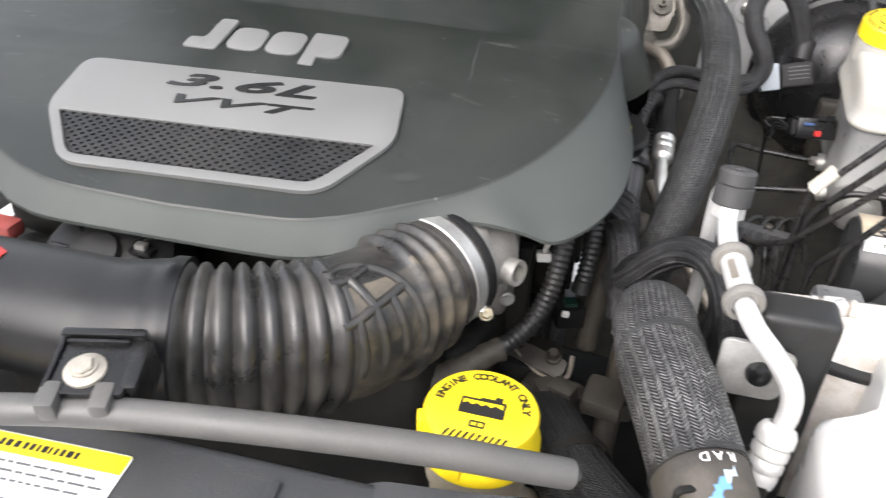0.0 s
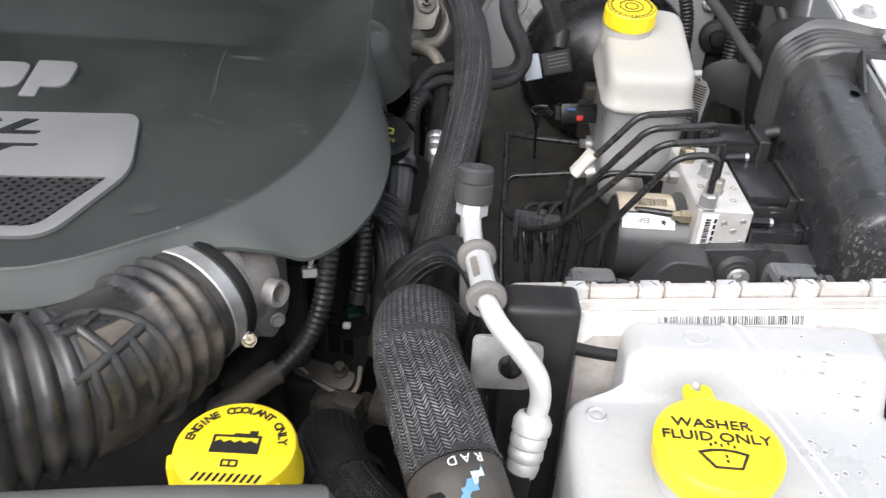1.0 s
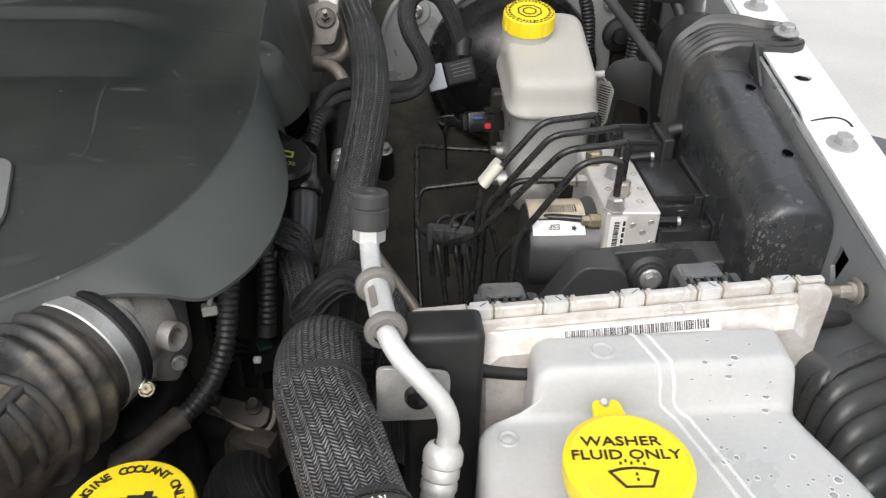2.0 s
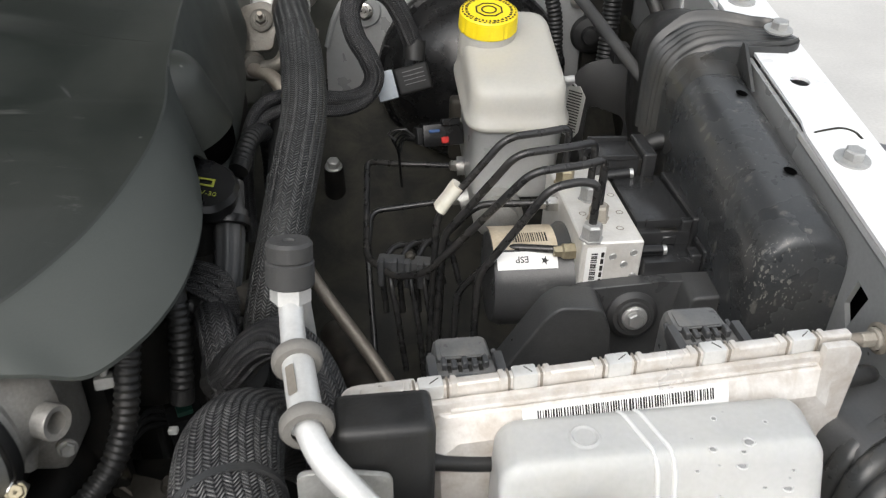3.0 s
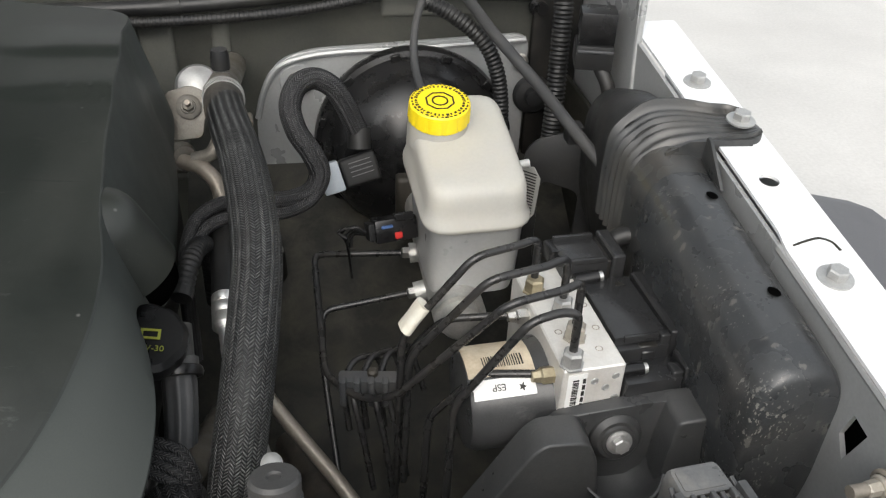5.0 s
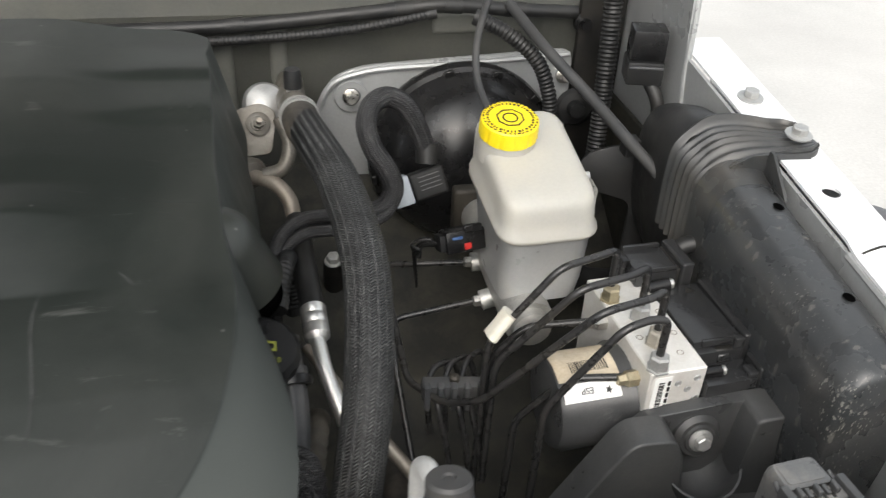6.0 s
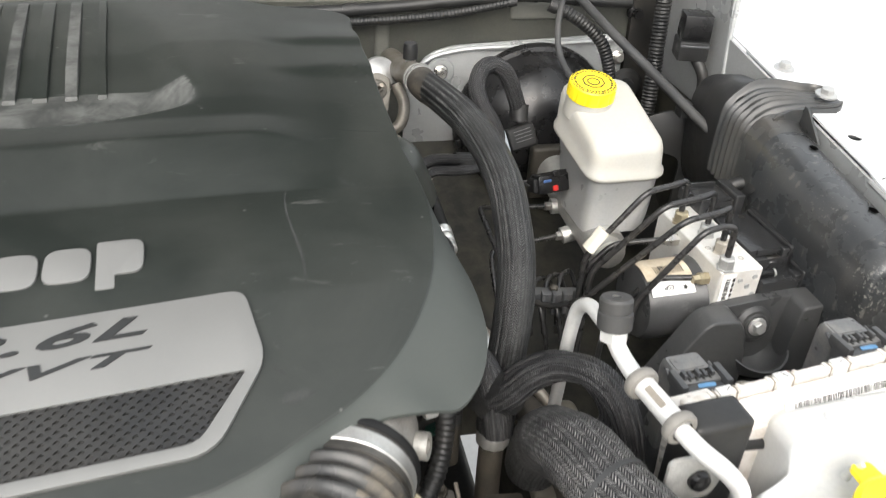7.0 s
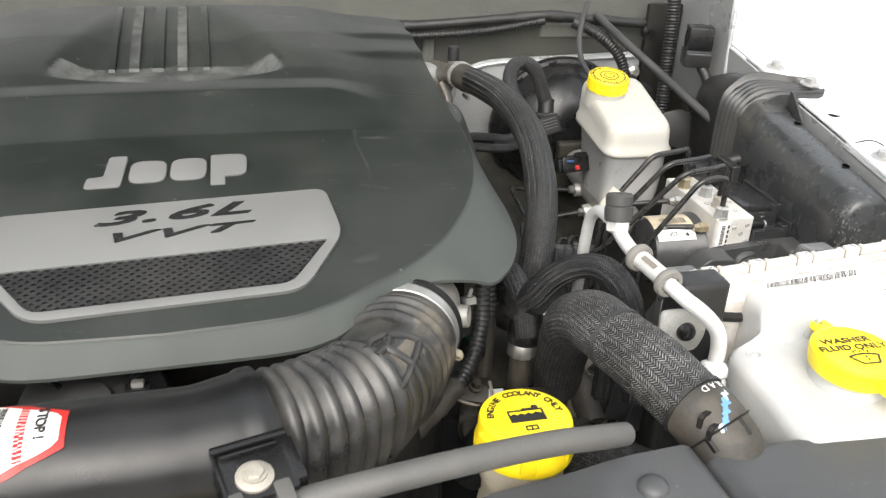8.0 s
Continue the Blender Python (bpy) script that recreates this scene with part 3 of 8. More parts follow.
seam = tube([(0.412, 0.693, rail_z(0.693) + 0.0025), (0.425, 0.697, rail_z(0.697) + 0.0028), (0.437, 0.699, rail_z(0.699) + 0.0028), (0.4445, 0.694, rail_z(0.694) + 0.0028),
             (0.4465, 0.684, rail_z(0.684) + 0.0028)], 0.0012, 6, 0.003)
part("panel_seam", seam, M_DIRTY, fender, "dark overlap seam")
outer = loft([[(0.456, y, rail_z(y) + 0.002), (0.462, y, rail_z(y) - 0.004), (0.47, y, rail_z(y) - 0.05), (0.475, y, 0.95), (0.468, y, 0.95), (0.46, y, rail_z(y) - 0.05)] for y in (-0.3, 0.3, 0.7, 1.06)])
part("outer_skin", outer, M_PAINT, fender)
# the wall's outline runs in along a slit and round the diamond hole
wall = prism([(-0.3, 0.7), (0.5646, 0.7), (0.5646, 1.0576), (0.5527, 1.0925), (0.5695, 1.0955), (0.5753, 1.0722), (0.5647, 1.0576), (0.5647, 0.7), (1.08, 0.7), (1.08, rail_z(1.08) - 0.002), (0.7, rail_z(0.7) - 0.002), (0.2, rail_z(0.2) - 0.002),
              (-0.3, rail_z(-0.3) - 0.002)], 0.004, facing((0.404, 0, 0), (0, 1, 0), (0, 0, 1)))
part("cavity_plate", box((0.413, 0.53, 1.035), (0.416, 0.60, 1.112), 0.001, 1), M_HOLE, fender, "black plate for the unlit cavity behind the hole")
part("inner_wall", wall, M_INNER, fender, "grey inner wing wall with a diamond hole", 30)

flare = loft([[(0.475, y, 1.03 + d), (0.62, y, 1.028 + d), (0.74, y, 1.0 + d), (0.78, y, 0.93 + d), (0.77, y, 0.9 + d), (0.475, y, 0.9 + d)]
              for y, d in ((-0.35, -0.16), (-0.1, -0.05), (0.2, -0.02), (0.6, -0.02), (0.9, -0.02), (1.0, -0.026), (1.045, -0.04), (1.06, -0.07))])
solo("fender_flare", flare, M_FLARE, (0.6, 0.3, 0.9), "weathered dark grey plastic wheel arch flare", "fender flare", kind="structure")

# raised bonnet over the rear of the bay, hinged at the cowl
HM = Matrix.Translation((-0.39, 1.34, 1.29)) @ Matrix.Rotation(radians(-72), 4, "X")
hood = thing("bonnet", (-0.39, 1.34, 1.29), "raised white bonnet with a black lining, over the engine bay", "bonnet", kind="structure")
part("skin", box((-0.74, -1.22, 0.0), (0.78, 0.0, 0.012), 0.005, 2, HM), M_PAINT, hood)
part("lining", box((-0.68, -1.14, -0.022), (0.72, -0.20, -0.001), 0.008, 2, HM), M_LINING, hood, "black sound lining")

# firewall and cowl
fw = thing("firewall", (0, 1.24, 0.6), "dusty grey painted firewall behind the engine", "firewall", kind="structure")
b = bmesh.new()
path_fw = [(0.55, 1.2, 0.62), (0.55, 1.215, 0.95), (0.55, 1.21, 1.12), (0.55, 1.208, 1.19), (0.55, 1.235, 1.225), (0.55, 1.33, 1.235)]
left = [b.verts.new((-1.25, y, z)) for _, y, z in path_fw]
right = [b.verts.new((0.42, y, z)) for _, y, z in path_fw]
for i in range(len(path_fw) - 1):
    b.faces.new((left[i], right[i], right[i + 1], left[i + 1]))
bmesh.ops.solidify(b, geom=b.faces[:], thickness=-0.006)
part("panel", b, M_FIREWALL, fw, "dusty grey pressed panel")
cowl = box((-1.25, 1.24, 1.225), (0.42, 1.6, 1.26), 0.012, 3)
part("cowl", cowl, M_BLACK, fw, "black cowl panel")
for x0, x1, z0, z1, d in ((-0.135, -0.095, 0.95, 1.180, 0.003), (-0.052, -0.030, 1.06, 1.180, 0.002), (0.15, 0.27, 1.160, 1.186, 0.002), (-0.45, -0.2, 1.1, 1.17, 0.004)):
    part("pressing", box((x0, 1.2065 - d, z0), (x1, 1.216, z1), 0.006, 3), M_FIREWALL, fw)
# dark sheet in front of the firewall stands in for the corner's shade
part("corner_shade_sheet", box((0.338, 1.192, 0.75), (0.400, 1.204, 1.222), 0.004, 2), M_DEEP, fw, "added dark sheet for the shade in the corner")
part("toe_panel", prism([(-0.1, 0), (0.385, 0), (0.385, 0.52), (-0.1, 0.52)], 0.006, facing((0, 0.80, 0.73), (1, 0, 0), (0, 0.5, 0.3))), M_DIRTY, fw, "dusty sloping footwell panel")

# lower bay: frame rail, an added dark floor and the far inner wing close the bay from below
solo("frame_rail", box((0.06, -0.3, 0.62), (0.40, 1.1, 0.70), 0.02, 3), M_DIRTY, (0.2, 0.4, 0.62), "dusty dark frame rail at the bottom of the bay", "frame rail", kind="structure")
solo("added_dark_floor", box((-1.2, -0.3, 0.50), (0.06, 1.2, 0.56), 0.02, 3), M_DEEP, (-0.5, 0.4, 0.5), "added black floor that keeps the depths under the engine dark", "splash tray", kind="structure")
far_wing = thing("far_fender", (-1.2, 0.5, 0.6), "white painted fender on the other side of the bay", "fender", kind="structure")
part("inner_wall", box((-1.22, -0.3, 0.6), (-1.2, 1.2, 1.1), 0.002), M_INNER, far_wing)
part("top_rail", box((-1.26, -0.3, 1.1), (-1.2, 1.06, 1.106), 0.002), M_PAINT, far_wing)

# front panel over the radiator: moulded black cover with a raised right half and a warning label
TURN5 = turn_z(5.0, (0.0, 0.262, 0))
front = thing("radiator_cover", (-0.3, 0.1, 1.0), "black moulded radiator top cover with a warning label", "radiator cover")
sh = box((-1.15, -0.30, 1.0), (0.02, 0.272, 1.052), 0.008, 3, TURN5)
part("left_panel", sh, M_RADCOVER, front)
part("right_panel", box((0.026, -0.30, 1.0), (0.42, 0.268, 1.070), 0.016, 4, TURN5), M_RADCOVER, front)
part("hump", prism(rounded([(-0.150, 1.046), (-0.136, 1.054), (-0.080, 1.0605), (-0.038, 1.0695), (0.016, 1.0725), (0.026, 1.062), (0.030, 1.046)], [0, 0.01, 0.02, 0.012, 0.006, 0.006, 0], 4), 0.080, TURN5 @ facing((0, 0.2715, 0), (1, 0, 0), (0, 0, 1)), 0.004, 3), M_RADCOVER, front, "raised hump along the rear edge")
part("dome", lathe([(0.012, -0.004), (0.0116, 0.0), (0.010, 0.003), (0.006, 0.005), (0, 0.0058)], TURN5 @ Vector((-0.028, 0.238, 1.0700)), (0, 0, 1), 28), M_RADCOVER, front, "low moulded dome")
for x in (-0.62, -0.44, -0.2, -0.10):
    part("rib", box((x, 0.02, 1.05), (x + 0.008, 0.255, 1.056), 0.003, 2, TURN5), M_RADCOVER, front)
solo("wall_wing", box((0.387, 0.975, 0.62), (0.393, 1.2, 1.085), 0.002, 1), M_DIRTY, (0.39, 1.08, 0.62), "dusty dark inner wing panel behind the booster", "panel", kind="structure")

# ---- engine cover ----
CO, CYAW = Vector((-0.379, 0.50, 0)), 5.2
CM = Matrix.Translation(CO) @ Matrix.Rotation(radians(CYAW), 4, "Z")


def smooth(a, b, x):
    t = min(1.0, max(0.0, (x - a) / (b - a)))
    return t * t * (3 - 2 * t)


PROF_V = [-0.12, -0.068, 0.049, 0.16, 0.24, 0.30, 0.42, 0.57]
PROF_Z = [1.106, 1.1235, 1.160, 1.187, 1.203, 1.213, 1.228, 1.238]


def ramp(a, b, x):
    return min(1.0, max(0.0, (x - a) / (b - a)))


def pocket(u, v):
    """1 on the floor of the rear recess, 0 outside: a curved front wall, sides that draw in to the rear."""
    front = 0.266 + 1.5 * u * u
    half = 0.136 - 0.28 * max(0.0, v - 0.325)
    return smooth(front, front + 0.022, v) * (1 - smooth(half - 0.04, half, abs(u)))


def cover_z(u, v):
    """Height of the cover's top over its own plan (u across, v to the rear)."""
    z = float(np.interp(v, PROF_V, PROF_Z))
    z -= 0.008 * (abs(u) / 0.31) ** 2.5
    wide = 1 - smooth(0.17, 0.25, abs(u))
    z += 0.015 * ramp(0.165, 0.228, v) * wide - 0.005 * ramp(0.08, 0.165, v) - 0.006 * ramp(0.232, 0.268, v) * wide
    z -= 0.021 * pocket(u, v) * (1 - ramp(0.33, 0.54, v))
    for v0 in (0.36, 0.43):
        z += 0.0045 * smooth(0.19, 0.27, abs(u)) * (smooth(v0 - 0.008, v0 + 0.008, v) - smooth(v0, v0 + 0.07, v))
    return z


CREASE = [(0, -0.100), (0.09, -0.096), (0.125, -0.088), (0.148, -0.079), (0.178, -0.064), (0.205, -0.050), (0.228, -0.034), (0.248, -0.016), (0.268, 0.008), (0.285, 0.034), (0.299, 0.065),
          (0.310, 0.105), (0.315, 0.145), (0.315, 0.175), (0.312, 0.21), (0.312, 0.25), (0.312, 0.30), (0.316, 0.40), (0.316, 0.47), (0.305, 0.53), (0.15, 0.55), (0, 0.552)]
LOWER = [(0, -0.115, 1.090), (0.09, -0.114, 1.090), (0.125, -0.108, 1.092), (0.148, -0.098, 1.097), (0.183, -0.070, 1.104), (0.225, -0.055, 1.108), (0.262, -0.052, 1.105), (0.288, -0.046, 1.096),
         (0.308, -0.030, 1.098), (0.324, -0.005, 1.101), (0.336, 0.03, 1.106), (0.341, 0.08, 1.112), (0.337, 0.125, 1.119), (0.328, 0.165, 1.127), (0.329, 0.20, 1.110), (0.336, 0.245, 1.072), (0.341, 0.30, 1.062),
         (0.345, 0.40, 1.072), (0.343, 0.47, 1.088), (0.326, 0.54, 1.13), (0.15, 0.56, 1.17), (0, 0.562, 1.17)]


def half_loop(points, per=12):
    """Resamples a half outline evenly by knot and mirrors it to a closed loop."""
    pts = [Vector((*p, 0)) if len(p) == 2 else Vector(p) for p in points]
    fine = []
    for a, b in zip(range(len(pts) - 1), range(1, len(pts))):
        p0, p1, p2, p3 = pts[max(a - 1, 0)], pts[a], pts[b], pts[min(b + 1, len(pts) - 1)]
        for k in range(per):
            t = k / per
            fine.append(0.5 * ((2 * p1) + (p2 - p0) * t + (2 * p0 - 5 * p1 + 4 * p2 - p3) * t * t + (3 * p1 - p0 - 3 * p2 + p3) * t ** 3))
    fine.append(pts[-1])
    return fine + [Vector((-p.x, p.y, p.z)) for p in reversed(fine[1:-1])]


SCUFFS = [([(0.196, 0.175), (0.190, 0.148), (0.191, 0.117), (0.194, 0.083), (0.192, 0.044)], 0.0018), ([(0.227, 0.258), (0.248, 0.251), (0.28, 0.245), (0.301, 0.243)], 0.0012),
          ([(0.158, -0.041), (0.170, -0.038), (0.184, -0.037)], 0.006), ([(0.240, 0.18), (0.247, 0.170), (0.252, 0.162)], 0.0016), ([(0.215, 0.127), (0.242, 0.123)], 0.0006),
          ([(0.222, 0.103), (0.228, 0.094)], 0.001), ([(0.247, 0.098), (0.253, 0.098)], 0.001), ([(0.148, 0.027), (0.162, 0.022)], 0.0012), ([(0.160, 0.008), (0.167, -0.004)], 0.0016),
          ([(0.155, -0.012), (0.166, -0.022)], 0.0022)]


def build_cover():
    cover = thing("engine_cover", CM @ Vector((0, 0.2, 1.05)), "matte black plastic engine cover, dusty and scuffed, with a silver badge", "engine cover")
    crease, lower = half_loop(CREASE), half_loop(LOWER)
    mid = Vector((0, 0.21, 0))
    loops = [[CM @ (p + Vector((0, 0, -0.0)) * 1.0 - (p - Vector((mid.x, mid.y, p.z))).normalized() * 0.004) for p in lower],
             [CM @ p for p in lower],
             [CM @ (p + Vector((0, 0, 0.003))) for p in lower]]
    for k in (0.2, 0.5, 0.8, 0.97):
        loops.append([CM @ Vector((l.x + (c.x - l.x) * k, l.y + (c.y - l.y) * k, l.z + 0.003 + (cover_z(c.x, c.y) - l.z - 0.005) * k)) for l, c in zip(lower, crease)])
    skirt_loops = loops
    skirt_loops.append([CM @ Vector((c.x, c.y, cover_z(c.x, c.y) - 0.0012)) for c in crease])
    loops = []
    for s in [1.0, 0.996, 0.985] + [0.974 - 0.0105 * k for k in range(92)]:
        ring = []
        for c in crease:
            q = mid + (Vector((c.x, c.y, 0)) - mid) * s
            ring.append(CM @ Vector((q.x, q.y, cover_z(q.x, q.y) - (0.0012 if s == 1.0 else 0))))
        loops.append(ring)
    part("skirt", loft(skirt_loops, caps=False), M_SKIRT, cover, "black skirt below the crease, painted paler for its brighter light", 30)
    b = loft(loops, caps=False)
    b.verts.ensure_lookup_table()
    n = len(crease)
    b.faces.new(b.verts[-n:])
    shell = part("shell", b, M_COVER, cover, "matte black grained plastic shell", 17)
    # pale dust in the rear recess, painted lighter for the sky it reflects
    shell.data.materials.append(M_COVERDUSTLIT)
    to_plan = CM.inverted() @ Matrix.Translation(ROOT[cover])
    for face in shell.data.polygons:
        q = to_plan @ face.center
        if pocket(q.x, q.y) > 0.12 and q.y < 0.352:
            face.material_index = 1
    # two of the ribs take the recess's paler colour
    for u, w in ((-0.066, 0.004), (-0.041, 0.0065), (-0.014, 0.0075), (0.014, 0.0065), (0.042, 0.0045)):
        rib = [[CM @ Vector((u + e * w, v, cover_z(u, v) + h)) for e, h in ((-1, -0.004), (-0.85, lift), (0.85, lift), (1, -0.004))]
               for v, lift in ((0.342, -0.002), (0.346, 0.003), (0.39, 0.0065), (0.45, 0.0055), (0.50, 0.004), (0.535, 0.002), (0.545, 0.0))]
        part("recess_rib", loft(rib), M_COVERDUSTLIT if 0.005 < w < 0.007 else M_COVER, cover)
    # round-topped hood over the oil filler, open below
    h0, h1 = CM @ Vector((0.303, 0.232, 1.158)), CM @ Vector((0.320, 0.238, 1.114))
    way = (h1 - h0).normalized()
    hood_line = [h0 - way * (0.029 * math.cos(math.pi * k / 16)) for k in range(9)] + [h0.lerp(h1, k / 10) for k in range(1, 11)]
    part("filler_hood", tube(hood_line, 0.033, 40, smooth_path=False, caps=False,
                             rf=lambda s, L, a: math.sqrt(max(0.0004, 1 - ((0.029 - s) / 0.029) ** 2)) if s < 0.029 else 1.0 + 0.06 * (s - 0.029) / (L - 0.029)), M_COVER, cover, "rounded hood over the oil filler", 70)
    part("hood_opening", lathe([(0.0315, 0.0), (0.0300, 0.010), (0.026, 0.022), (0.018, 0.030), (0, 0.031)], h1 - way * 0.0012, way, 32), M_HOLE, cover, "black bowl for the shade inside the hood")
    # badge plate, lying on the sloping front of the cover
    slope = math.atan((PROF_Z[2] - PROF_Z[1]) / (PROF_V[2] - PROF_V[1]))
    bm_m = CM @ Matrix.Translation((0.002, -0.0095, cover_z(0, -0.0095) - 0.0005)) @ Matrix.Rotation(slope, 4, "X") @ Matrix.Translation((0, -0.0045, 0)) @ Matrix.Rotation(radians(2.2), 4, "Z")
    outer = rounded([(-0.145, 0.063), (0.146, 0.063), (0.152, 0.0), (0.108, -0.064), (-0.108, -0.064), (-0.150, -0.001)], [0.016, 0.012, 0.014, 0.018, 0.018, 0.014], 5)
    inner = rounded([(-0.136, -0.0065), (0.137, -0.0065), (0.099, -0.0545), (-0.105, -0.0545)], [0.003, 0.003, 0.01, 0.01], 3)
    badge = part("badge_plate", prism(outer, 0.004, bm_m, 0.0012, 2, holes=(inner,)), M_BADGE, cover, "satin silver badge plate with a framed grille")
    # grille of staggered diamond openings over a dark bed
    grille, bed = bmesh.new(), bmesh.new()
    a_, b_ = 0.0047, 0.0036

    def inside(x, y):
        return -0.0535 < y < -0.0072 and -(0.136 - (-0.0065 - y) * 0.66 - 0.001) < x < 0.137 - (-0.0065 - y) * 0.78 - 0.001

    for i in range(-64, 65):
        for j in range(-20, 3):
            if (i + j) % 2:
                continue
            x, y = i * a_, j * b_ - 0.001
            if not inside(x, y):
                continue
            ring, hole, deep = [], [], []
            for cx, cy in ((a_, 0), (0, b_), (-a_, 0), (0, -b_)):
                ring.append(grille.verts.new((x + cx, y + cy, 0.0022)))
                hole.append(grille.verts.new((x + cx * 0.5, y + cy * 0.5, 0.0022)))
                deep.append(grille.verts.new((x + cx * 0.42, y + cy * 0.42, 0.0002)))
            for k in range(4):
                q = (k + 1) % 4
                grille.faces.new((ring[k], ring[q], hole[q], hole[k]))
                grille.faces.new((hole[k], hole[q], deep[q], deep[k]))
    bmesh.ops.remove_doubles(grille, verts=grille.verts, dist=0.0001)
    bmesh.ops.transform(grille, matrix=bm_m, verts=grille.verts)
    gr = part("grille", grille, M_BLACK, cover, "black perforated grille inlay", 20)
    part("grille_bed", prism(inner, 0.001, bm_m @ Matrix.Translation((0, 0, -0.0004))), M_INK, cover)
    # raised lettering and the maker's mark as plain shapes
    t1 = place(text_mesh("3.6L", 0.026, 0.0016, 1.08, 0.4, 0.00045), bm_m @ Matrix.Translation((0.0045, 0.0378, 0.0038)) @ Matrix.Diagonal((2.82, 0.86, 1, 1)))
    part("lettering", t1, M_DARKCHROME, badge, "dark italic engine size lettering")
    t2 = place(text_mesh("VVT", 0.02, 0.0016, 1.12, 0.4, 0.0003), bm_m @ Matrix.Translation((0.0005, 0.0158, 0.0038)) @ Matrix.Diagonal((3.1, 0.74, 1, 1)))
    part("lettering", t2, M_DARKCHROME, badge, "dark italic lettering")
    mark_m = CM @ Matrix.Translation((-0.004, 0.1, cover_z(0, 0.1) + 0.0004)) @ Matrix.Rotation(slope * 0.93, 4, "X")
    for shape in (rounded([(-0.068, -0.0250), (-0.036, -0.0250), (-0.030, 0.0220), (-0.047, 0.0220), (-0.0515, -0.0085), (-0.066, -0.0095)], 0.004),
                  rounded([(-0.030, -0.0205), (0.004, -0.0205), (0.006, 0.0125), (-0.027, 0.0125)], 0.011),
                  rounded([(0.007, -0.0195), (0.041, -0.0195), (0.043, 0.0135), (0.010, 0.0135)], 0.011),
                  rounded([(0.0445, -0.0300), (0.0585, -0.0300), (0.0585, -0.0165), (0.079, -0.0165), (0.081, 0.0170), (0.0465, 0.0170)], [0.002, 0.002, 0.002, 0.010, 0.010, 0.003])):
        part("maker_mark", prism(shape, 0.003, mark_m, 0.0008), M_BADGE, cover, "silver raised maker's mark")
    # chalky scuffs rubbed into the top
    rng = random.Random(41)
    for way, width in SCUFFS:
        line = spline([(u, v, 0) for u, v in way], 0.002)
        b = bmesh.new()
        rows = []
        for i, q in enumerate(line):
            t_ = (line[min(i + 1, len(line) - 1)] - line[max(i - 1, 0)]).normalized()
            n_ = Vector((-t_.y, t_.x, 0))
            fade = min(1.0, 4 * min(i, len(line) - 1 - i) / len(line)) + 0.05
            w0, w1 = (width * fade * rng.uniform(0.25, 1.0) for _ in range(2))
            rows.append([b.verts.new(CM @ Vector((r.x, r.y, cover_z(r.x, r.y) + 0.0004))) for r in (q - n_ * w0, q + n_ * w1)])
        for r0, r1 in zip(rows, rows[1:]):
            b.faces.new((r0[0], r0[1], r1[1], r1[0]))
        part("scuff", b, M_SCUFF, cover)
    return cover


build_cover()

# ---- engine under the cover ----
eng = thing("engine_block", (-0.38, 0.75, 0.5), "grimy dark engine block under its plastic cover", "engine")
part("block", box((-0.66, 0.46, 0.56), (-0.13, 1.06, 0.98), 0.03, 3), M_DEEP, eng)
part("intake_plenum", box((-0.62, 0.47, 0.98), (-0.15, 1.02, 1.075), 0.03, 3), M_DEEP, eng)
for i in range(7):
    part("cast_rib", box((-0.15, 0.55 + 0.07 * i, 0.75), (-0.112, 0.566 + 0.07 * i, 1.04), 0.005, 2), M_DEEP, eng)
vc = box((-0.17, 0.60, 0.95), (-0.085, 1.03, 1.06), 0.02, 3)
part("valve_cover", vc, M_DEEP, eng, "dusty black valve cover")
part("front_timing_cover", box((-0.60, 0.40, 0.6), (-0.16, 0.48, 1.0), 0.03, 3), M_DEEP, eng)

alt = thing("alternator", (-0.43, 0.385, 0.98), "dark alternator with a finned end under the cover", "alternator")
part("body", lathe([(0, -0.05), (0.05, -0.05), (0.06, -0.04), (0.062, 0.0), (0.058, 0.02), (0.045, 0.028), (0.02, 0.03), (0.018, 0.036), (0, 0.036)], (-0.43, 0.40, 1.035), (0, -0.5, 0.85), 32), M_BLACK, alt)
for k in range(10):
    w = k * math.pi / 5
    u_, v_, a_ = basis((0, -0.5, 0.85))
    c_ = Vector((-0.43, 0.40, 1.035)) + a_ * 0.024 + (u_ * math.cos(w) + v_ * math.sin(w)) * 0.038
    part("vent_fin", box((-0.010, -0.003, -0.003), (0.010, 0.003, 0.006), 0.0015, 1,
                         facing(c_, u_ * math.cos(w) + v_ * math.sin(w), v_ * math.cos(w) - u_ * math.sin(w))), M_GLOSS, alt)
part("terminal", box((-0.399, 0.390, 1.070), (-0.389, 0.397, 1.0755), 0.002), M_DULLALU, alt, "bright metal terminal")
part("terminal_bracket", box((-0.404, 0.388, 1.066), (-0.384, 0.399, 1.0705), 0.002), M_GLOSS, alt)
idler = lathe([(0, -0.012), (0.036, -0.012), (0.036, -0.008), (0.031, -0.006), (0.031, 0.006), (0.036, 0.008), (0.036, 0.012), (0.03, 0.012), (0.024, 0.004), (0.01, 0.004), (0.01, 0.01), (0, 0.01)],
              (-0.34, 0.365, 1.015), (0.1, -1, 0.35), 32)
solo("drive_pulley", idler, M_DEEP, (-0.34, 0.365, 1.0), "black grooved belt pulley at the front of the engine", "pulley")
solo("battery_clip", box((-0.565, 0.395, 1.04), (-0.53, 0.415, 1.055), 0.005), M_FADEDRED, (-0.55, 0.4, 1.04), "faded red plastic terminal clip", "clip")

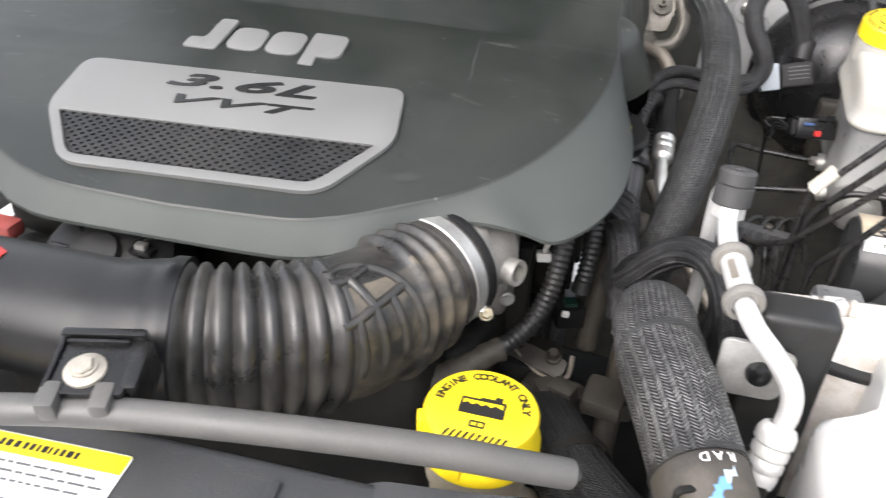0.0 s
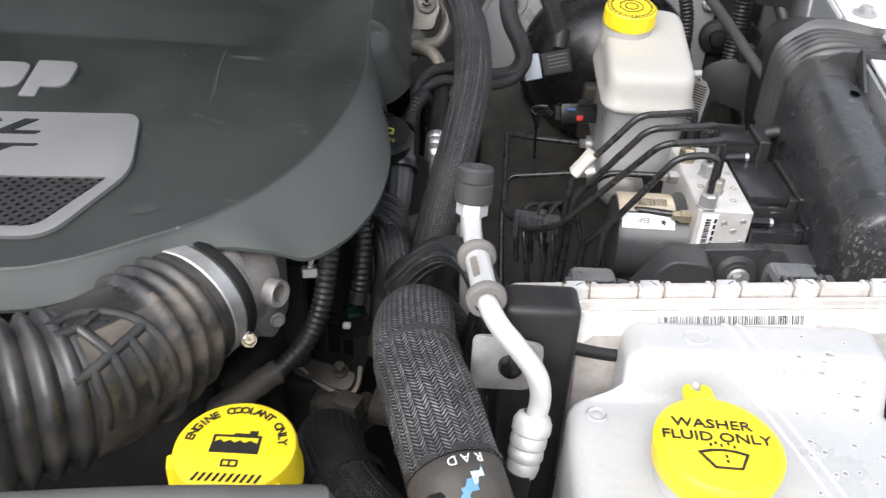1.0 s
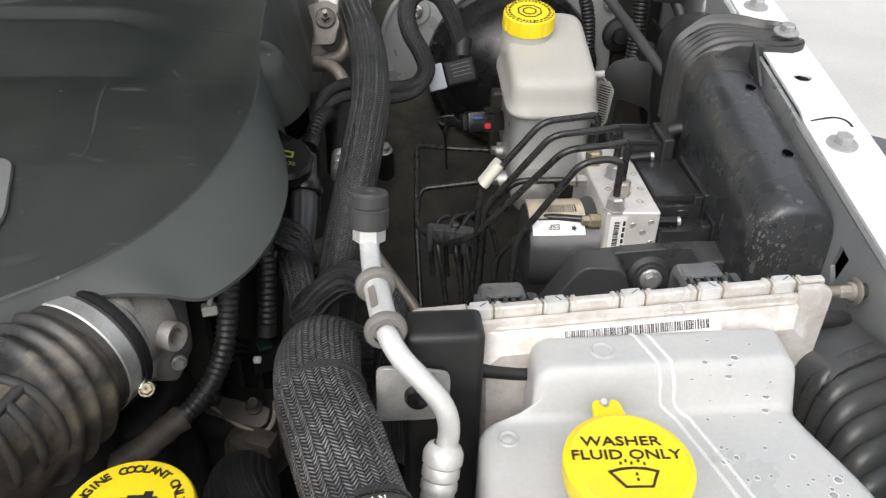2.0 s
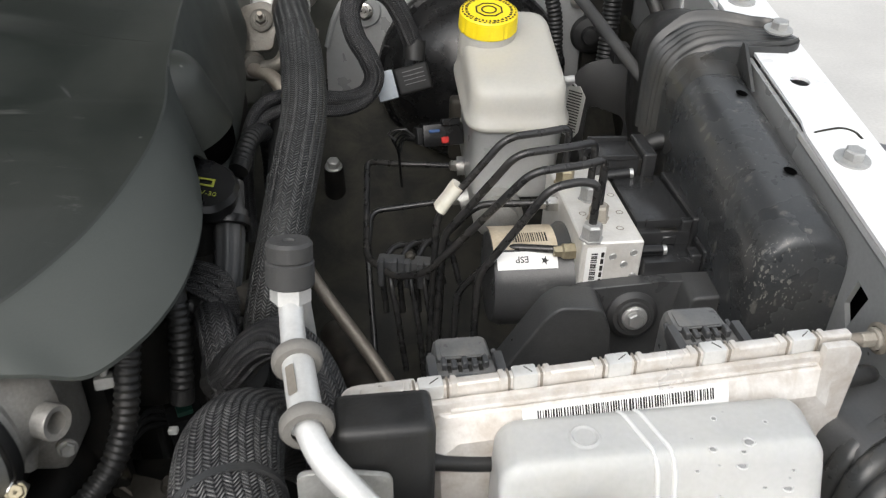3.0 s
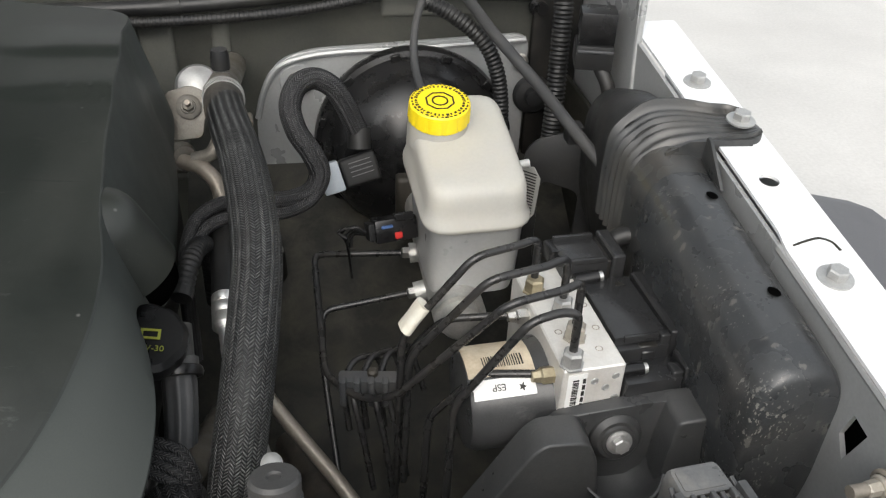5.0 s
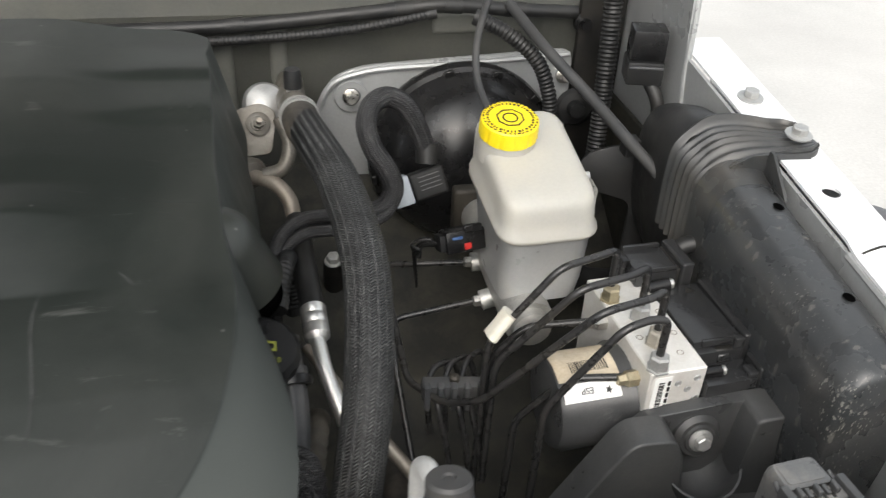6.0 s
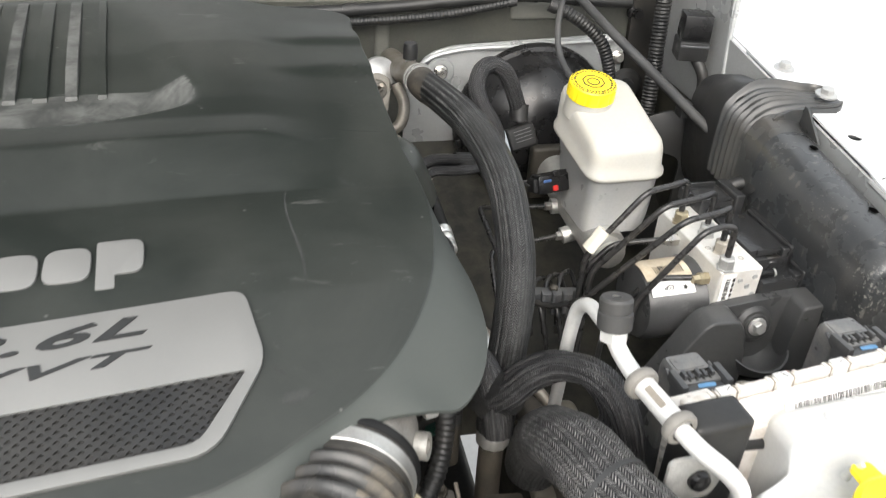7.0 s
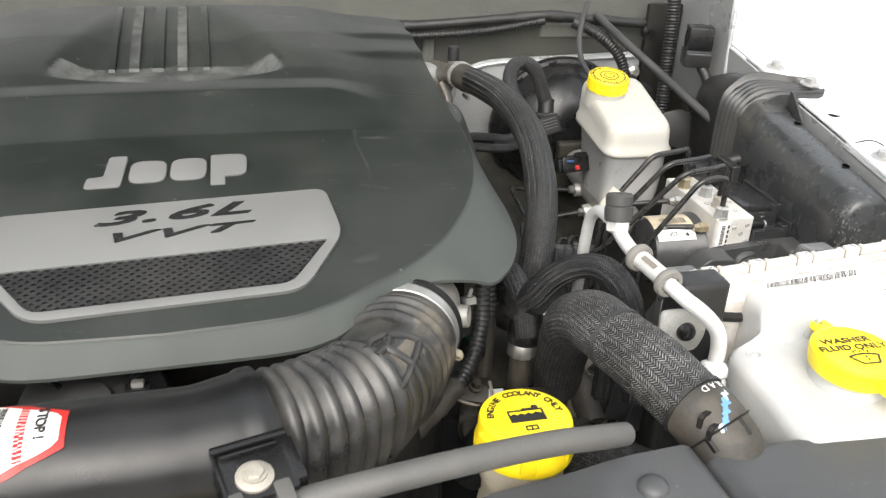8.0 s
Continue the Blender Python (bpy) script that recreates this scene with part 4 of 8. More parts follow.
# ---- air intake ----
INT = [(-0.86, 0.285, 1.07), (-0.6, 0.283, 1.078), (-0.42, 0.290, 1.084), (-0.33, 0.297, 1.085), (-0.28, 0.313, 1.082), (-0.245, 0.335, 1.078), (-0.217, 0.362, 1.073), (-0.196, 0.397, 1.069),
       (-0.181, 0.432, 1.066), (-0.166, 0.472, 1.066)]
intake = thing("air_intake_hose", (-0.3, 0.3, 1.03), "dusty black corrugated rubber air intake hose with a smooth plastic pipe", "intake hose")
full = spline(INT, 0.0016)
cut = min(range(len(full)), key=lambda i: abs(full[i].x + 0.297))
pipe = tube([full[i] for i in range(0, cut + 3, 3)], 0.046, 40, 0.01, squash=0.92,
            rf=lambda s, L, a: 1.0 + 0.10 * smooth(L - 0.05, L - 0.01, s) + (0.05 if s > L - 0.010 else 0), smooth_path=False)
part("plastic_pipe", pipe, M_PIPE, intake, "smooth glossy black plastic pipe")
bell = [full[i] for i in range(cut, len(full))]
run_ = [0.0]
for a, b in zip(bell, bell[1:]):
    run_.append(run_[-1] + (b - a).length)


def bellows(s, L, a):
    """Deep folds first, then a smooth elbow with two broad ribs and a cuff."""
    if s < 0.0978:
        return 0.895 + 0.145 * (0.5 + 0.5 * math.cos(2 * math.pi * (s - 0.092) / 0.0132)) ** 0.55
    k = 0.985
    for s0 in (0.152, 0.167, 0.182):
        k += 0.115 * math.exp(-((s - s0) / 0.0047) ** 2)
    return k


bell_mesh = tube(bell, 0.0455, 64, rf=bellows, smooth_path=False)
line = [Vector(p) for p in bell]
for v in bell_mesh.verts:
    # the rubber is deeper than wide, down to the round cuff at the throttle
    i = min(range(len(line)), key=lambda n: (line[n] - v.co).length_squared)
    sag = 1.0 + 0.55 * min(1.0, 2.5 * (1 - i / (len(line) - 1)))
    if v.co.z < line[i].z:
        v.co.z = line[i].z - (line[i].z - v.co.z) * sag
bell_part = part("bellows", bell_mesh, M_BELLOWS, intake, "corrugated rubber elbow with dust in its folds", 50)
# dirt on the elbow's outer side, painted paler for the light it gets
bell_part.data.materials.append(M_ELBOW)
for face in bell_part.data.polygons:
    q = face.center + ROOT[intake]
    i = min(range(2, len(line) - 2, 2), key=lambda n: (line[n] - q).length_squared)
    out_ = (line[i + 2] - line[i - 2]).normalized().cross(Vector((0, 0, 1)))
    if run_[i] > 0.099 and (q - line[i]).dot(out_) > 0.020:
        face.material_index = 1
fr = frames_along(bell)


def on_elbow(s, a, lift=0.0):
    """A point on the elbow: s metres along it, a radians from its top towards the outer side."""
    i = max(1, min(len(run_) - 2, sum(1 for q in run_ if q < s)))
    f = (s - run_[i - 1]) / (run_[i] - run_[i - 1])
    p = fr[i - 1][0].lerp(fr[i][0], f)
    t = (fr[min(i + 3, len(fr) - 1)][0] - fr[max(i - 4, 0)][0]).normalized()
    side = t.cross(Vector((0, 0, 1))).normalized()
    return p + (side * math.sin(a) + side.cross(t) * math.cos(a)) * (0.0448 + lift)


# web of stiffening ribs on the elbow: an arch, a ladder, and ribs running down the outer side
WEB = [[(0.090, 0.12), (0.100, 0.02), (0.110, 0.05), (0.120, 0.17), (0.130, 0.42), (0.137, 0.69), (0.143, 1.2), (0.149, 2.4)],
       [(0.0895, 0.31), (0.103, 0.30)], [(0.103, 0.30), (0.111, 0.84)], [(0.120, 0.17), (0.103, 0.30)], [(0.090, 1.02), (0.0995, 0.96), (0.111, 0.85), (0.124, 0.77), (0.137, 0.69)],
       [(0.0995, 0.96), (0.102, 1.6), (0.104, 2.4)], [(0.111, 0.85), (0.115, 1.6), (0.117, 2.4)], [(0.124, 0.77), (0.130, 1.6), (0.133, 2.4)]]
for line in WEB:
    plan = spline([(s0 * 12, a0 * 0.55, 0) for s0, a0 in line], 0.05)
    way = [on_elbow(q.x / 12, q.y / 0.55, -0.0008) for q in plan]
    part("elbow_rib", tube(way, 0.0038, 12, smooth_path=False), M_BELLOWS, intake)
axis_end = (fr[-1][0] - fr[-8][0]).normalized()
c_at = fr[-12][0]
clamp = lathe([(0.0462, -0.0062), (0.0474, -0.0066), (0.0482, -0.0056), (0.0478, 0.0), (0.0482, 0.0056), (0.0474, 0.0066), (0.0462, 0.0062)], c_at, axis_end, 48)
part("cuff", lathe([(0.045, -0.013), (0.0472, -0.012), (0.0472, 0.009), (0.042, 0.009)], c_at, axis_end, 48), M_BELLOWS, intake, "smooth rubber cuff under the clamp")
part("end_ring", lathe([(0.044, 0.0085), (0.0490, 0.0095), (0.0500, 0.0125), (0.0490, 0.0165), (0.0450, 0.0175)], c_at, axis_end, 48), M_DULLBLACK, intake, "black rubber end ring")
cl = thing("hose_clamp", c_at - Vector((0, 0, 0.05)), "bright steel worm drive hose clamp on the intake elbow", "hose clamp")
part("band", clamp, M_DULLALU, cl)
part("screw_housing", box((-0.007, -0.005, -0.004), (0.007, 0.005, 0.004), 0.001, 1, facing((-0.1280, 0.4480, 1.0440), (0.35, 0.3, -0.9), (0.2, 0.9, 0.3))), M_ZINC, cl)
hex_bolt("screw", Vector((-0.1262, 0.4455, 1.0435)), (0.30, -0.55, 0.75), 0.0046, M_OLIVE, 0.006, 1.1, cl)
# mount bracket of the pipe, with its bolt
mb = Vector((-0.290, 0.217, 1.1215))
mount = thing("intake_mount", mb - Vector((0, 0, 0.03)), "black plastic intake mount with a plated bolt", "mount bracket")
MBM = facing(mb, (0.95, 0.30, 0.02), (-0.24, 0.9, 0.16)) @ Matrix.Diagonal((0.8, 0.88, 1, 1))
part("plate", prism(rounded([(-0.026, -0.015), (0.026, -0.015), (0.026, 0.032), (-0.026, 0.032)], 0.004), 0.004, MBM, 0.001), M_GLOSS, mount)
part("top_flange", box((-0.030, 0.027, 0.0), (0.030, 0.0335, 0.009), 0.002, 2, MBM), M_GLOSS, mount)
part("flange_lip", box((-0.024, 0.0225, 0.0035), (0.020, 0.0255, 0.0075), 0.001, 2, MBM), M_GLOSS, mount)
part("side_web", box((-0.0295, -0.012, -0.020), (-0.0260, 0.030, 0.006), 0.0012, 2, MBM), M_GLOSS, mount)
part("side_ear", box((0.0215, -0.010, -0.024), (0.0335, 0.030, 0.0045), 0.003, 2, MBM), M_GLOSS, mount)
part("strut", box((-0.020, 0.018, -0.045), (0.020, 0.030, 0.002), 0.003, 2, MBM), M_GLOSS, mount)
for x in (-0.030, 0.006):
    part("clip", box((x, -0.026, -0.010), (x + 0.014, -0.006, 0.006), 0.003, 2, MBM), M_ROD, mount, "grey rubber clip over the rod")
bolt_up = (MBM.to_3x3() @ Vector((0, 0, 1))).normalized()
part("bolt_washer", lathe([(0.0115, 0.0), (0.0115, 0.002), (0.0085, 0.0035), (0, 0.0035)], MBM @ Vector((-0.004, 0.002, 0.004)), bolt_up, 28), M_PALEZINC, mount, "dull plated washer")
hex_bolt("bolt", MBM @ Vector((-0.004, 0.002, 0.0065)), bolt_up, 0.0062, M_PALEZINC, 0.005, 1.2, mount, "dull plated hexagon bolt")

# warning sticker wrapped on the pipe
pf = frames_along([full[i] for i in range(0, cut, 2)])


def on_pipe(x, a, lift):
    p, side, up, t = min(pf, key=lambda q: abs(q[0].x - x))
    sgn = 1 if up.z > 0 else -1
    fwd = side if side.y < 0 else -side
    return p + (fwd * math.sin(a) + up * sgn * math.cos(a) * 0.92) * (0.0462 + lift)


def pipe_patch(x0, x1, a0, a1, lift, cut_corner=0.0):
    b = bmesh.new()
    grid = []
    nx, na = 12, 14
    for i in range(nx + 1):
        row = []
        fx = i / nx
        for j in range(na + 1):
            fa = j / na
            lim = 1.0
            if cut_corner:
                edge = min(fa, 1 - fa)
                lim = 1 - cut_corner * max(0.0, 1 - edge / 0.3)
            x = x0 + (x1 - x0) * fx * lim
            row.append(b.verts.new(on_pipe(x, a0 + (a1 - a0) * fa, lift)))
        grid.append(row)
    for i in range(nx):
        for j in range(na):
            b.faces.new((grid[i][j], grid[i + 1][j], grid[i + 1][j + 1], grid[i][j + 1]))
    return b


st = thing("warning_sticker", on_pipe(-0.46, 0.4, 0), "red-edged white octagonal warning sticker on the intake pipe", "sticker")
part("red_border", pipe_patch(-0.56, -0.412, -0.45, 1.0, 0.0006, 0.28), M_RED, st, "red border")
part("white_face", pipe_patch(-0.56, -0.418, -0.38, 0.93, 0.0011, 0.28), M_LABEL, st)
part("orange_block", pipe_patch(-0.56, -0.478, -0.3, 0.25, 0.0015), M_ORANGE, st)
for i, ch in enumerate("STOP!"):
    a = -0.10 + 0.125 * i
    p, q = on_pipe(-0.430, a, 0.0014), on_pipe(-0.430, a + 0.08, 0.0014)
    nrm = (on_pipe(-0.430, a, 0.01) - on_pipe(-0.430, a, 0)).normalized()
    right = (q - p).normalized()
    lm = facing(p, right, nrm.cross(right))
    if i == 0:
        letters = place(text_mesh(ch, 0.0090, 0.0004, bold=0.0003), lm)
    else:
        letters = place(text_mesh(ch, 0.0090, 0.0004, bold=0.0003), lm, letters)
part("stop_lettering", letters, M_INK, st)
for row, (x, mat_) in enumerate(((-0.438, M_RED), (-0.4425, M_RED), (-0.449, M_INK), (-0.453, M_INK), (-0.457, M_INK), (-0.461, M_INK), (-0.465, M_INK))):
    b = bmesh.new()
    rng = random.Random(row)
    a = -0.28
    while a < 0.75:
        w = rng.uniform(0.02, 0.06)
        b = merge(b, pipe_patch(x, x + 0.0022, a, a + w, 0.0016))
        a += w + 0.022
    part("print_line", b, mat_, st)

# throttle body
tb = thing("throttle_body", (-0.14, 0.50, 1.0), "dusty cast aluminium throttle body with a hose port", "throttle body")
ax = axis_end
o = fr[-1][0]
part("bore", lathe([(0.041, -0.012), (0.0445, -0.008), (0.0445, 0.004), (0.040, 0.009), (0.040, 0.04), (0, 0.04)], o, ax, 40), M_THROTTLE, tb)
part("flange", prism(rounded([(-0.046, -0.045), (0.020, -0.045), (0.033, -0.028), (0.033, 0.026), (0.020, 0.043), (-0.046, 0.043)], 0.012), 0.008, facing(o + ax * 0.012, (0.94, -0.34, 0), (0, 0, 1)), 0.0015), M_THROTTLE, tb, "cast mounting flange")
part("actuator_housing", box((-0.160, 0.502, 0.995), (-0.124, 0.552, 1.072), 0.010, 3), M_THROTTLE, tb)
part("port", lathe([(0.0068, 0.004), (0.0068, 0.034), (0.0104, 0.035), (0.0110, 0.034), (0.0108, 0.0), (0.0125, -0.006), (0.015, -0.012), (0, -0.012)], (-0.1415, 0.4915, 1.0605), (0.91, -0.38, 0.12), 28), M_THROTTLE, tb, "tubular hose port")
part("port_web", tube([(-0.134, 0.488, 1.060), (-0.134, 0.484, 1.042), (-0.137, 0.480, 1.026)], 0.0055, 12), M_THROTTLE, tb)
part("screw_boss", lathe([(0.0095, -0.012), (0.009, 0.0), (0, 0.0)], (-0.1475, 0.4850, 1.0915), (0.25, -0.65, 0.7), 20), M_THROTTLE, tb)
hex_bolt("bolt", (-0.1472, 0.4842, 1.0925), (0.25, -0.65, 0.7), 0.005, M_DULLALU, 0.005, 1.3, tb)
part("rib", box((-0.006, -0.002, -0.02), (0.006, 0.002, 0.02), 0.001, 1, facing((-0.136, 0.498, 1.050), (0, 0, 1), (0.8, -0.45, 0.0))), M_THROTTLE, tb)
part("rib", box((-0.006, -0.002, -0.016), (0.006, 0.002, 0.016), 0.001, 1, facing((-0.132, 0.503, 1.030), (0, 0, 1), (0.8, -0.45, 0.0))), M_THROTTLE, tb)
hex_bolt("bolt", (-0.122, 0.502, 1.02), (0.4, -0.8, 0.2), 0.005, M_DULLALU, 0.006, 1.3, tb)

# ---- coolant filler, upper radiator hose, front hose ----
cc = Vector((-0.095, 0.322, 1.07))
filler = thing("coolant_filler", cc - Vector((0, 0, 0.12)), "beige coolant filler neck with a yellow printed cap", "coolant filler")
part("neck", lathe([(0.03, -0.12), (0.031, -0.06), (0.034, -0.055), (0.034, -0.03), (0.029, -0.028), (0, -0.028)], cc, seg=40), M_BEIGE, filler, "beige plastic neck")
part("tank", box((-0.125, 0.29, 0.9), (-0.035, 0.35, 0.985), 0.015, 3), M_BEIGE, filler, "beige plastic tank")
cap = part("cap", lathe([(0, 0), (0.0335, 0), (0.036, -0.0015), (0.0372, -0.005), (0.0372, -0.019), (0.0395, -0.022), (0.0395, -0.029), (0.035, -0.031), (0, -0.031)], cc, seg=64), M_YELLOW, filler, "yellow plastic cap with black print")
CCM = Matrix.Translation(cc + Vector((0, 0, 0.0001))) @ Matrix.Rotation(radians(4), 4, "Z")
part("cap_lettering", arc_text("ENGINE COOLANT ONLY", 0.0255, 0.0076, 178, 176, CCM, None, 0.0004, 0.0002), M_INK, cap)
sym = prism([(-0.014, -0.007), (0.015, -0.007), (0.015, 0.007), (0.012, 0.007), (0.012, 0.011), (0.007, 0.011), (0.007, 0.0085), (-0.002, 0.0085), (-0.002, 0.007), (-0.014, 0.007)], 0.0004, CCM,
            holes=([(-0.0125, 0.001), (-0.0095, 0.003), (-0.0065, 0.001), (-0.0035, 0.003), (-0.0005, 0.001), (0.0025, 0.003), (0.0055, 0.001), (0.0085, 0.003), (0.0132, 0.001), (0.0132, 0.0055), (-0.0125, 0.0055)],))
part("tank_symbol", sym, M_INK, cap)
part("book_symbol", prism(rounded([(-0.005, -0.0175), (0.005, -0.0175), (0.005, -0.012), (-0.005, -0.012)], 0.001), 0.0004, CCM, 0,
                          holes=([(-0.0038, -0.0164), (-0.0006, -0.0164), (-0.0006, -0.0132), (-0.0038, -0.0132)], [(0.0006, -0.0164), (0.0038, -0.0164), (0.0038, -0.0132), (0.0006, -0.0132)])), M_INK, cap)
st_b = bmesh.new()
for k in range(10):
    x = -0.019 + 0.004 * k
    st_b = prism([(x, -0.0285), (x + 0.0016, -0.0285), (x + 0.004, -0.0225), (x + 0.0024, -0.0225)], 0.0004, CCM, 0, bm=st_b)
part("stripe_print", st_b, M_INK, cap)
for k in range(3):
    w = radians(-160 + 60 * k)
    part("grip_lug", box((-0.006, -0.003, -0.02), (0.006, 0.003, 0.0), 0.002, 2, Matrix.Translation(cc + Vector((0.0375 * math.cos(w), 0.0375 * math.sin(w), -0.006))) @ Matrix.Rotation(w + math.pi / 2, 4, "Z")), M_YELLOW, cap)

HOSE = [(0.030, 0.600, 0.89), (0.020, 0.566, 0.95), (0.006, 0.518, 1.012), (-0.003, 0.475, 1.053), (-0.002, 0.436, 1.078), (0.006, 0.393, 1.084), (0.022, 0.350, 1.083), (0.038, 0.309, 1.076)]
rad = thing("radiator_hose", (0.0, 0.42, 1.03), "thick radiator hose in a black braided sleeve", "radiator hose")
part("braided_sleeve", tube(HOSE, 0.0287, 176, 0.004, rf=lambda s, L, a: 1.0 + 0.009 * math.cos(44 * a) + 0.018 * math.sin(s * 70) * math.sin(a * 2) - (0.035 if abs(s - L + 0.094) < 0.003 else 0)), M_BRAIDWIDE, rad, "black woven nylon sleeve", 60)
part("sleeve_tie", tube([(0.0048, 0.3985, 1.0836), (0.0064, 0.3940, 1.0839)], 0.0296, 40, 0.004), M_HOSE, rad, "black tie band")
END = [(0.0365, 0.313, 1.0765), (0.044, 0.295, 1.0715), (0.053, 0.279, 1.058), (0.058, 0.274, 1.03), (0.060, 0.272, 0.97)]
part("sleeve_end_tie", tube([(0.0366, 0.3128, 1.0766), (0.0380, 0.3095, 1.0760)], 0.0293, 40, 0.004, rf=lambda s, L, a: 1.0 + 0.02 * math.sin(9 * a)), M_TIE, rad, "frayed dark tape at the sleeve end")
part("rubber_end", tube(END, 0.0278, 36, 0.004, rf=lambda s, L, a: 1.0 + 0.02 * math.sin(min(1, s / 0.01) * 1.57)), M_TANRUBBER, rad, "bare dusty rubber hose end")
# smears of marking paint, lettering and the clamp on the bare end


def on_end(along, across, lift=0.0):
    """A point on the upper side of the hose end: metres along it from the sleeve, radians across it."""
    way = spline(END, 0.002)
    run_e, i = 0.0, 0
    while i < len(way) - 2 and run_e < along:
        run_e += (way[i + 1] - way[i]).length
        i += 1
    t_ = (way[i + 1] - way[i]).normalized()
    side = t_.cross(Vector((0, 0, 1))).normalized()
    return way[i] + (side * math.sin(across) + side.cross(t_) * math.cos(across)) * (0.0285 + lift)


def end_patch(s0, s1, a0, a1, lift, skew=0.0):
    b = bmesh.new()
    rows = [[b.verts.new(on_end(s0 + (s1 - s0) * i / 4 + skew * j / 4, a0 + (a1 - a0) * j / 4, lift)) for j in range(5)] for i in range(5)]
    for i in range(4):
        for j in range(4):
            b.faces.new((rows[i][j], rows[i][j + 1], rows[i + 1][j + 1], rows[i + 1][j]))
    return b


for s0, s1, a0, a1, sk_, mat_ in ((0.012, 0.015, -0.30, -0.05, 0.002, M_PALEBLUE), (0.0145, 0.0185, -0.10, 0.22, 0.003, M_BLUE), (0.019, 0.023, 0.12, 0.38, 0.002, M_BLUE), (0.023, 0.0265, 0.34, 0.56, 0.002, M_BLUE), (0.0255, 0.028, 0.54, 0.70, 0.001, M_PALEBLUE)):
    part("paint_mark", end_patch(s0, s1, a0, a1, 0.0005, sk_), mat_, rad, "smeared paint mark")
for k, ch in enumerate("RAD"):
    a_ = -0.32 + 0.27 * k
    p_, q_ = on_end(0.005, a_, 0.0004), on_end(0.005, a_ + 0.1, 0.0004)
    n_ = (on_end(0.005, a_ + 0.05, 0.01) - on_end(0.005, a_ + 0.05, 0.0)).normalized()
    right_ = (q_ - p_).normalized()
    part("hose_lettering", place(text_mesh(ch, 0.0078, 0.0003), facing(p_, right_, n_.cross(right_))), M_LABEL, rad)
sc = thing("spring_clamp", (0.06, 0.25, 1.04), "dark spring steel hose clamp with raised ears", "hose clamp")
part("band", end_patch(0.028, 0.036, -2.2, 2.2, 0.0012), M_DEEP, sc)
part("band_edge", tube([on_end(0.028, a / 10, 0.0010) for a in range(-22, 23, 2)], 0.0008, 6, 0.004), M_DEEP, sc)
ear = [(0.0, 0.0), (0.0, 0.009), (0.0025, 0.0115), (0.012, 0.0115), (0.0145, 0.009), (0.0145, 0.002), (0.0125, 0.002), (0.0125, 0.0083), (0.011, 0.0095), (0.0035, 0.0095), (0.0020, 0.008), (0.0020, 0.0)]
for s_, a_ in ((0.019, 1.12), (0.027, 1.15)):
    e0 = on_end(s_, a_, 0.0)
    part("ear", prism(ear, 0.004, facing(e0, (0.85, 0.45, 0.0), (0.15, 0.1, 1.0)), 0.0006), M_DEEP, sc, "bent spring ear")
# second, lower hose that runs back beneath it
lowh_way = [(0.02, 0.30, 1.0), (-0.02, 0.33, 1.005), (-0.05, 0.38, 0.99), (-0.07, 0.45, 0.94), (-0.09, 0.50, 0.86)]
lower = thing("lower_hose", (-0.03, 0.36, 0.96), "dark braided hose under the radiator hose", "hose")
part("braided_sleeve", tube(lowh_way, 0.027, 96, 0.005, rf=lambda s, L, a: 1.0 + 0.012 * math.cos(24 * a)), M_BRAIDDARK, lower, "fuzzy black woven sleeve", 60)
part("clamp", lathe([(0.0275, -0.004), (0.029, -0.004), (0.029, 0.004), (0.0275, 0.004)], (-0.035, 0.355, 1.0), (-0.55, 0.8, -0.1), 40), M_DEEP, lower, "dark band clamp")
rod = tube([(-0.6, 0.092, 1.098), (-0.45, 0.150, 1.103), (-0.3, 0.201, 1.109), (-0.2, 0.2205, 1.1145), (-0.1, 0.2505, 1.103), (-0.06, 0.2655, 1.092), (-0.026, 0.282, 1.079)], 0.0090, 20, 0.006,
           rf=lambda s, L, a: 1.0 if s < L - 0.009 else math.sqrt(max(0.02, 1 - ((s - L + 0.009) / 0.0092) ** 2)))
solo("prop_rod", rod, M_ROD, (-0.2, 0.243, 1.095), "grey-black rubber sleeved rod across the front of the bay", "rod")

# warning label on the radiator cover
lab = thing("safety_label", (-0.36, 0.17, 1.053), "white safety label with a yellow header on the radiator cover", "label")
LM = Matrix.Translation((-0.3625, 0.171, 1.0525)) @ Matrix.Rotation(radians(6.5), 4, "Z")
part("paper", prism(rounded([(-0.085, -0.06), (0.085, -0.06), (0.085, 0.045), (-0.085, 0.045)], 0.003), 0.0006, LM), M_LABEL, lab)
part("yellow_header", prism([(-0.084, 0.030), (0.084, 0.030), (0.084, 0.044), (-0.084, 0.044)], 0.0004, LM @ Matrix.Translation((0, 0, 0.0006))), M_YELLOW, lab)
hb = bars(-0.075, 0.055, 0.0345, 0.0395, LM @ Matrix.Translation((0, 0, 0.001)), 0.0003, 26, 4)
part("header_print", hb, M_INK, lab)
for r_ in range(14):
    rng = random.Random(r_ + 30)
    pb = bmesh.new()
    x = -0.079
    y0 = 0.0235 - 0.0062 * r_
    while x < 0.072 - (0.06 if r_ % 4 == 3 else 0.015 * rng.random()):
        w = rng.uniform(0.003, 0.011)
        pb = prism([(x, y0), (x + w, y0), (x + w, y0 + 0.0016), (x, y0 + 0.0016)], 0.0003, LM @ Matrix.Translation((0, 0, 0.0006)), 0, bm=pb)
        x += w + 0.0018
    part("print_line", pb, M_GREYINK, lab)

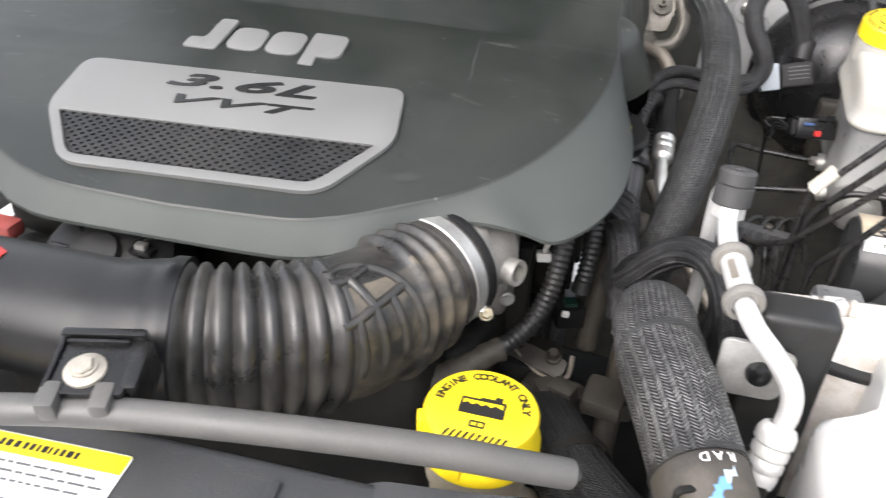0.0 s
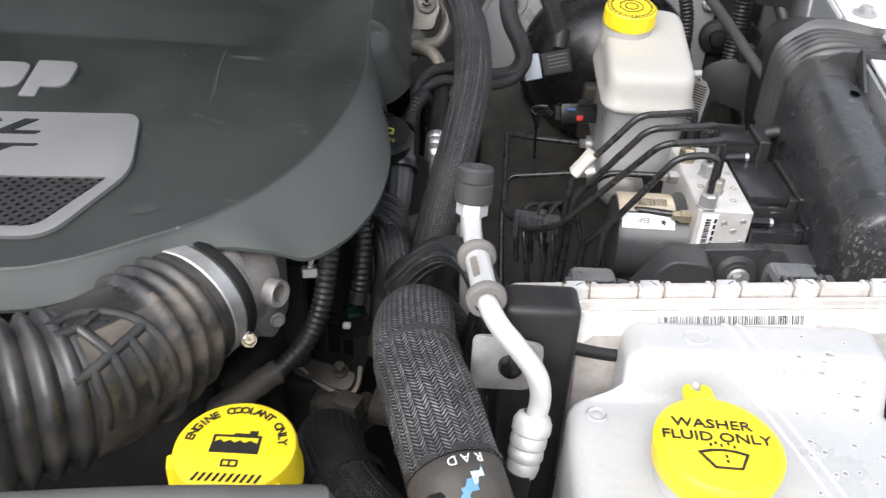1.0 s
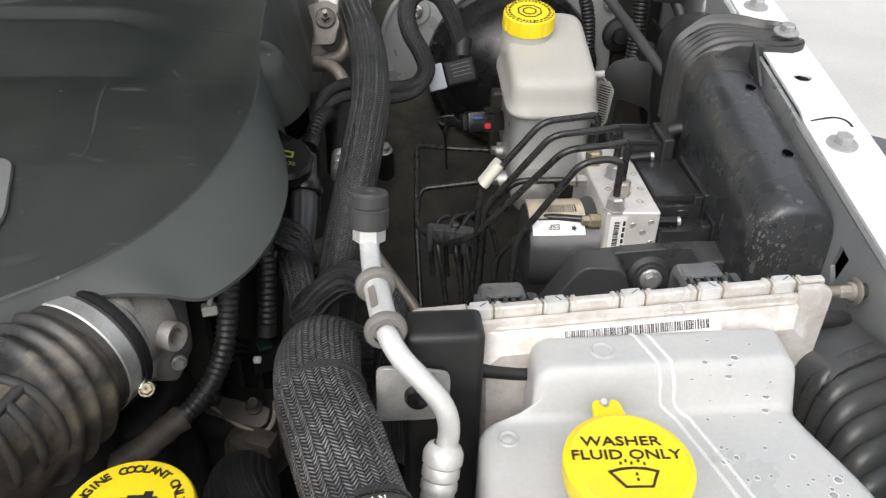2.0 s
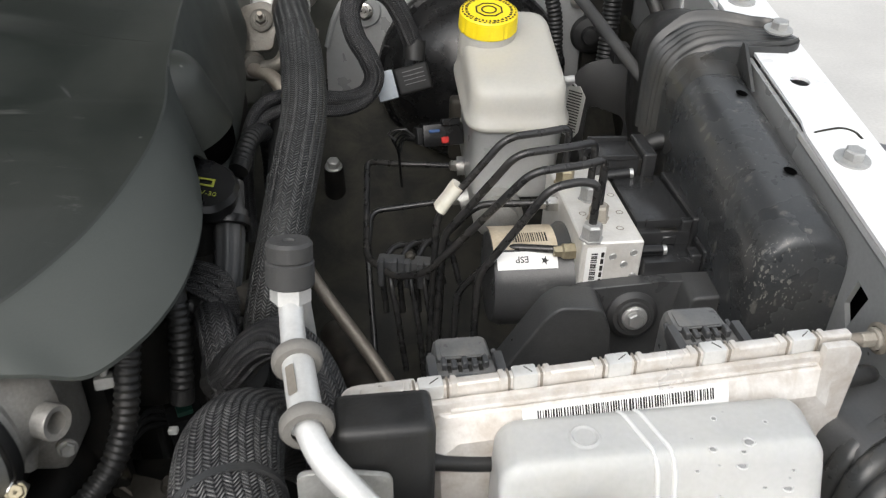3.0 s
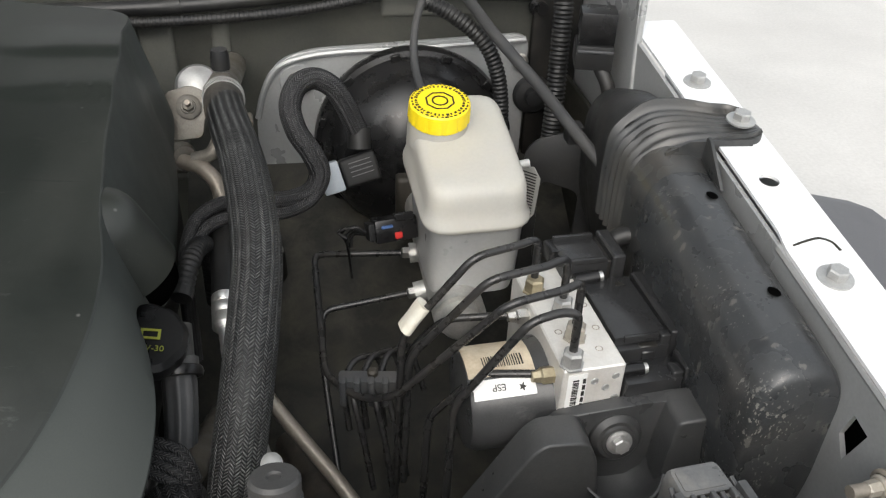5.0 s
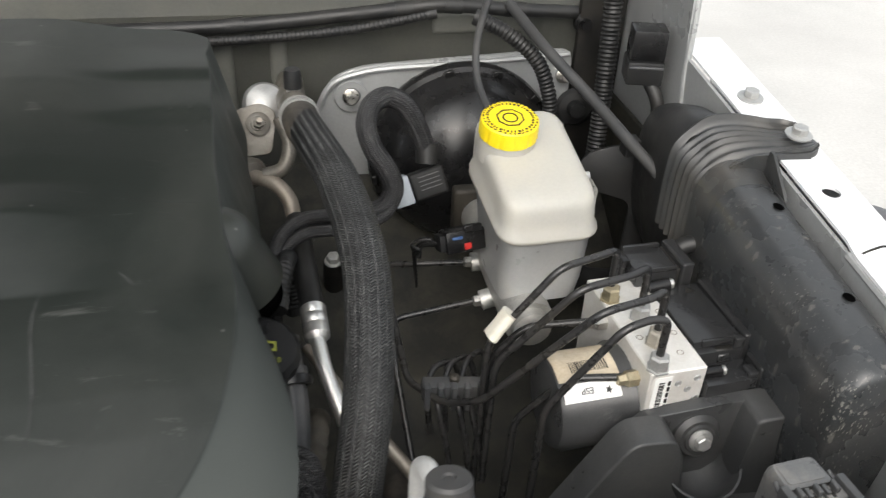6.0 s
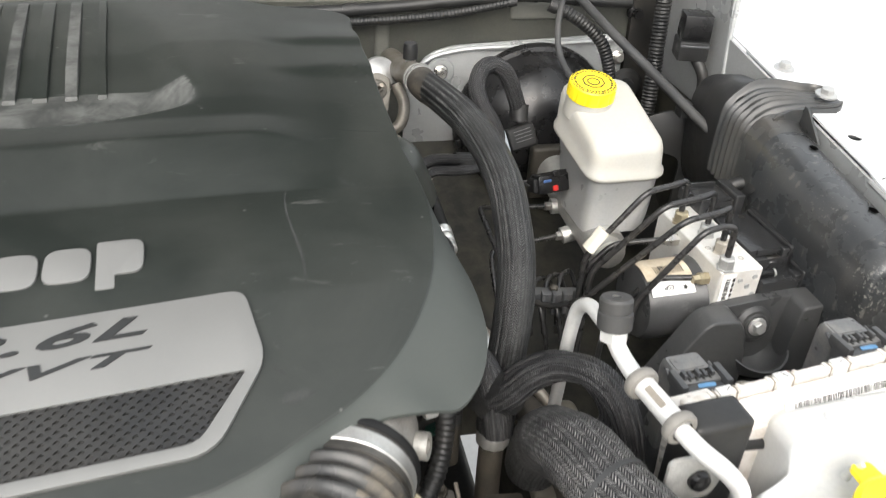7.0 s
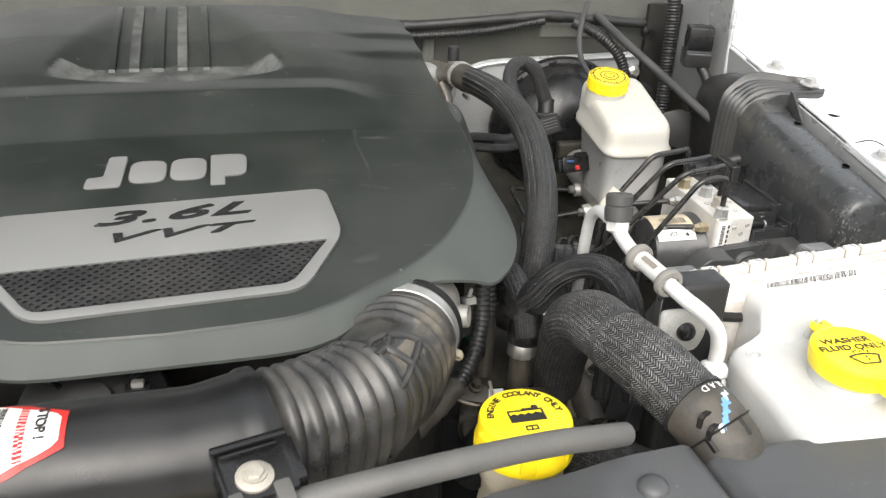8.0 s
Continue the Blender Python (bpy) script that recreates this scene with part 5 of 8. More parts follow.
# ---- air conditioning pipe with its service port ----
acp = thing("air_conditioning_pipe", (0.045, 0.41, 1.05), "bright aluminium air conditioning pipe with a black service cap", "pipe")
part("pipe", tube([(0.030, 0.492, 1.148), (0.0315, 0.478, 1.142), (0.034, 0.462, 1.138), (0.037, 0.448, 1.136), (0.046, 0.405, 1.134), (0.055, 0.388, 1.128), (0.070, 0.376, 1.118), (0.0815, 0.371, 1.104),
                   (0.0855, 0.370, 1.086), (0.083, 0.367, 1.068)], 0.0067, 20, 0.004), M_PIPEALU, acp, "bright bent aluminium pipe")
part("sleeve", tube([(0.0365, 0.452, 1.1365), (0.0465, 0.403, 1.1345)], 0.0083, 24, 0.01), M_PIPEALU, acp)
part("sticker", prism(rounded([(-0.010, -0.0024), (0.010, -0.0024), (0.010, 0.0024), (-0.010, 0.0024)], 0.001), 0.0005, facing((0.0370, 0.4265, 1.1428), (0.2, -0.98, -0.03), (0.85, 0.2, 0.5))), M_STEELTUBE, acp, "small stained label")
for p in ((0.0372, 0.448, 1.136), (0.0462, 0.404, 1.1343)):
    part("rubber_collar", lathe([(0.008, -0.004), (0.0118, -0.004), (0.0132, -0.002), (0.0132, 0.002), (0.0118, 0.004), (0.008, 0.004)], p, (0.2, -0.98, -0.03), 28), M_COLLAR, acp, "pale grey rubber collar")
part("crimp", lathe([(0.0068, 0.006), (0.0105, 0.004), (0.0125, 0.0), (0.0125, -0.006), (0.0105, -0.008), (0.0118, -0.011), (0.0118, -0.015), (0.0102, -0.017), (0.0115, -0.02), (0.0115, -0.024), (0.010, -0.026),
                     (0.0108, -0.03), (0.0095, -0.036), (0, -0.036)], (0.0825, 0.3665, 1.070), (0.12, 0.38, 1), 28), M_PIPEALU, acp, "ribbed crimp fitting")
part("rubber_hose", tube([(0.077, 0.353, 1.04), (0.068, 0.335, 0.98), (0.06, 0.33, 0.9)], 0.0095, 16), M_BLACK, acp)
cap_ax = (0.02, 0.28, 1)
pc = Vector((0.0305, 0.4905, 1.1545))
part("hex_fitting", lathe([(0.0075, -0.012), (0.0112, -0.01), (0.0112, 0.0), (0.0095, 0.002), (0, 0.002)], pc, cap_ax, 6), M_PIPEALU, acp, angle=20)
part("service_cap", lathe([(0.0122, -0.001), (0.013, 0.0), (0.013, 0.0125), (0.0118, 0.0135), (0.0126, 0.0145), (0.0126, 0.0225), (0.0112, 0.0245), (0.004, 0.0245), (0.003, 0.0232), (0, 0.0232)], pc, cap_ax, 48,
                          rf=lambda n, k: 1.0 if n < 1 or n > 3 else 1.0 + 0.02 * (k % 2)), M_CAPGREY, acp, "knurled dark grey plastic cap", 30)
part("return_pipe", tube([(0.030, 0.575, 0.95), (0.0275, 0.562, 1.05), (0.0255, 0.553, 1.105), (0.0255, 0.546, 1.131), (0.027, 0.531, 1.145), (0.029, 0.505, 1.148)], 0.006, 18, 0.004), M_PIPEALU, acp, "bright aluminium return pipe")
brk = thing("pipe_bracket", (0.06, 0.4, 1.05), "silver pipe bracket held by a black bolt", "bracket")
part("plate", prism(rounded([(-0.022, -0.022), (0.018, -0.022), (0.024, -0.008), (0.024, 0.016), (-0.004, 0.022), (-0.022, 0.022)], 0.006), 0.003, facing((0.062, 0.398, 1.09), (1, 0.08, 0), (0, 0, 1)), 0.0006), M_CAST, brk)
part("bolt_head", lathe([(0.0085, 0), (0.0085, 0.003), (0.007, 0.0058), (0.003, 0.007), (0, 0.007)], (0.066, 0.395, 1.09), (0.05, -1, 0.05), 28), M_GLOSS, brk, "black domed bolt head")

# ---- black post and control module behind the washer bottle ----
post = box((0.058, 0.402, 0.72), (0.107, 0.432, 1.131), 0.006, 3, turn_z(5, (0.08, 0.41, 0)))
solo("support_post", post, M_BLACK, (0.08, 0.41, 0.72), "black plastic support post beside the control module", "support post")
MT = Matrix.Translation((0.2, 0.439, 1.1245)) @ Matrix.Rotation(radians(-2.7), 4, "Y") @ Matrix.Translation((-0.2, -0.45, -1.12)) @ turn_z(6.3, (0.063, 0.44, 0))
ecm = thing("engine_control_module", (0.2, 0.46, 0.9), "pale cast metal engine control module with clipped connectors", "control module")
part("housing", box((0.072, 0.452, 0.93), (0.338, 0.470, 1.088), 0.006, 3, MT), M_MODULE, ecm, "pale cast housing")
part("top_flange", box((0.070, 0.4475, 1.108), (0.343, 0.4540, 1.1222), 0.0020, 3, MT), M_MODULE, ecm, "cast top rail")
# the shade under the rail is put into a darker strip
part("rail_shade_strip", box((0.086, 0.4455, 1.1085), (0.336, 0.4480, 1.1125), 0.0004, 1, MT), M_STEELTUBE, ecm, "darker strip for the shade under the rail")
part("rail_ledge", box((0.080, 0.4415, 1.095), (0.340, 0.4462, 1.1150), 0.0016, 2, MT), M_MODULE, ecm)
part("front_cover", loft([[MT @ Vector(p) for p in ring] for ring in (
    [(0.096, 0.447, 0.95), (0.336, 0.447, 0.95), (0.336, 0.447, 1.100), (0.328, 0.447, 1.109), (0.108, 0.447, 1.109), (0.096, 0.447, 1.100)],
    [(0.098, 0.440, 0.95), (0.335, 0.440, 0.95), (0.335, 0.440, 1.100), (0.326, 0.440, 1.1085), (0.110, 0.440, 1.1085), (0.098, 0.440, 1.100)],
    [(0.102, 0.4385, 0.952), (0.331, 0.4385, 0.952), (0.331, 0.4385, 1.098), (0.322, 0.4385, 1.1075), (0.114, 0.4385, 1.1075), (0.102, 0.4385, 1.098)],
    [(0.108, 0.4315, 0.956), (0.326, 0.4315, 0.956), (0.326, 0.4315, 1.086), (0.318, 0.4318, 1.0945), (0.118, 0.4318, 1.0945), (0.108, 0.4315, 1.086)])]), M_MODULE, ecm, "raised front cover with chamfered edges", 20)
part("cover_ridge", tube([MT @ Vector((0.116, 0.4412, 1.1098)), MT @ Vector((0.20, 0.4412, 1.1100)), MT @ Vector((0.32, 0.4412, 1.1098))], 0.0013, 8, 0.02), M_MODULE, ecm)
for n_, f_ in enumerate((0.165, 0.342, 0.524, 0.712, 0.893)):
    x = 0.060 + 0.284 * f_
    part("clip_band", box((x - 0.0066, 0.4462, 1.1085), (x + 0.0066, 0.4552, 1.1236), 0.0013, 2, MT), M_PIPEALU, ecm, "bent bright metal clip over the rail")
    for e in (-0.0088, 0.0088):
        part("clip_gap", box((x + e - 0.0007, 0.4468, 1.1092), (x + e + 0.0007, 0.4547, 1.1226), 0.0003, 1, MT), M_STEELTUBE, ecm, "narrow darker bar in the slot beside the clip")
        part("clip_nub", box((x + e * 1.4 - 0.0017, 0.4470, 1.113), (x + e * 1.4 + 0.0017, 0.4545, 1.1231), 0.001, 2, MT), M_MODULE, ecm)
    part("clip_slit", box((-0.0030, -0.00025, 0.0), (0.0030, 0.00025, 0.0003), 0, 1, MT @ Matrix.Translation((x + 0.002, 0.4508, 1.1236)) @ Matrix.Rotation(radians(-55 if n_ % 2 else 35), 4, "Z")), M_GRIME, ecm)
part("end_plate", prism(rounded([(0.322, 1.03), (0.340, 1.03), (0.345, 1.1225), (0.322, 1.1225)], [0, 0.004, 0.012, 0], 4), 0.005, facing(MT @ Vector((0, 0.449, 0)), MT.to_3x3() @ Vector((1, 0, 0)), (0, 0, 1)), 0.001), M_MODULE, ecm)
BM_ = facing(MT @ Vector((0.157, 0.4347, 1.1028)), MT.to_3x3() @ Vector((1, 0, 0)), (0, 0.515, 1))
part("barcode_paper", prism([(-0.004, -0.006), (0.110, -0.006), (0.110, 0.0065), (-0.004, 0.0065)], 0.0006, BM_), M_LABEL, ecm, "white barcode label")
tagged(part("barcode", bars(0.004, 0.102, -0.002, 0.0044, BM_ @ Matrix.Translation((0, 0, 0.0006)), 0.0003, 58, 9), M_INK, ecm), kind="stuff")
for x, y, z in ((0.1295, 0.529, 1.051), (0.2815, 0.533, 1.070)):
    plug = thing("module_connector", (x, y, 0.97), "smoky grey locking connector plugged into the control module", "connector", "module connectors")
    cm = Matrix.Translation((x, y, z)) @ Matrix.Rotation(radians(5), 4, "Z")
    dm = cm @ Matrix.Translation((0, 0.004, 0.0085))
    part("shell", loft([[cm @ Vector((*p, h)) for p in rounded([(-w, -0.008), (w, -0.008), (w * 0.94, d), (-w * 0.94, d)], 0.004, 3)]
                        for w, d, h in ((0.0195, 0.017, -0.07), (0.0195, 0.017, 0.010), (0.0188, 0.016, 0.0175), (0.0170, 0.0142, 0.0205))]), M_CONNPALE, plug, "smoky grey shell", 30)
    part("top_panel", prism(rounded([(-0.0145, -0.0055), (0.0145, -0.0055), (0.0138, 0.0115), (-0.0138, 0.0115)], 0.003), 0.0009, cm @ Matrix.Translation((0, 0.001, 0.0203)), 0.0004), M_CONNPALE, plug)
    part("lever", tube([cm @ Vector(p) for p in ((-0.0215, -0.020, 0.004), (-0.0215, -0.006, 0.0155), (-0.0205, 0.002, 0.0185))], 0.0018, 8, 0.003), M_CONN, plug, "locking lever arm")
    part("lever", tube([cm @ Vector(p) for p in ((0.0215, -0.020, 0.004), (0.0215, -0.006, 0.0155), (0.0205, 0.002, 0.0185))], 0.0018, 8, 0.003), M_CONN, plug, "locking lever arm")
    part("base_frame", box((-0.0245, -0.034, -0.004), (0.0245, -0.0155, 0.0095), 0.002, 2, dm), M_CONN, plug)
    part("front_shelf", box((-0.0185, -0.026, 0.0085), (0.0185, -0.0135, 0.0125), 0.0012, 2, dm), M_CONNPALE, plug)
    for e in (-0.0215, 0.0215):
        part("side_arm", box((e - 0.003, -0.034, 0.006), (e + 0.003, -0.010, 0.0165), 0.0012, 2, dm), M_CONN, plug)
    part("latch_slot", box((-0.0115, -0.0146, 0.0122), (0.0115, -0.0138, 0.0155), 0.0003, 1, dm), M_INK, plug, "dark latch slot")
    for k in range(5):
        part("latch_tooth", box((-0.0155 + 0.0066 * k, -0.0215, 0.0115), (-0.0120 + 0.0066 * k, -0.0135, 0.0172 - 0.002 * (k % 2)), 0.0006, 1, dm), M_CONN, plug)
    for k in range(4):
        part("latch_gap", box((-0.0118 + 0.0066 * k, -0.0240, 0.0121), (-0.0092 + 0.0066 * k, -0.0175, 0.0129), 0.0003, 1, dm), M_INK, plug)
    part("lock_tab", prism(rounded([(-0.008, -0.0025), (0.009, -0.0035), (0.010, 0.0005), (-0.006, 0.0028)], 0.002), 0.0008, dm @ Matrix.Translation((0.002, -0.0275, 0.0096))), M_BLUE, plug, "blue paint mark")
solo("protective_cap", lathe([(0.0065, 0.0), (0.0068, 0.004), (0.0062, 0.0075), (0.004, 0.0092), (0, 0.0095)], (0.247, 0.545, 1.024), (-0.1, -0.4, 1), 24), M_RED, (0.247, 0.545, 1.022), "small red plastic cap behind the control module", "cap")
lever_red = thing("red_lock_lever", (0.214, 0.515, 1.02), "red plastic lock lever lying behind the control module rail", "lever")
part("blade", prism(rounded([(-0.020, -0.006), (0.006, -0.008), (0.020, -0.003), (0.019, 0.006), (0.004, 0.004), (-0.018, 0.007)], 0.003, 4), 0.007, facing((0.218, 0.513, 1.046), (1, 0.1, 0.12), (0, 0.75, 0.65)), 0.0018), M_RED, lever_red)
part("pivot", lathe([(0.0052, 0), (0.0052, 0.008), (0.004, 0.0095), (0, 0.0095)], (0.205, 0.513, 1.046), (0, -0.65, 0.75), 20), M_RED, lever_red)
part("stem", tube([(0.214, 0.515, 1.02), (0.214, 0.514, 1.048)], 0.004, 12), M_RED, lever_red)
wax = thing("dusty_plug", (0.184, 0.518, 1.034), "dusty tan plug with a dark hole behind the module", "plug")
part("body", lathe([(0.0, -0.004), (0.010, -0.004), (0.0115, 0.002), (0.0095, 0.008), (0.0055, 0.0105), (0.004, 0.0088), (0, 0.0085)], (0.184, 0.518, 1.040), (0.1, -0.5, 1), 24,
                   rf=lambda n, k: 1.0 + 0.05 * math.sin(k * 1.7)), M_FRAME, wax)
part("opening", lathe([(0.0046, 0), (0.0040, 0.0008), (0, 0.0008)], (0.1849, 0.5134, 1.0489), (0.1, -0.5, 1), 16), M_HOLE, wax, "dark opening")
part("rear_carrier", box((0.14, 0.480, 0.99), (0.25, 0.530, 1.034), 0.006, 2, turn_z(5, (0.2, 0.51, 0))), M_DIRTY, ecm, "dusty dark carrier")
part("corner_boss", lathe([(0.0105, -0.09), (0.0105, -0.002), (0.0095, 0.0), (0, 0.0)], MT @ Vector((0.0765, 0.440, 1.122)), seg=28), M_MODULE, ecm, "round corner boss")
part("corner_flange", prism(rounded([(0.058, 0.432), (0.084, 0.428), (0.10, 0.447), (0.10, 0.462), (0.06, 0.462)], [0.012, 0.01, 0.006, 0.002, 0.01], 5), 0.007, MT @ Matrix.Translation((0, 0, 1.1105)), 0.002), M_MODULE, ecm)
mn = thing("module_nut", (0.39, 0.517, 1.075), "zinc plated nut and washer on a stud by the inner wing", "nut")
part("washer", lathe([(0.0105, 0.0), (0.0105, 0.002), (0.008, 0.003), (0.008, 0.0), (0, 0)], (0.3965, 0.519, 1.0865), (-1, -0.1, 0.05), 28), M_STEELTUBE, mn, "stained washer")
hex_bolt("nut", (0.3935, 0.5187, 1.0865), (-1, -0.15, 0.05), 0.0052, M_PALEZINC, 0.012, 1.45, mn)
part("spacer", tube([(0.404, 0.520, 1.0865), (0.395, 0.519, 1.0865)], 0.0060, 14), M_GRIME, mn, "stained brass spacer")
part("stud", tube([(0.384, 0.5175, 1.087), (0.370, 0.5160, 1.0878)], 0.0044, 14), M_STEELTUBE, mn, "stained brown stud")
solo("vapour_hose", tube([(0.322, 0.470, 1.074), (0.338, 0.476, 1.084), (0.358, 0.482, 1.087), (0.376, 0.490, 1.082), (0.384, 0.505, 1.06)], 0.0062, 14), M_BLACK, (0.35, 0.48, 1.06), "thin black rubber hose beside the module", "hose")
solo("cable_behind_post", tube([(0.105, 0.425, 1.085), (0.13, 0.428, 1.08), (0.15, 0.43, 1.078)], 0.005, 12), M_BLACK, (0.12, 0.43, 1.07), "short black cable beside the post", "cable")

# ---- washer bottle ----
WB_TILT = 0.038


def bottle_left(y):
    """Left edge of the bottle: drawn in at the rear, wide at the front shelf."""
    return 0.105 + 0.033 * smooth(0.384, 0.394, y) + 0.002 * smooth(0.36, 0.30, y)


def bottle_right(y):
    return 0.336 - 0.031 * smooth(0.30, 0.415, y)


def bottle_z(x, y):
    """Top of the bottle: a rear shoulder, a soft step down to the shelf, rounded rims."""
    left, right, front_, back_ = bottle_left(y), bottle_right(y), 0.262 + 0.05 * (x - 0.2), 0.4405 + 0.055 * (x - 0.2)
    r = 0.013
    z = 1.077 + 0.0315 * smooth(0.389 + 0.055 * (x - 0.2), 0.404 + 0.055 * (x - 0.2), y) + WB_TILT * (x - 0.142) - 0.004 * smooth(0.36, 0.27, y)
    dx, dy = min(x - left, right - x), min(y - front_, back_ - y)
    d = r - math.hypot(max(0.0, r - dx), max(0.0, r - dy))
    if d < 0:
        return z - r + d * 30
    return z - r + math.sqrt(max(0.0, r * r - (r - d) ** 2)) if d < r else z


def bottle_mesh():
    b = bmesh.new()
    ease = [0.5 - 0.5 * math.cos(math.pi * k / 40) for k in range(41)]
    us = sorted({round(0.35 * e + 0.65 * k / 40, 4) for k, e in enumerate(ease)} | {0.004, 0.012, 0.024, 0.038, 0.055, 0.945, 0.962, 0.976, 0.988, 0.996} | {round(0.46 + 0.01 * k, 4) for k in range(30)})
    vs = sorted({round(k / 56, 4) for k in range(57)} | {0.004, 0.012, 0.024, 0.038, 0.055, 0.945, 0.962, 0.976, 0.988, 0.996})
    grid = []
    for v in vs:
        row = []
        for u in us:
            x0 = 0.2
            for _ in range(2):
                f_, k_ = 0.262 + 0.05 * (x0 - 0.2), 0.4405 + 0.055 * (x0 - 0.2)
                y = f_ + (k_ - f_) * v
                x0 = bottle_left(y) + (bottle_right(y) - bottle_left(y)) * u
            row.append(b.verts.new((x0, y, max(0.86, bottle_z(x0, y)))))
        grid.append(row)
    for p, q in zip(grid, grid[1:]):
        for k in range(len(us) - 1):
            b.faces.new((p[k], p[k + 1], q[k + 1], q[k]))
    rim = grid[0] + [r[-1] for r in grid[1:]] + grid[-1][-2::-1] + [r[0] for r in grid[-2:0:-1]]
    low = [b.verts.new((v.co.x, v.co.y, 0.78)) for v in rim]
    n = len(rim)
    for k in range(n):
        j = (k + 1) % n
        b.faces.new((rim[k], low[k], low[j], rim[j]))
    b.faces.new(low)
    return b


wb = thing("washer_bottle", (0.21, 0.33, 0.75), "milky plastic washer fluid bottle with a yellow cap", "washer bottle")
part("tank", bottle_mesh(), M_WHITEBOTTLE, wb, "milky translucent tank with a raised rear shoulder", 60)
part("foot", box((0.13, 0.29, 0.75), (0.30, 0.42, 0.79), 0.01, 2), M_WHITEBOTTLE, wb)
for dx in (-0.0045, 0.0045):
    line_s = [(0.211 + 0.35 * (0.43 - y) + dx + (0.006 if y < 0.39 else 0.0), y) for y in [0.436 - 0.006 * k for k in range(21)]]
    part("seam_ridge", tube([(x, y, bottle_z(x, y) - 0.0004) for x, y in line_s], 0.0015, 8, 0.004), M_SEAM, wb, "thick white moulding seam")
for x, y, r_ in ((0.183, 0.4165, 0.0085), (0.122, 0.372, 0.0070)):
    part("mould_ring", lathe([(r_ * 0.65, 0.0), (r_ * 0.82, 0.0011), (r_, 0.0)], (x, y, bottle_z(x, y) - 0.0001), (-WB_TILT, 0, 1), 24), M_WHITEBOTTLE, wb)
part("mould_spot", lathe([(0, 0.0010), (0.0022, 0.0009), (0.0036, 0.0)], (0.122, 0.372, bottle_z(0.122, 0.372) - 0.0001), (-WB_TILT, 0, 1), 16), M_WHITEBOTTLE, wb)
wc = Vector((0.1835, 0.3285, 1.106))
part("neck", lathe([(0.033, -0.045), (0.031, -0.02), (0.03, -0.01), (0, -0.01)], wc, (0, -0.04, 1), 40), M_WHITEBOTTLE, wb)
wcap = part("cap", lathe([(0, 0), (0.031, 0.0), (0.0325, 0.0006), (0.0338, -0.0005), (0.0362, -0.0015), (0.0365, -0.006), (0.0352, -0.015), (0.0345, -0.017), (0, -0.017)], wc, (0, -0.04, 1), 64), M_YELLOW, wb, "yellow plastic cap with black print")
WM = facing(wc + Vector((0, 0, 0.0002)), (1, 0.03, 0), (-0.03, 1, 0.04))
wl = place(text_mesh("WASHER", 0.0098, 0.0005, bold=0.0001), WM @ Matrix.Translation((-0.002, 0.0108, 0)) @ Matrix.Diagonal((1.15, 0.95, 1, 1)))
wl = place(text_mesh("FLUID ONLY", 0.0098, 0.0005, bold=0.0001), WM @ Matrix.Translation((-0.001, 0.0012, 0)) @ Matrix.Diagonal((1.12, 0.95, 1, 1)), wl)
part("cap_lettering", wl, M_INK, wcap)
scr = prism([(-0.0135, -0.007), (-0.006, -0.018), (0.0095, -0.018), (0.015, -0.007), (0.008, -0.0048), (0.001, -0.0042), (-0.006, -0.0048)], 0.0004, WM,
            holes=([(-0.0112, -0.0078), (-0.005, -0.0168), (0.0085, -0.0168), (0.0128, -0.0078), (0.007, -0.0062), (0.001, -0.0056), (-0.005, -0.0062)],))
for x0, y0 in ((0.0014, -0.0100), (0.0014, -0.0135), (-0.006, -0.0025), (-0.003, -0.001), (0.0, -0.0025), (0.004, -0.0012), (0.007, -0.003)):
    scr = prism([(x0, y0), (x0 + 0.0013, y0), (x0 + 0.0013, y0 + 0.0018), (x0, y0 + 0.0018)], 0.0004, WM, 0, bm=scr)
part("screen_symbol", scr, M_INK, wcap)
part("tether", prism(rounded([(-0.008, 0.0), (0.012, 0.0), (0.009, 0.017), (0.004, 0.019), (0.002, 0.012), (-0.001, 0.012), (-0.003, 0.019), (-0.008, 0.016)], 0.003), 0.004, WM @ Matrix.Translation((-0.004, 0.032, -0.008)), 0.001), M_YELLOW, wcap, "yellow hinge tether")
part("tongue", prism(rounded([(-0.014, -0.012), (0.014, -0.014), (0.016, 0.006), (-0.016, 0.006)], 0.004), 0.005, WM @ Matrix.Translation((0.012, -0.039, -0.013)), 0.0015), M_YELLOW, wcap, "yellow lifting tongue")
part("tether_stalk", tube([(0.1775, 0.383, 1.085), (0.1765, 0.378, 1.1), (0.177, 0.373, 1.108)], 0.003, 10, rf=lambda s, L, a: 1.2 - 0.6 * s / L), M_WHITEBOTTLE, wb)
# dried water marks: a dull centre in a bright rim
rng = random.Random(5)
for k in range(76):
    x, y = rng.uniform(0.236, 0.316), rng.uniform(0.290, 0.430)
    if bottle_right(y) - x < 0.014:
        continue
    r_ = rng.choice((0.0008, 0.001, 0.0012, 0.0015, 0.0018, 0.0026))
    spot = part("water_spot", lathe([(r_ * 0.9, 0.0), (r_ * 0.6, r_ * 0.2), (0, r_ * 0.26)], (x, y, bottle_z(x, y) - 0.0001), (-WB_TILT, 0, 1), 12), M_SPOT if r_ > 0.0011 else M_DROP, wb, "dried water mark")
    if r_ > 0.0011:
        part("rim", lathe([(r_ * 1.25, 0.0), (r_ * 1.05, r_ * 0.28), (r_ * 0.85, 0.0001)], (x, y, bottle_z(x, y) - 0.0001), (-WB_TILT, 0, 1), 12), M_SEAM, spot, "bright rim")
# ribbed air duct end beside the bottle
rd = thing("air_box_duct", (0.37, 0.43, 0.86), "black ribbed air duct beside the washer bottle", "air duct")
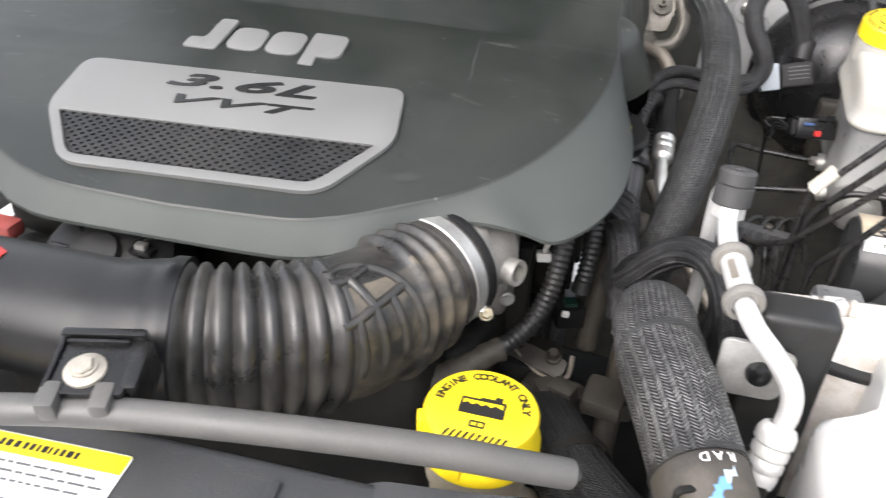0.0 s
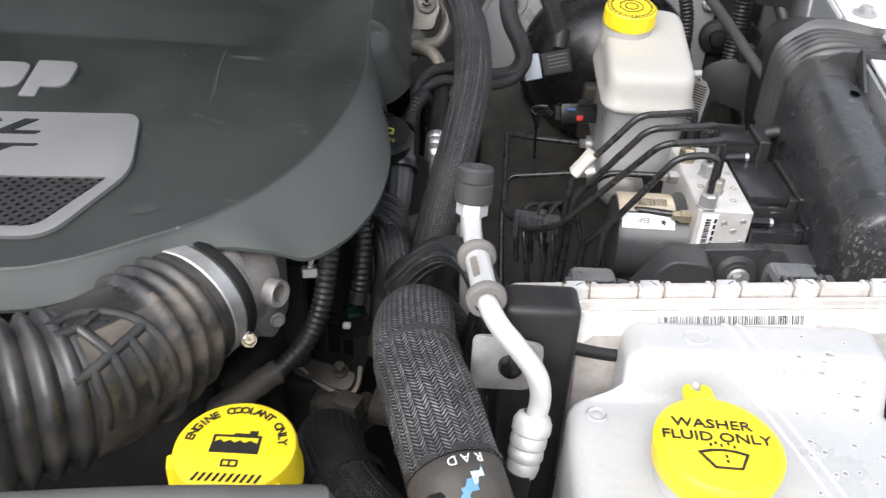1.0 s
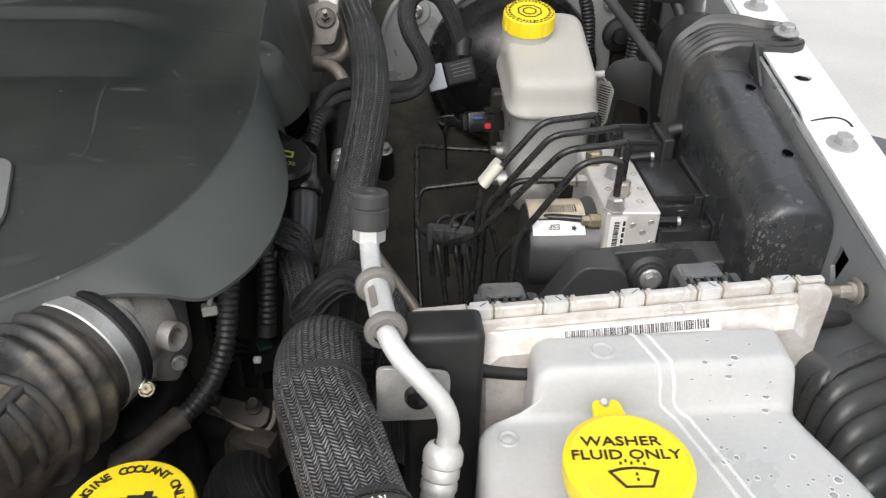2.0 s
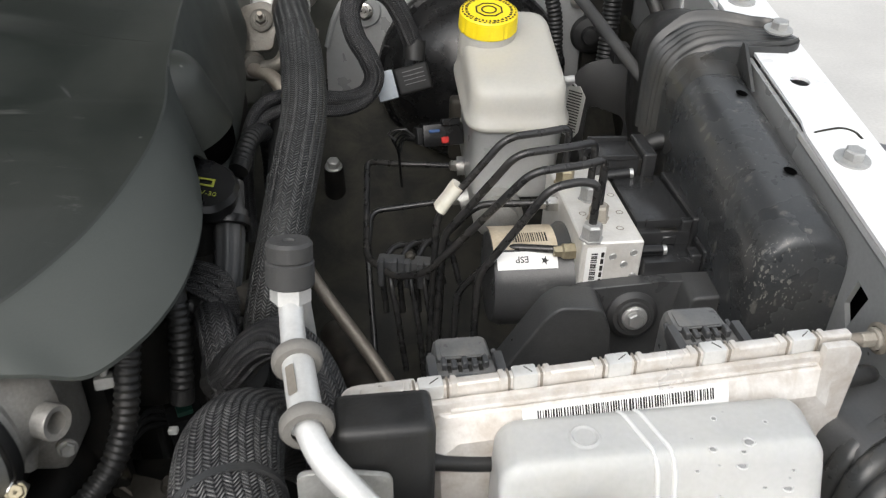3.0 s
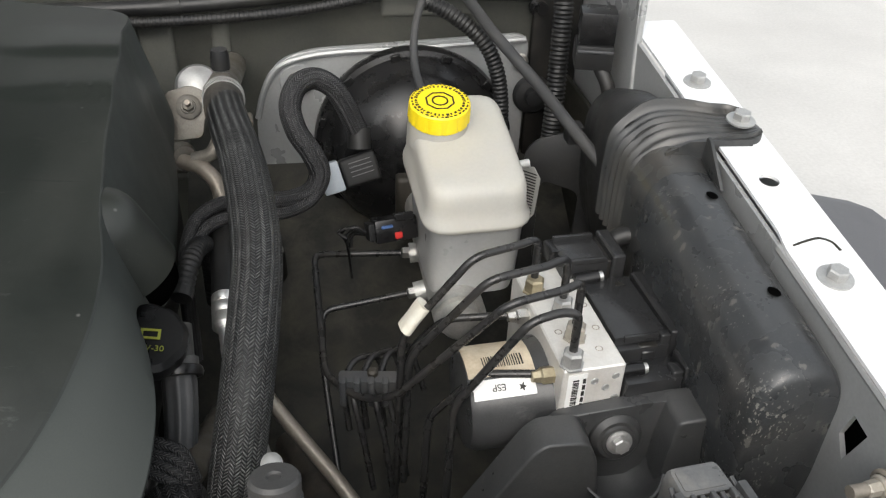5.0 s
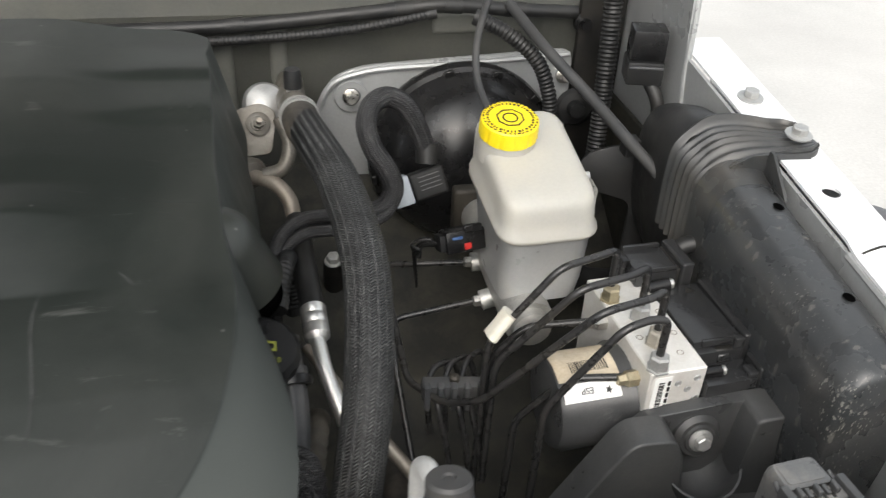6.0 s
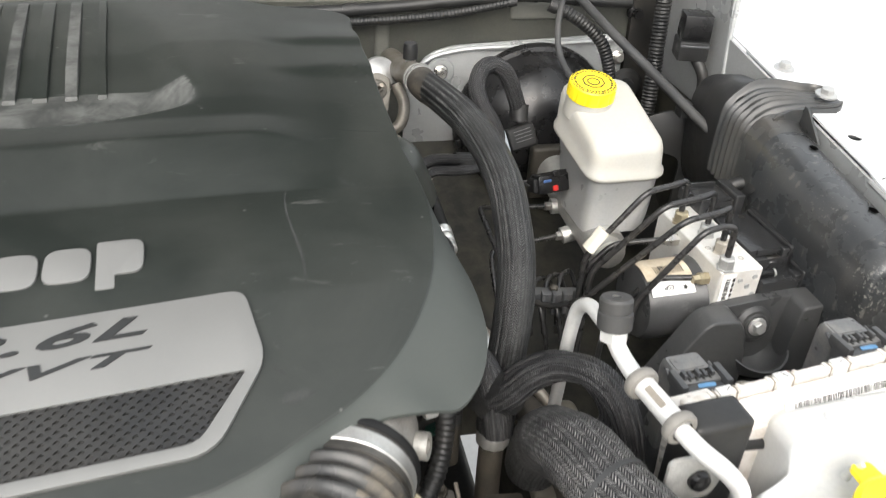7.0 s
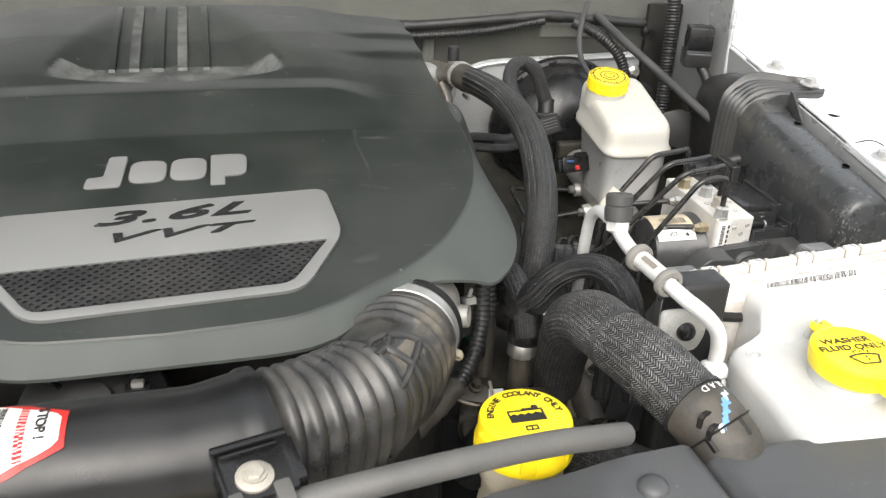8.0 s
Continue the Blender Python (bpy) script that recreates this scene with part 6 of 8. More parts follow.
AR, AF = Vector((0.90, 0.436, 0.0)), Vector((0.436, -0.90, -0.10))


def hood_loop(corner, width, depth, r):
    """An upright rounded frame: its upper left corner, its width along the duct's right, its depth down."""
    return [corner + AR * p + Vector((0, 0, q)) for p, q in rounded([(0, -depth), (0, 0), (width, 0), (width, -depth)], [0.004, r, 0.012, 0.004], 7)]


c0 = Vector((0.335, 0.453, 1.081))
box_rows = [hood_loop(c0 + AF * d + Vector((0.003 * e, 0, -0.003 * e)), 0.066 - 0.003 * e, 0.2, 0.022) for d, e in ((-0.020, 1), (-0.018, 0.3), (-0.015, 0), (0.022, 0))]
part("box_end", loft(box_rows), M_BRACKET, rd, "smooth grey-black box end", 50)
for k in range(7):
    c_k = Vector((0.3365, 0.438, 1.0805)) + AF * (0.0150 * k) + Vector((-0.0045 * k, 0, -0.0012 * k * k))
    w_k = min(0.068, (0.398 - c_k.x) / 0.90)
    rows = [hood_loop(c_k + AF * d + AR * (0.0045 * e) - Vector((0, 0, 0.0045 * e)), w_k - 0.0045 * e, 0.2, 0.034) for d, e in ((-0.0075, 1.3), (-0.0055, 0.45), (-0.002, 0.0), (0.003, 0.0), (0.006, 0.35), (0.0085, 1.3))]
    part("rib", loft(rows), M_DUCTRIB, rd, "", 50)

# ---- brake fluid reservoir, master cylinder and booster ----
def rrect(x0, x1, y0, y1, z, r, tilt=0.0, n=6):
    x0, x1 = 0.204 + (x0 - 0.204) * 1.07, 0.204 + (x1 - 0.204) * 1.07
    return [Vector((x, y, z + tilt * (y - 0.848))) for x, y in rounded([(x0, y0), (x1, y0), (x1, y1), (x0, y1)], r, n)]


res = thing("brake_fluid_reservoir", (0.2, 0.92, 0.98), "milky plastic brake fluid reservoir with a yellow screw cap", "fluid reservoir")
sk = turn_z(3, (0.2, 0.9, 0))
low = loft([rrect(0.165, 0.243, 0.858, 0.95, 0.998, 0.02), rrect(0.163, 0.246, 0.854, 0.96, 1.02, 0.022), rrect(0.161, 0.248, 0.851, 0.975, 1.072, 0.022, 0.1), rrect(0.158, 0.250, 0.848, 0.985, 1.075, 0.024, 0.12)])
for v in low.verts:
    v.co = sk @ v.co
part("lower_tank", low, M_WHITEBOTTLE, res, "milky translucent lower tank", 60)
up = loft([rrect(0.157, 0.251, 0.847, 0.987, 1.0755, 0.026, 0.12), rrect(0.155, 0.253, 0.845, 0.989, 1.0785, 0.027, 0.12), rrect(0.155, 0.253, 0.845, 0.989, 1.082, 0.027, 0.14), rrect(0.158, 0.250, 0.849, 0.986, 1.086, 0.024, 0.17),
           rrect(0.159, 0.249, 0.8505, 0.986, 1.097, 0.022, 0.23), rrect(0.1595, 0.2485, 0.8515, 0.9855, 1.107, 0.022, 0.26), rrect(0.161, 0.247, 0.8535, 0.984, 1.1125, 0.021, 0.27),
           rrect(0.1635, 0.2445, 0.8565, 0.982, 1.1155, 0.02, 0.275), rrect(0.169, 0.239, 0.863, 0.978, 1.1175, 0.018, 0.28), rrect(0.180, 0.228, 0.876, 0.97, 1.1182, 0.016, 0.28)])
for v in up.verts:
    v.co = sk @ v.co
part("upper_tank", up, M_OLDBOTTLE, res, "slightly yellowed upper tank", 60)
bc = Vector((0.180, 0.9365, 1.1685))
part("neck", lathe([(0.0295, -0.045), (0.0285, -0.018), (0, -0.018)], bc, (0, -0.2, 1), 32), M_OLDBOTTLE, res)
bcap = part("cap", lathe([(0, 0), (0.0275, 0.0), (0.029, -0.0015), (0.0295, -0.004), (0.0300, -0.018), (0.0285, -0.0195), (0, -0.0195)], bc, (0, -0.2, 1), 72,
                         rf=lambda n, k: 1.0 if n not in (3, 4) else (1.0 if k % 6 else 0.955)), M_YELLOW, res, "yellow fluted screw cap with black print", 30)
BCM = facing(bc + Vector((0, 0, 0.0002)), (1, 0, 0), (0, 1, 0.2))
for ring_r, width in ((0.0215, 0.0034), (0.0258, 0.002)):
    pr = bmesh.new()
    rng = random.Random(int(ring_r * 1e5))
    w = 0.0
    while w < 6.2:
        dw = rng.uniform(0.05, 0.13)
        pr = prism([((ring_r + q) * math.cos(e), (ring_r + q) * math.sin(e)) for q, e in ((0, w), (width * rng.uniform(0.6, 1), w), (width * rng.uniform(0.6, 1), w + dw), (0, w + dw))], 0.0004, BCM, 0, bm=pr)
        w += dw + rng.uniform(0.05, 0.12)
    part("ring_print", pr, M_INK, bcap)
octo = lambda r: [(r * math.cos(math.pi / 8 + k * math.pi / 4), r * math.sin(math.pi / 8 + k * math.pi / 4)) for k in range(8)]
part("octagon_print", prism(octo(0.0145), 0.0004, BCM, 0, holes=(octo(0.0128),)), M_INK, bcap)
part("circle_print", prism([(0.008 * math.cos(k * 0.2618), 0.008 * math.sin(k * 0.2618)) for k in range(24)], 0.0004, BCM, 0, holes=([(0.0064 * math.cos(k * 0.2618), 0.0064 * math.sin(k * 0.2618)) for k in range(24)],)), M_INK, bcap)
part("side_nipple", tube([(0.248, 0.945, 1.088), (0.262, 0.945, 1.091), (0.276, 0.945, 1.093)], 0.0042, 12), M_WHITEBOTTLE, res)

tag_m = facing((0.283, 0.962, 1.048), (0.55, -0.75, 0.1), (0.12, 0.25, 1)) @ Matrix.Diagonal((0.8, 0.85, 1, 1))
rtag = thing("reservoir_tag", (0.283, 0.962, 1.01), "grubby white barcode tag hanging behind the fluid reservoir", "tag")
part("paper", prism(rounded([(-0.017, -0.030), (0.006, -0.036), (0.016, -0.024), (0.017, 0.022), (0.004, 0.034), (-0.017, 0.030)], 0.002), 0.0012, tag_m), M_GREYLABEL, rtag)
tb_ = bmesh.new()
for k in range(15):
    tb_ = prism([(-0.013, -0.026 + 0.0036 * k), (0.011, -0.026 + 0.0036 * k), (0.011, -0.0243 + 0.0036 * k), (-0.013, -0.0243 + 0.0036 * k)], 0.0003, tag_m @ Matrix.Translation((0, 0, 0.0012)), 0, bm=tb_)
part("bars", tb_, M_INK, rtag)
part("string", tube([(0.283, 0.962, 1.078), (0.272, 0.955, 1.088), (0.26, 0.948, 1.089)], 0.0012, 6), M_WHITEBOTTLE, rtag)

mc = thing("master_cylinder", (0.18, 0.92, 0.93), "cast aluminium brake master cylinder under the reservoir", "master cylinder")
part("barrel", tube([(0.19, 0.84, 0.985), (0.185, 1.06, 0.995)], 0.026, 28, 0.03), M_CAST, mc)
part("end_plug", lathe([(0.02, 0), (0.02, 0.012), (0.012, 0.016), (0, 0.016)], (0.19, 0.84, 0.985), (0, -1, 0), 24), M_CAST, mc)
part("port_boss", tube([(0.18, 0.955, 0.985), (0.155, 0.957, 0.983)], 0.011, 16), M_CAST, mc)
part("port_boss", tube([(0.18, 0.905, 0.975), (0.155, 0.905, 0.968)], 0.011, 16), M_CAST, mc)
part("flange", box((0.15, 1.035, 0.95), (0.225, 1.055, 1.03), 0.006, 3), M_GRIME, mc)
part("pin_lug", box((0.205, 0.856, 1.0), (0.22, 0.876, 1.022), 0.003, 2), M_WHITEBOTTLE, mc)

bo = thing("brake_booster", (0.18, 1.13, 0.88), "black painted round brake booster on the firewall", "brake booster")
BO = Vector((0.185, 1.20, 1.015))
part("shell", lathe([(0, 0.135), (0.045, 0.132), (0.07, 0.122), (0.092, 0.105), (0.107, 0.08), (0.114, 0.058), (0.116, 0.054), (0.122, 0.052), (0.124, 0.046), (0.124, 0.038), (0.121, 0.034), (0.112, 0.032), (0.108, 0.015), (0.095, 0.0), (0, 0)],
                    BO, (0, -1, 0.02), 64), M_GLOSS, bo, "glossy black pressed steel shell")
for k in range(12):
    w = k * math.pi / 6 + 0.2
    part("crimp_tab", box((-0.006, -0.004, -0.002), (0.006, 0.004, 0.002), 0.001, 1, facing(BO + Vector((0.119 * math.cos(w), -0.056, 0.119 * math.sin(w))), (-math.sin(w), 0, math.cos(w)), (math.cos(w), 0, math.sin(w)))), M_GLOSS, bo)
bp_ = thing("booster_plate", (0.18, 1.2, 1.0), "silver pressed mounting plate behind the booster", "mounting plate")
plate = prism(rounded([(-0.01, 0.80), (0.335, 0.80), (0.335, 1.140), (0.06, 1.126), (0.02, 1.112), (-0.008, 1.05)], [0.02, 0.02, 0.02, 0.02, 0.03, 0.03], 5), 0.006, facing((0, 1.2, 0), (1, 0, 0), (0, 0, 1)), 0.0015)
part("plate", plate, M_INNER, bp_)
part("raised_rim", tube([(-0.006, 1.192, 1.04), (0.004, 1.192, 1.075), (0.022, 1.192, 1.105), (0.06, 1.192, 1.119), (0.2, 1.192, 1.1265), (0.33, 1.192, 1.1335)], 0.004, 8, 0.01), M_INNER, bp_)
part("round_pressing", lathe([(0.022, 0), (0.02, 0.004), (0.012, 0.004), (0.01, 0.001), (0, 0.001)], (0.045, 1.193, 1.088), (0, -1, 0), 28), M_INNER, bp_)
hex_bolt("nut", (0.045, 1.19, 1.088), (0, -1, 0.1), 0.007, M_ZINC, 0.014, 1.5, bp_)
hex_bolt("nut", (0.325, 1.19, 1.105), (0, -1, 0.1), 0.007, M_ZINC, 0.012, 1.5, bp_)

# ---- brake control block ----
hcu = thing("brake_control_unit", (0.27, 0.73, 0.94), "brake control unit: machined block, motor and black electronics box", "brake control unit")
block = part("valve_block", box((0.2355, 0.669, 0.965), (0.2865, 0.803, 1.064), 0.0012, 1), M_BLOCK, hcu, "machined aluminium valve block", 30)
part("label_paper", prism([(0, 0), (0.0155, 0), (0.0155, 0.052), (0, 0.052)], 0.0005, facing((0.2395, 0.6686, 1.008), (1, 0, 0), (0, 0, 1))), M_LABEL, block, "white barcode label")
part("label_bars", bars(0.003, 0.048, 0.0035, 0.0085, facing((0.2395, 0.6680, 1.008), (0, 0, 1), (-1, 0, 0)) @ Matrix.Translation((0, -0.0125, 0)), 0.0003, 22, 12), M_INK, block)
for k in range(7):
    part("print_mark", box((0.2515, 0.6673, 1.012 + 0.0065 * k), (0.2538, 0.6679, 1.0165 + 0.0065 * k), 0), M_INK, block)
for x, z in ((0.262, 1.05), (0.272, 1.042), (0.279, 1.053), (0.268, 1.02), (0.281, 1.03)):
    part("face_bore", lathe([(0.0034, 0.0), (0.0026, 0.0006), (0.0022, 0.0002), (0, 0.0002)], (x, 0.669, z), (0, -1, 0), 12), M_STEELDULL, block)
for x, y in ((0.272, 0.69), (0.279, 0.715), (0.247, 0.715), (0.27, 0.762), (0.28, 0.745)):
    part("top_bore", lathe([(0.0036, 0.0), (0.0028, 0.0007), (0.0022, 0.0002), (0, 0.0002)], (x, y, 1.0637), (0, 0, 1), 12), M_STEELTUBE, block)
PORTS = [(0.2445, 0.771), (0.259, 0.740), (0.2575, 0.706), (0.2440, 0.676)]
for i, (x, y) in enumerate(PORTS):
    m_ = (M_OLIVE, M_STEELDULL, M_PALEZINC, M_STEELDULL)[i]
    part("tube_nut", lathe([(0.0100, 0.0), (0.0100, 0.0015), (0.0084, 0.0018), (0.0084, 0.0125), (0.0068, 0.0145), (0.0048, 0.0146), (0, 0.0146)], (x, y, 1.0636), (0, 0, 1), 6), m_, block, "plated tube nut", 20)
part("side_nut", lathe([(0.0072, 0.0), (0.0072, 0.012), (0.0055, 0.0135), (0.0045, 0.02), (0, 0.02)], (0.238, 0.689, 1.044), (-1, 0, 0), 6), M_OLIVE, block, "tarnished yellow tube nut", 20)
part("side_nut", lathe([(0.0072, 0.0), (0.0072, 0.012), (0.0055, 0.0135), (0.0045, 0.02), (0, 0.02)], (0.238, 0.757, 1.050), (-1, 0, 0), 6), M_ZINC, block, "zinc tube nut", 20)
part("side_lug", box((0.228, 0.675, 0.985), (0.24, 0.69, 1.012), 0.003, 2), M_CAST, block)
motor = part("pump_motor", lathe([(0, -0.002), (0.046, -0.002), (0.046, 0.006), (0.043, 0.01), (0.043, 0.062), (0.039, 0.069), (0.02, 0.072), (0, 0.072)], (0.238, 0.716, 1.003), (-1, 0, 0), 48), M_BRACKET, hcu, "black cylindrical pump motor")


def motor_patch(x0, x1, a0, a1, lift):
    b = bmesh.new()
    rows = [[b.verts.new((x, 0.716 + (0.043 + lift) * math.sin(a0 + (a1 - a0) * k / 10), 1.003 + (0.043 + lift) * math.cos(a0 + (a1 - a0) * k / 10))) for k in range(11)] for x in (x0, x1)]
    for k in range(10):
        b.faces.new((rows[0][k], rows[1][k], rows[1][k + 1], rows[0][k + 1]))
    return b


part("motor_label", motor_patch(0.171, 0.222, -0.86, -0.50, 0.0006), M_LABEL, motor, "white printed label")
part("stained_label", motor_patch(0.169, 0.224, -0.45, 0.55, 0.0006), M_LABELOLD, motor, "stained paper label with a barcode")
wv = bmesh.new()
rng = random.Random(8)
x = 0.183
while x < 0.216:
    w = rng.uniform(0.0006, 0.0016)
    wv = merge(wv, motor_patch(x, x + w, -0.28, -0.02, 0.001))
    x += w + rng.uniform(0.0006, 0.0014)
part("label_bars", wv, M_INK, motor)
a_ = -0.68
esp_m = facing((0.192, 0.716 + 0.0440 * math.sin(a_), 1.003 + 0.0440 * math.cos(a_)), (-1, 0, 0), (0, -math.cos(a_), math.sin(a_)))
part("label_lettering", place(text_mesh("ESP", 0.0078, 0.0004), esp_m @ Matrix.Translation((0, -0.003, 0))), M_INK, motor)
part("star_print", prism([((0.0034 if k % 2 else 0.0016) * math.cos(k * math.pi / 5), (0.004 if k % 2 else 0.0016) * math.sin(k * math.pi / 5)) for k in range(10)], 0.0004, esp_m @ Matrix.Translation((-0.019, 0.001, 0))), M_INK, motor)
ecu = part("electronics_box", box((0.2880, 0.690, 0.96), (0.334, 0.776, 1.058), 0.002, 2), M_ECU, hcu, "satin black electronics box")
part("lid", box((0.2885, 0.697, 1.055), (0.3335, 0.776, 1.0655), 0.0018, 2), M_ECU, ecu, "flat black lid")
part("lid_lip", box((0.3360, 0.694, 0.955), (0.3475, 0.779, 1.0675), 0.0028, 3), M_ECU, ecu, "rounded outer lip")
part("lip_bed", box((0.333, 0.697, 0.96), (0.337, 0.776, 1.060), 0.0005, 1), M_INK, ecu)
part("lid_notch", prism([(0, 0), (0.009, 0), (0.004, 0.008)], 0.0006, Matrix.Translation((0.316, 0.763, 1.0653))), M_INK, ecu, "dark corner notch")
part("lid_edge_bar", box((0.296, 0.695, 1.060), (0.326, 0.6985, 1.0668), 0.001, 2), M_ECU, ecu)
part("latch_window", box((0.308, 0.6905, 1.049), (0.324, 0.6965, 1.0588), 0.001, 1), M_INK, ecu)
part("latch_tongue", box((0.310, 0.6885, 1.046), (0.322, 0.6935, 1.0545), 0.001, 1), M_ECU, ecu)
part("corner_knuckle", box((0.326, 0.6915, 1.048), (0.3352, 0.6995, 1.0672), 0.002, 3), M_ECU, ecu)
part("front_step", box((0.288, 0.664, 0.955), (0.336, 0.6915, 1.046), 0.0025, 2), M_ECU, ecu)
part("front_lip", box((0.3375, 0.666, 0.955), (0.349, 0.6915, 1.053), 0.0028, 3), M_ECU, ecu)
part("corner_knuckle", box((0.327, 0.6655, 1.040), (0.3365, 0.679, 1.0505), 0.0022, 3), M_ECU, ecu)
part("front_ledge", box((0.291, 0.6618, 0.986), (0.328, 0.6645, 0.9885), 0.0008, 1), M_CONN, ecu)
part("front_ledge", box((0.291, 0.6618, 1.008), (0.322, 0.6645, 1.0095), 0.0006, 1), M_ECU, ecu)
part("connector_head", box((0.2745, 0.782, 0.97), (0.316, 0.822, 1.0800), 0.0025, 2), M_ECU, ecu, "black connector head")
part("head_bar", box((0.2755, 0.781, 1.0785), (0.3135, 0.7855, 1.0835), 0.0012, 2), M_ECU, ecu)
part("head_bar", box((0.2765, 0.818, 1.0785), (0.3145, 0.8225, 1.0842), 0.0012, 2), M_ECU, ecu)
part("head_lip", box((0.3185, 0.779, 0.97), (0.3315, 0.824, 1.0850), 0.0028, 3), M_ECU, ecu, "rounded outer lip")
part("head_bed", box((0.3155, 0.783, 0.975), (0.319, 0.821, 1.0785), 0.0005, 1), M_INK, ecu)
part("lever", box((0.268, 0.8005, 1.066), (0.2765, 0.8215, 1.0815), 0.002, 2), M_GLOSS, ecu)
part("bridge", box((0.286, 0.774, 0.97), (0.33, 0.784, 1.056), 0.002, 2), M_GLOSS, ecu)
part("locking_pin", tube([(0.284, 0.676, 1.050), (0.305, 0.676, 1.050)], 0.0052, 16), M_GLOSS, ecu)
part("bright_pin", tube([(0.304, 0.676, 1.050), (0.3085, 0.676, 1.050)], 0.0044, 14), M_ALU, ecu, "bright metal pin")
part("locking_pin", tube([(0.284, 0.776, 1.066), (0.305, 0.776, 1.068)], 0.0058, 16), M_GLOSS, ecu)
part("bright_pin", tube([(0.304, 0.776, 1.068), (0.3085, 0.776, 1.0682)], 0.0048, 14), M_ALU, ecu, "bright metal pin")
part("cable", tube([(0.322, 0.816, 1.05), (0.340, 0.818, 1.078), (0.360, 0.812, 1.080), (0.378, 0.802, 1.062)], 0.0088, 16), M_BLACK, hcu)
# the whole unit stands a little askew
hcu.matrix_basis = turn_z(3.6, (0.262, 0.67, 0)) @ Matrix.Translation(ROOT[hcu])

def bent(points, r=0.009, step=5):
    """Straight runs joined by tight bends of radius about r."""
    pts = [Vector(p) for p in points]
    out = [pts[0]]
    for a, p, c in zip(pts, pts[1:], pts[2:]):
        da, dc = a - p, c - p
        k = min(r, da.length * 0.45, dc.length * 0.45)
        s_, e_ = p + da.normalized() * k, p + dc.normalized() * k
        for q in range(step + 1):
            t = q / step
            out.append(s_ * (1 - t) ** 2 + p * 2 * t * (1 - t) + e_ * t * t)
    return out + [pts[-1]]


LINES = [
    [(0.2380, 0.7715, 1.07), (0.2380, 0.7715, 1.117), (0.219, 0.764, 1.1165), (0.180, 0.752, 1.1165), (0.123, 0.756, 1.037), (0.115, 0.745, 0.82)],
    [(0.2545, 0.7410, 1.07), (0.2545, 0.7410, 1.118), (0.235, 0.729, 1.1195), (0.185, 0.718, 1.118), (0.128, 0.745, 1.022), (0.122, 0.735, 0.88)],
    [(0.2550, 0.7065, 1.07), (0.2550, 0.7065, 1.119), (0.239, 0.697, 1.1195), (0.193, 0.687, 1.118), (0.114, 0.729, 0.994), (0.085, 0.755, 0.970), (0.057, 0.79, 0.970), (0.053, 0.955, 0.990), (0.085, 0.964, 0.982), (0.148, 0.958, 0.983)],
    [(0.2435, 0.6755, 1.07), (0.2435, 0.6755, 1.113), (0.230, 0.676, 1.1155), (0.206, 0.671, 1.113), (0.155, 0.684, 1.022), (0.152, 0.684, 0.86)],
    [(0.224, 0.689, 1.044), (0.178, 0.697, 1.042), (0.140, 0.711, 0.985), (0.137, 0.712, 0.88)],
    [(0.224, 0.757, 1.050), (0.160, 0.768, 1.042), (0.130, 0.768, 1.008), (0.127, 0.765, 0.88)],
    [(0.148, 0.905, 0.968), (0.058, 0.900, 0.957), (0.055, 0.86, 0.93), (0.068, 0.73, 0.815), (0.145, 0.69, 0.81), (0.152, 0.684, 0.86)],
]
for pts in LINES:
    solo("brake_line", tube(bent(pts, 0.013, 7), 0.0034, 12, smooth_path=False), M_LINE, pts[-1], "black coated steel brake line with tight bends", "brake line", "brake lines")
solo("line_tag", tube([(0.141, 0.758, 1.068), (0.125, 0.7562, 1.0445)], 0.0072, 20, rf=lambda s, L, a: 1.0 + 0.28 * math.cos(2 * a) + 0.04 * math.sin(300 * s)), M_AGEDPAPER, (0.13, 0.757, 1.05), "aged white paper tag wrapped round a brake line", "tag")
for p, q in (((0.150, 0.958, 0.983), (0.162, 0.957, 0.983)), ((0.150, 0.905, 0.968), (0.162, 0.905, 0.969))):
    d = Vector(q) - Vector(p)
    solo("line_nut", lathe([(0.004, -0.004), (0.0065, -0.002), (0.0065, 0.011), (0, 0.011)], p, d, 6), M_ZINC, p, "zinc plated brake line nut on the master cylinder", "nut", angle=20)
clipb = thing("line_clip", (0.097, 0.773, 0.93), "dusty grey plastic comb clip that gathers the brake lines", "clip")
CLM = turn_z(-8, (0.097, 0.773, 0))
part("bar", box((0.068, 0.764, 0.962), (0.128, 0.780, 0.980), 0.003, 2, CLM), M_CONN, clipb)
for k in range(5):
    part("tooth", box((0.070 + 0.0125 * k, 0.758, 0.955), (0.076 + 0.0125 * k, 0.768, 0.984), 0.002, 2, CLM), M_CONN, clipb)
part("screw", lathe([(0.005, 0), (0.005, 0.004), (0.003, 0.006), (0, 0.006)], (0.099, 0.774, 0.980), seg=12), M_GRIME, clipb)
for x, dy, foot in ((0.081, 0.0, 0.87), (0.100, -0.002, 0.85), (0.112, 0.003, 0.88)):
    pts = [(x - 0.002, 0.772 + dy, 0.972), (x, 0.757 + dy, 0.962), (x + 0.006, 0.748 + dy, 0.93), (x + 0.014, 0.738 + dy, foot)]
    solo("brake_line", tube(bent(pts), 0.0030, 10, smooth_path=False), M_LINE, pts[-1], "black coated steel brake line with tight bends", "brake line", "brake lines")

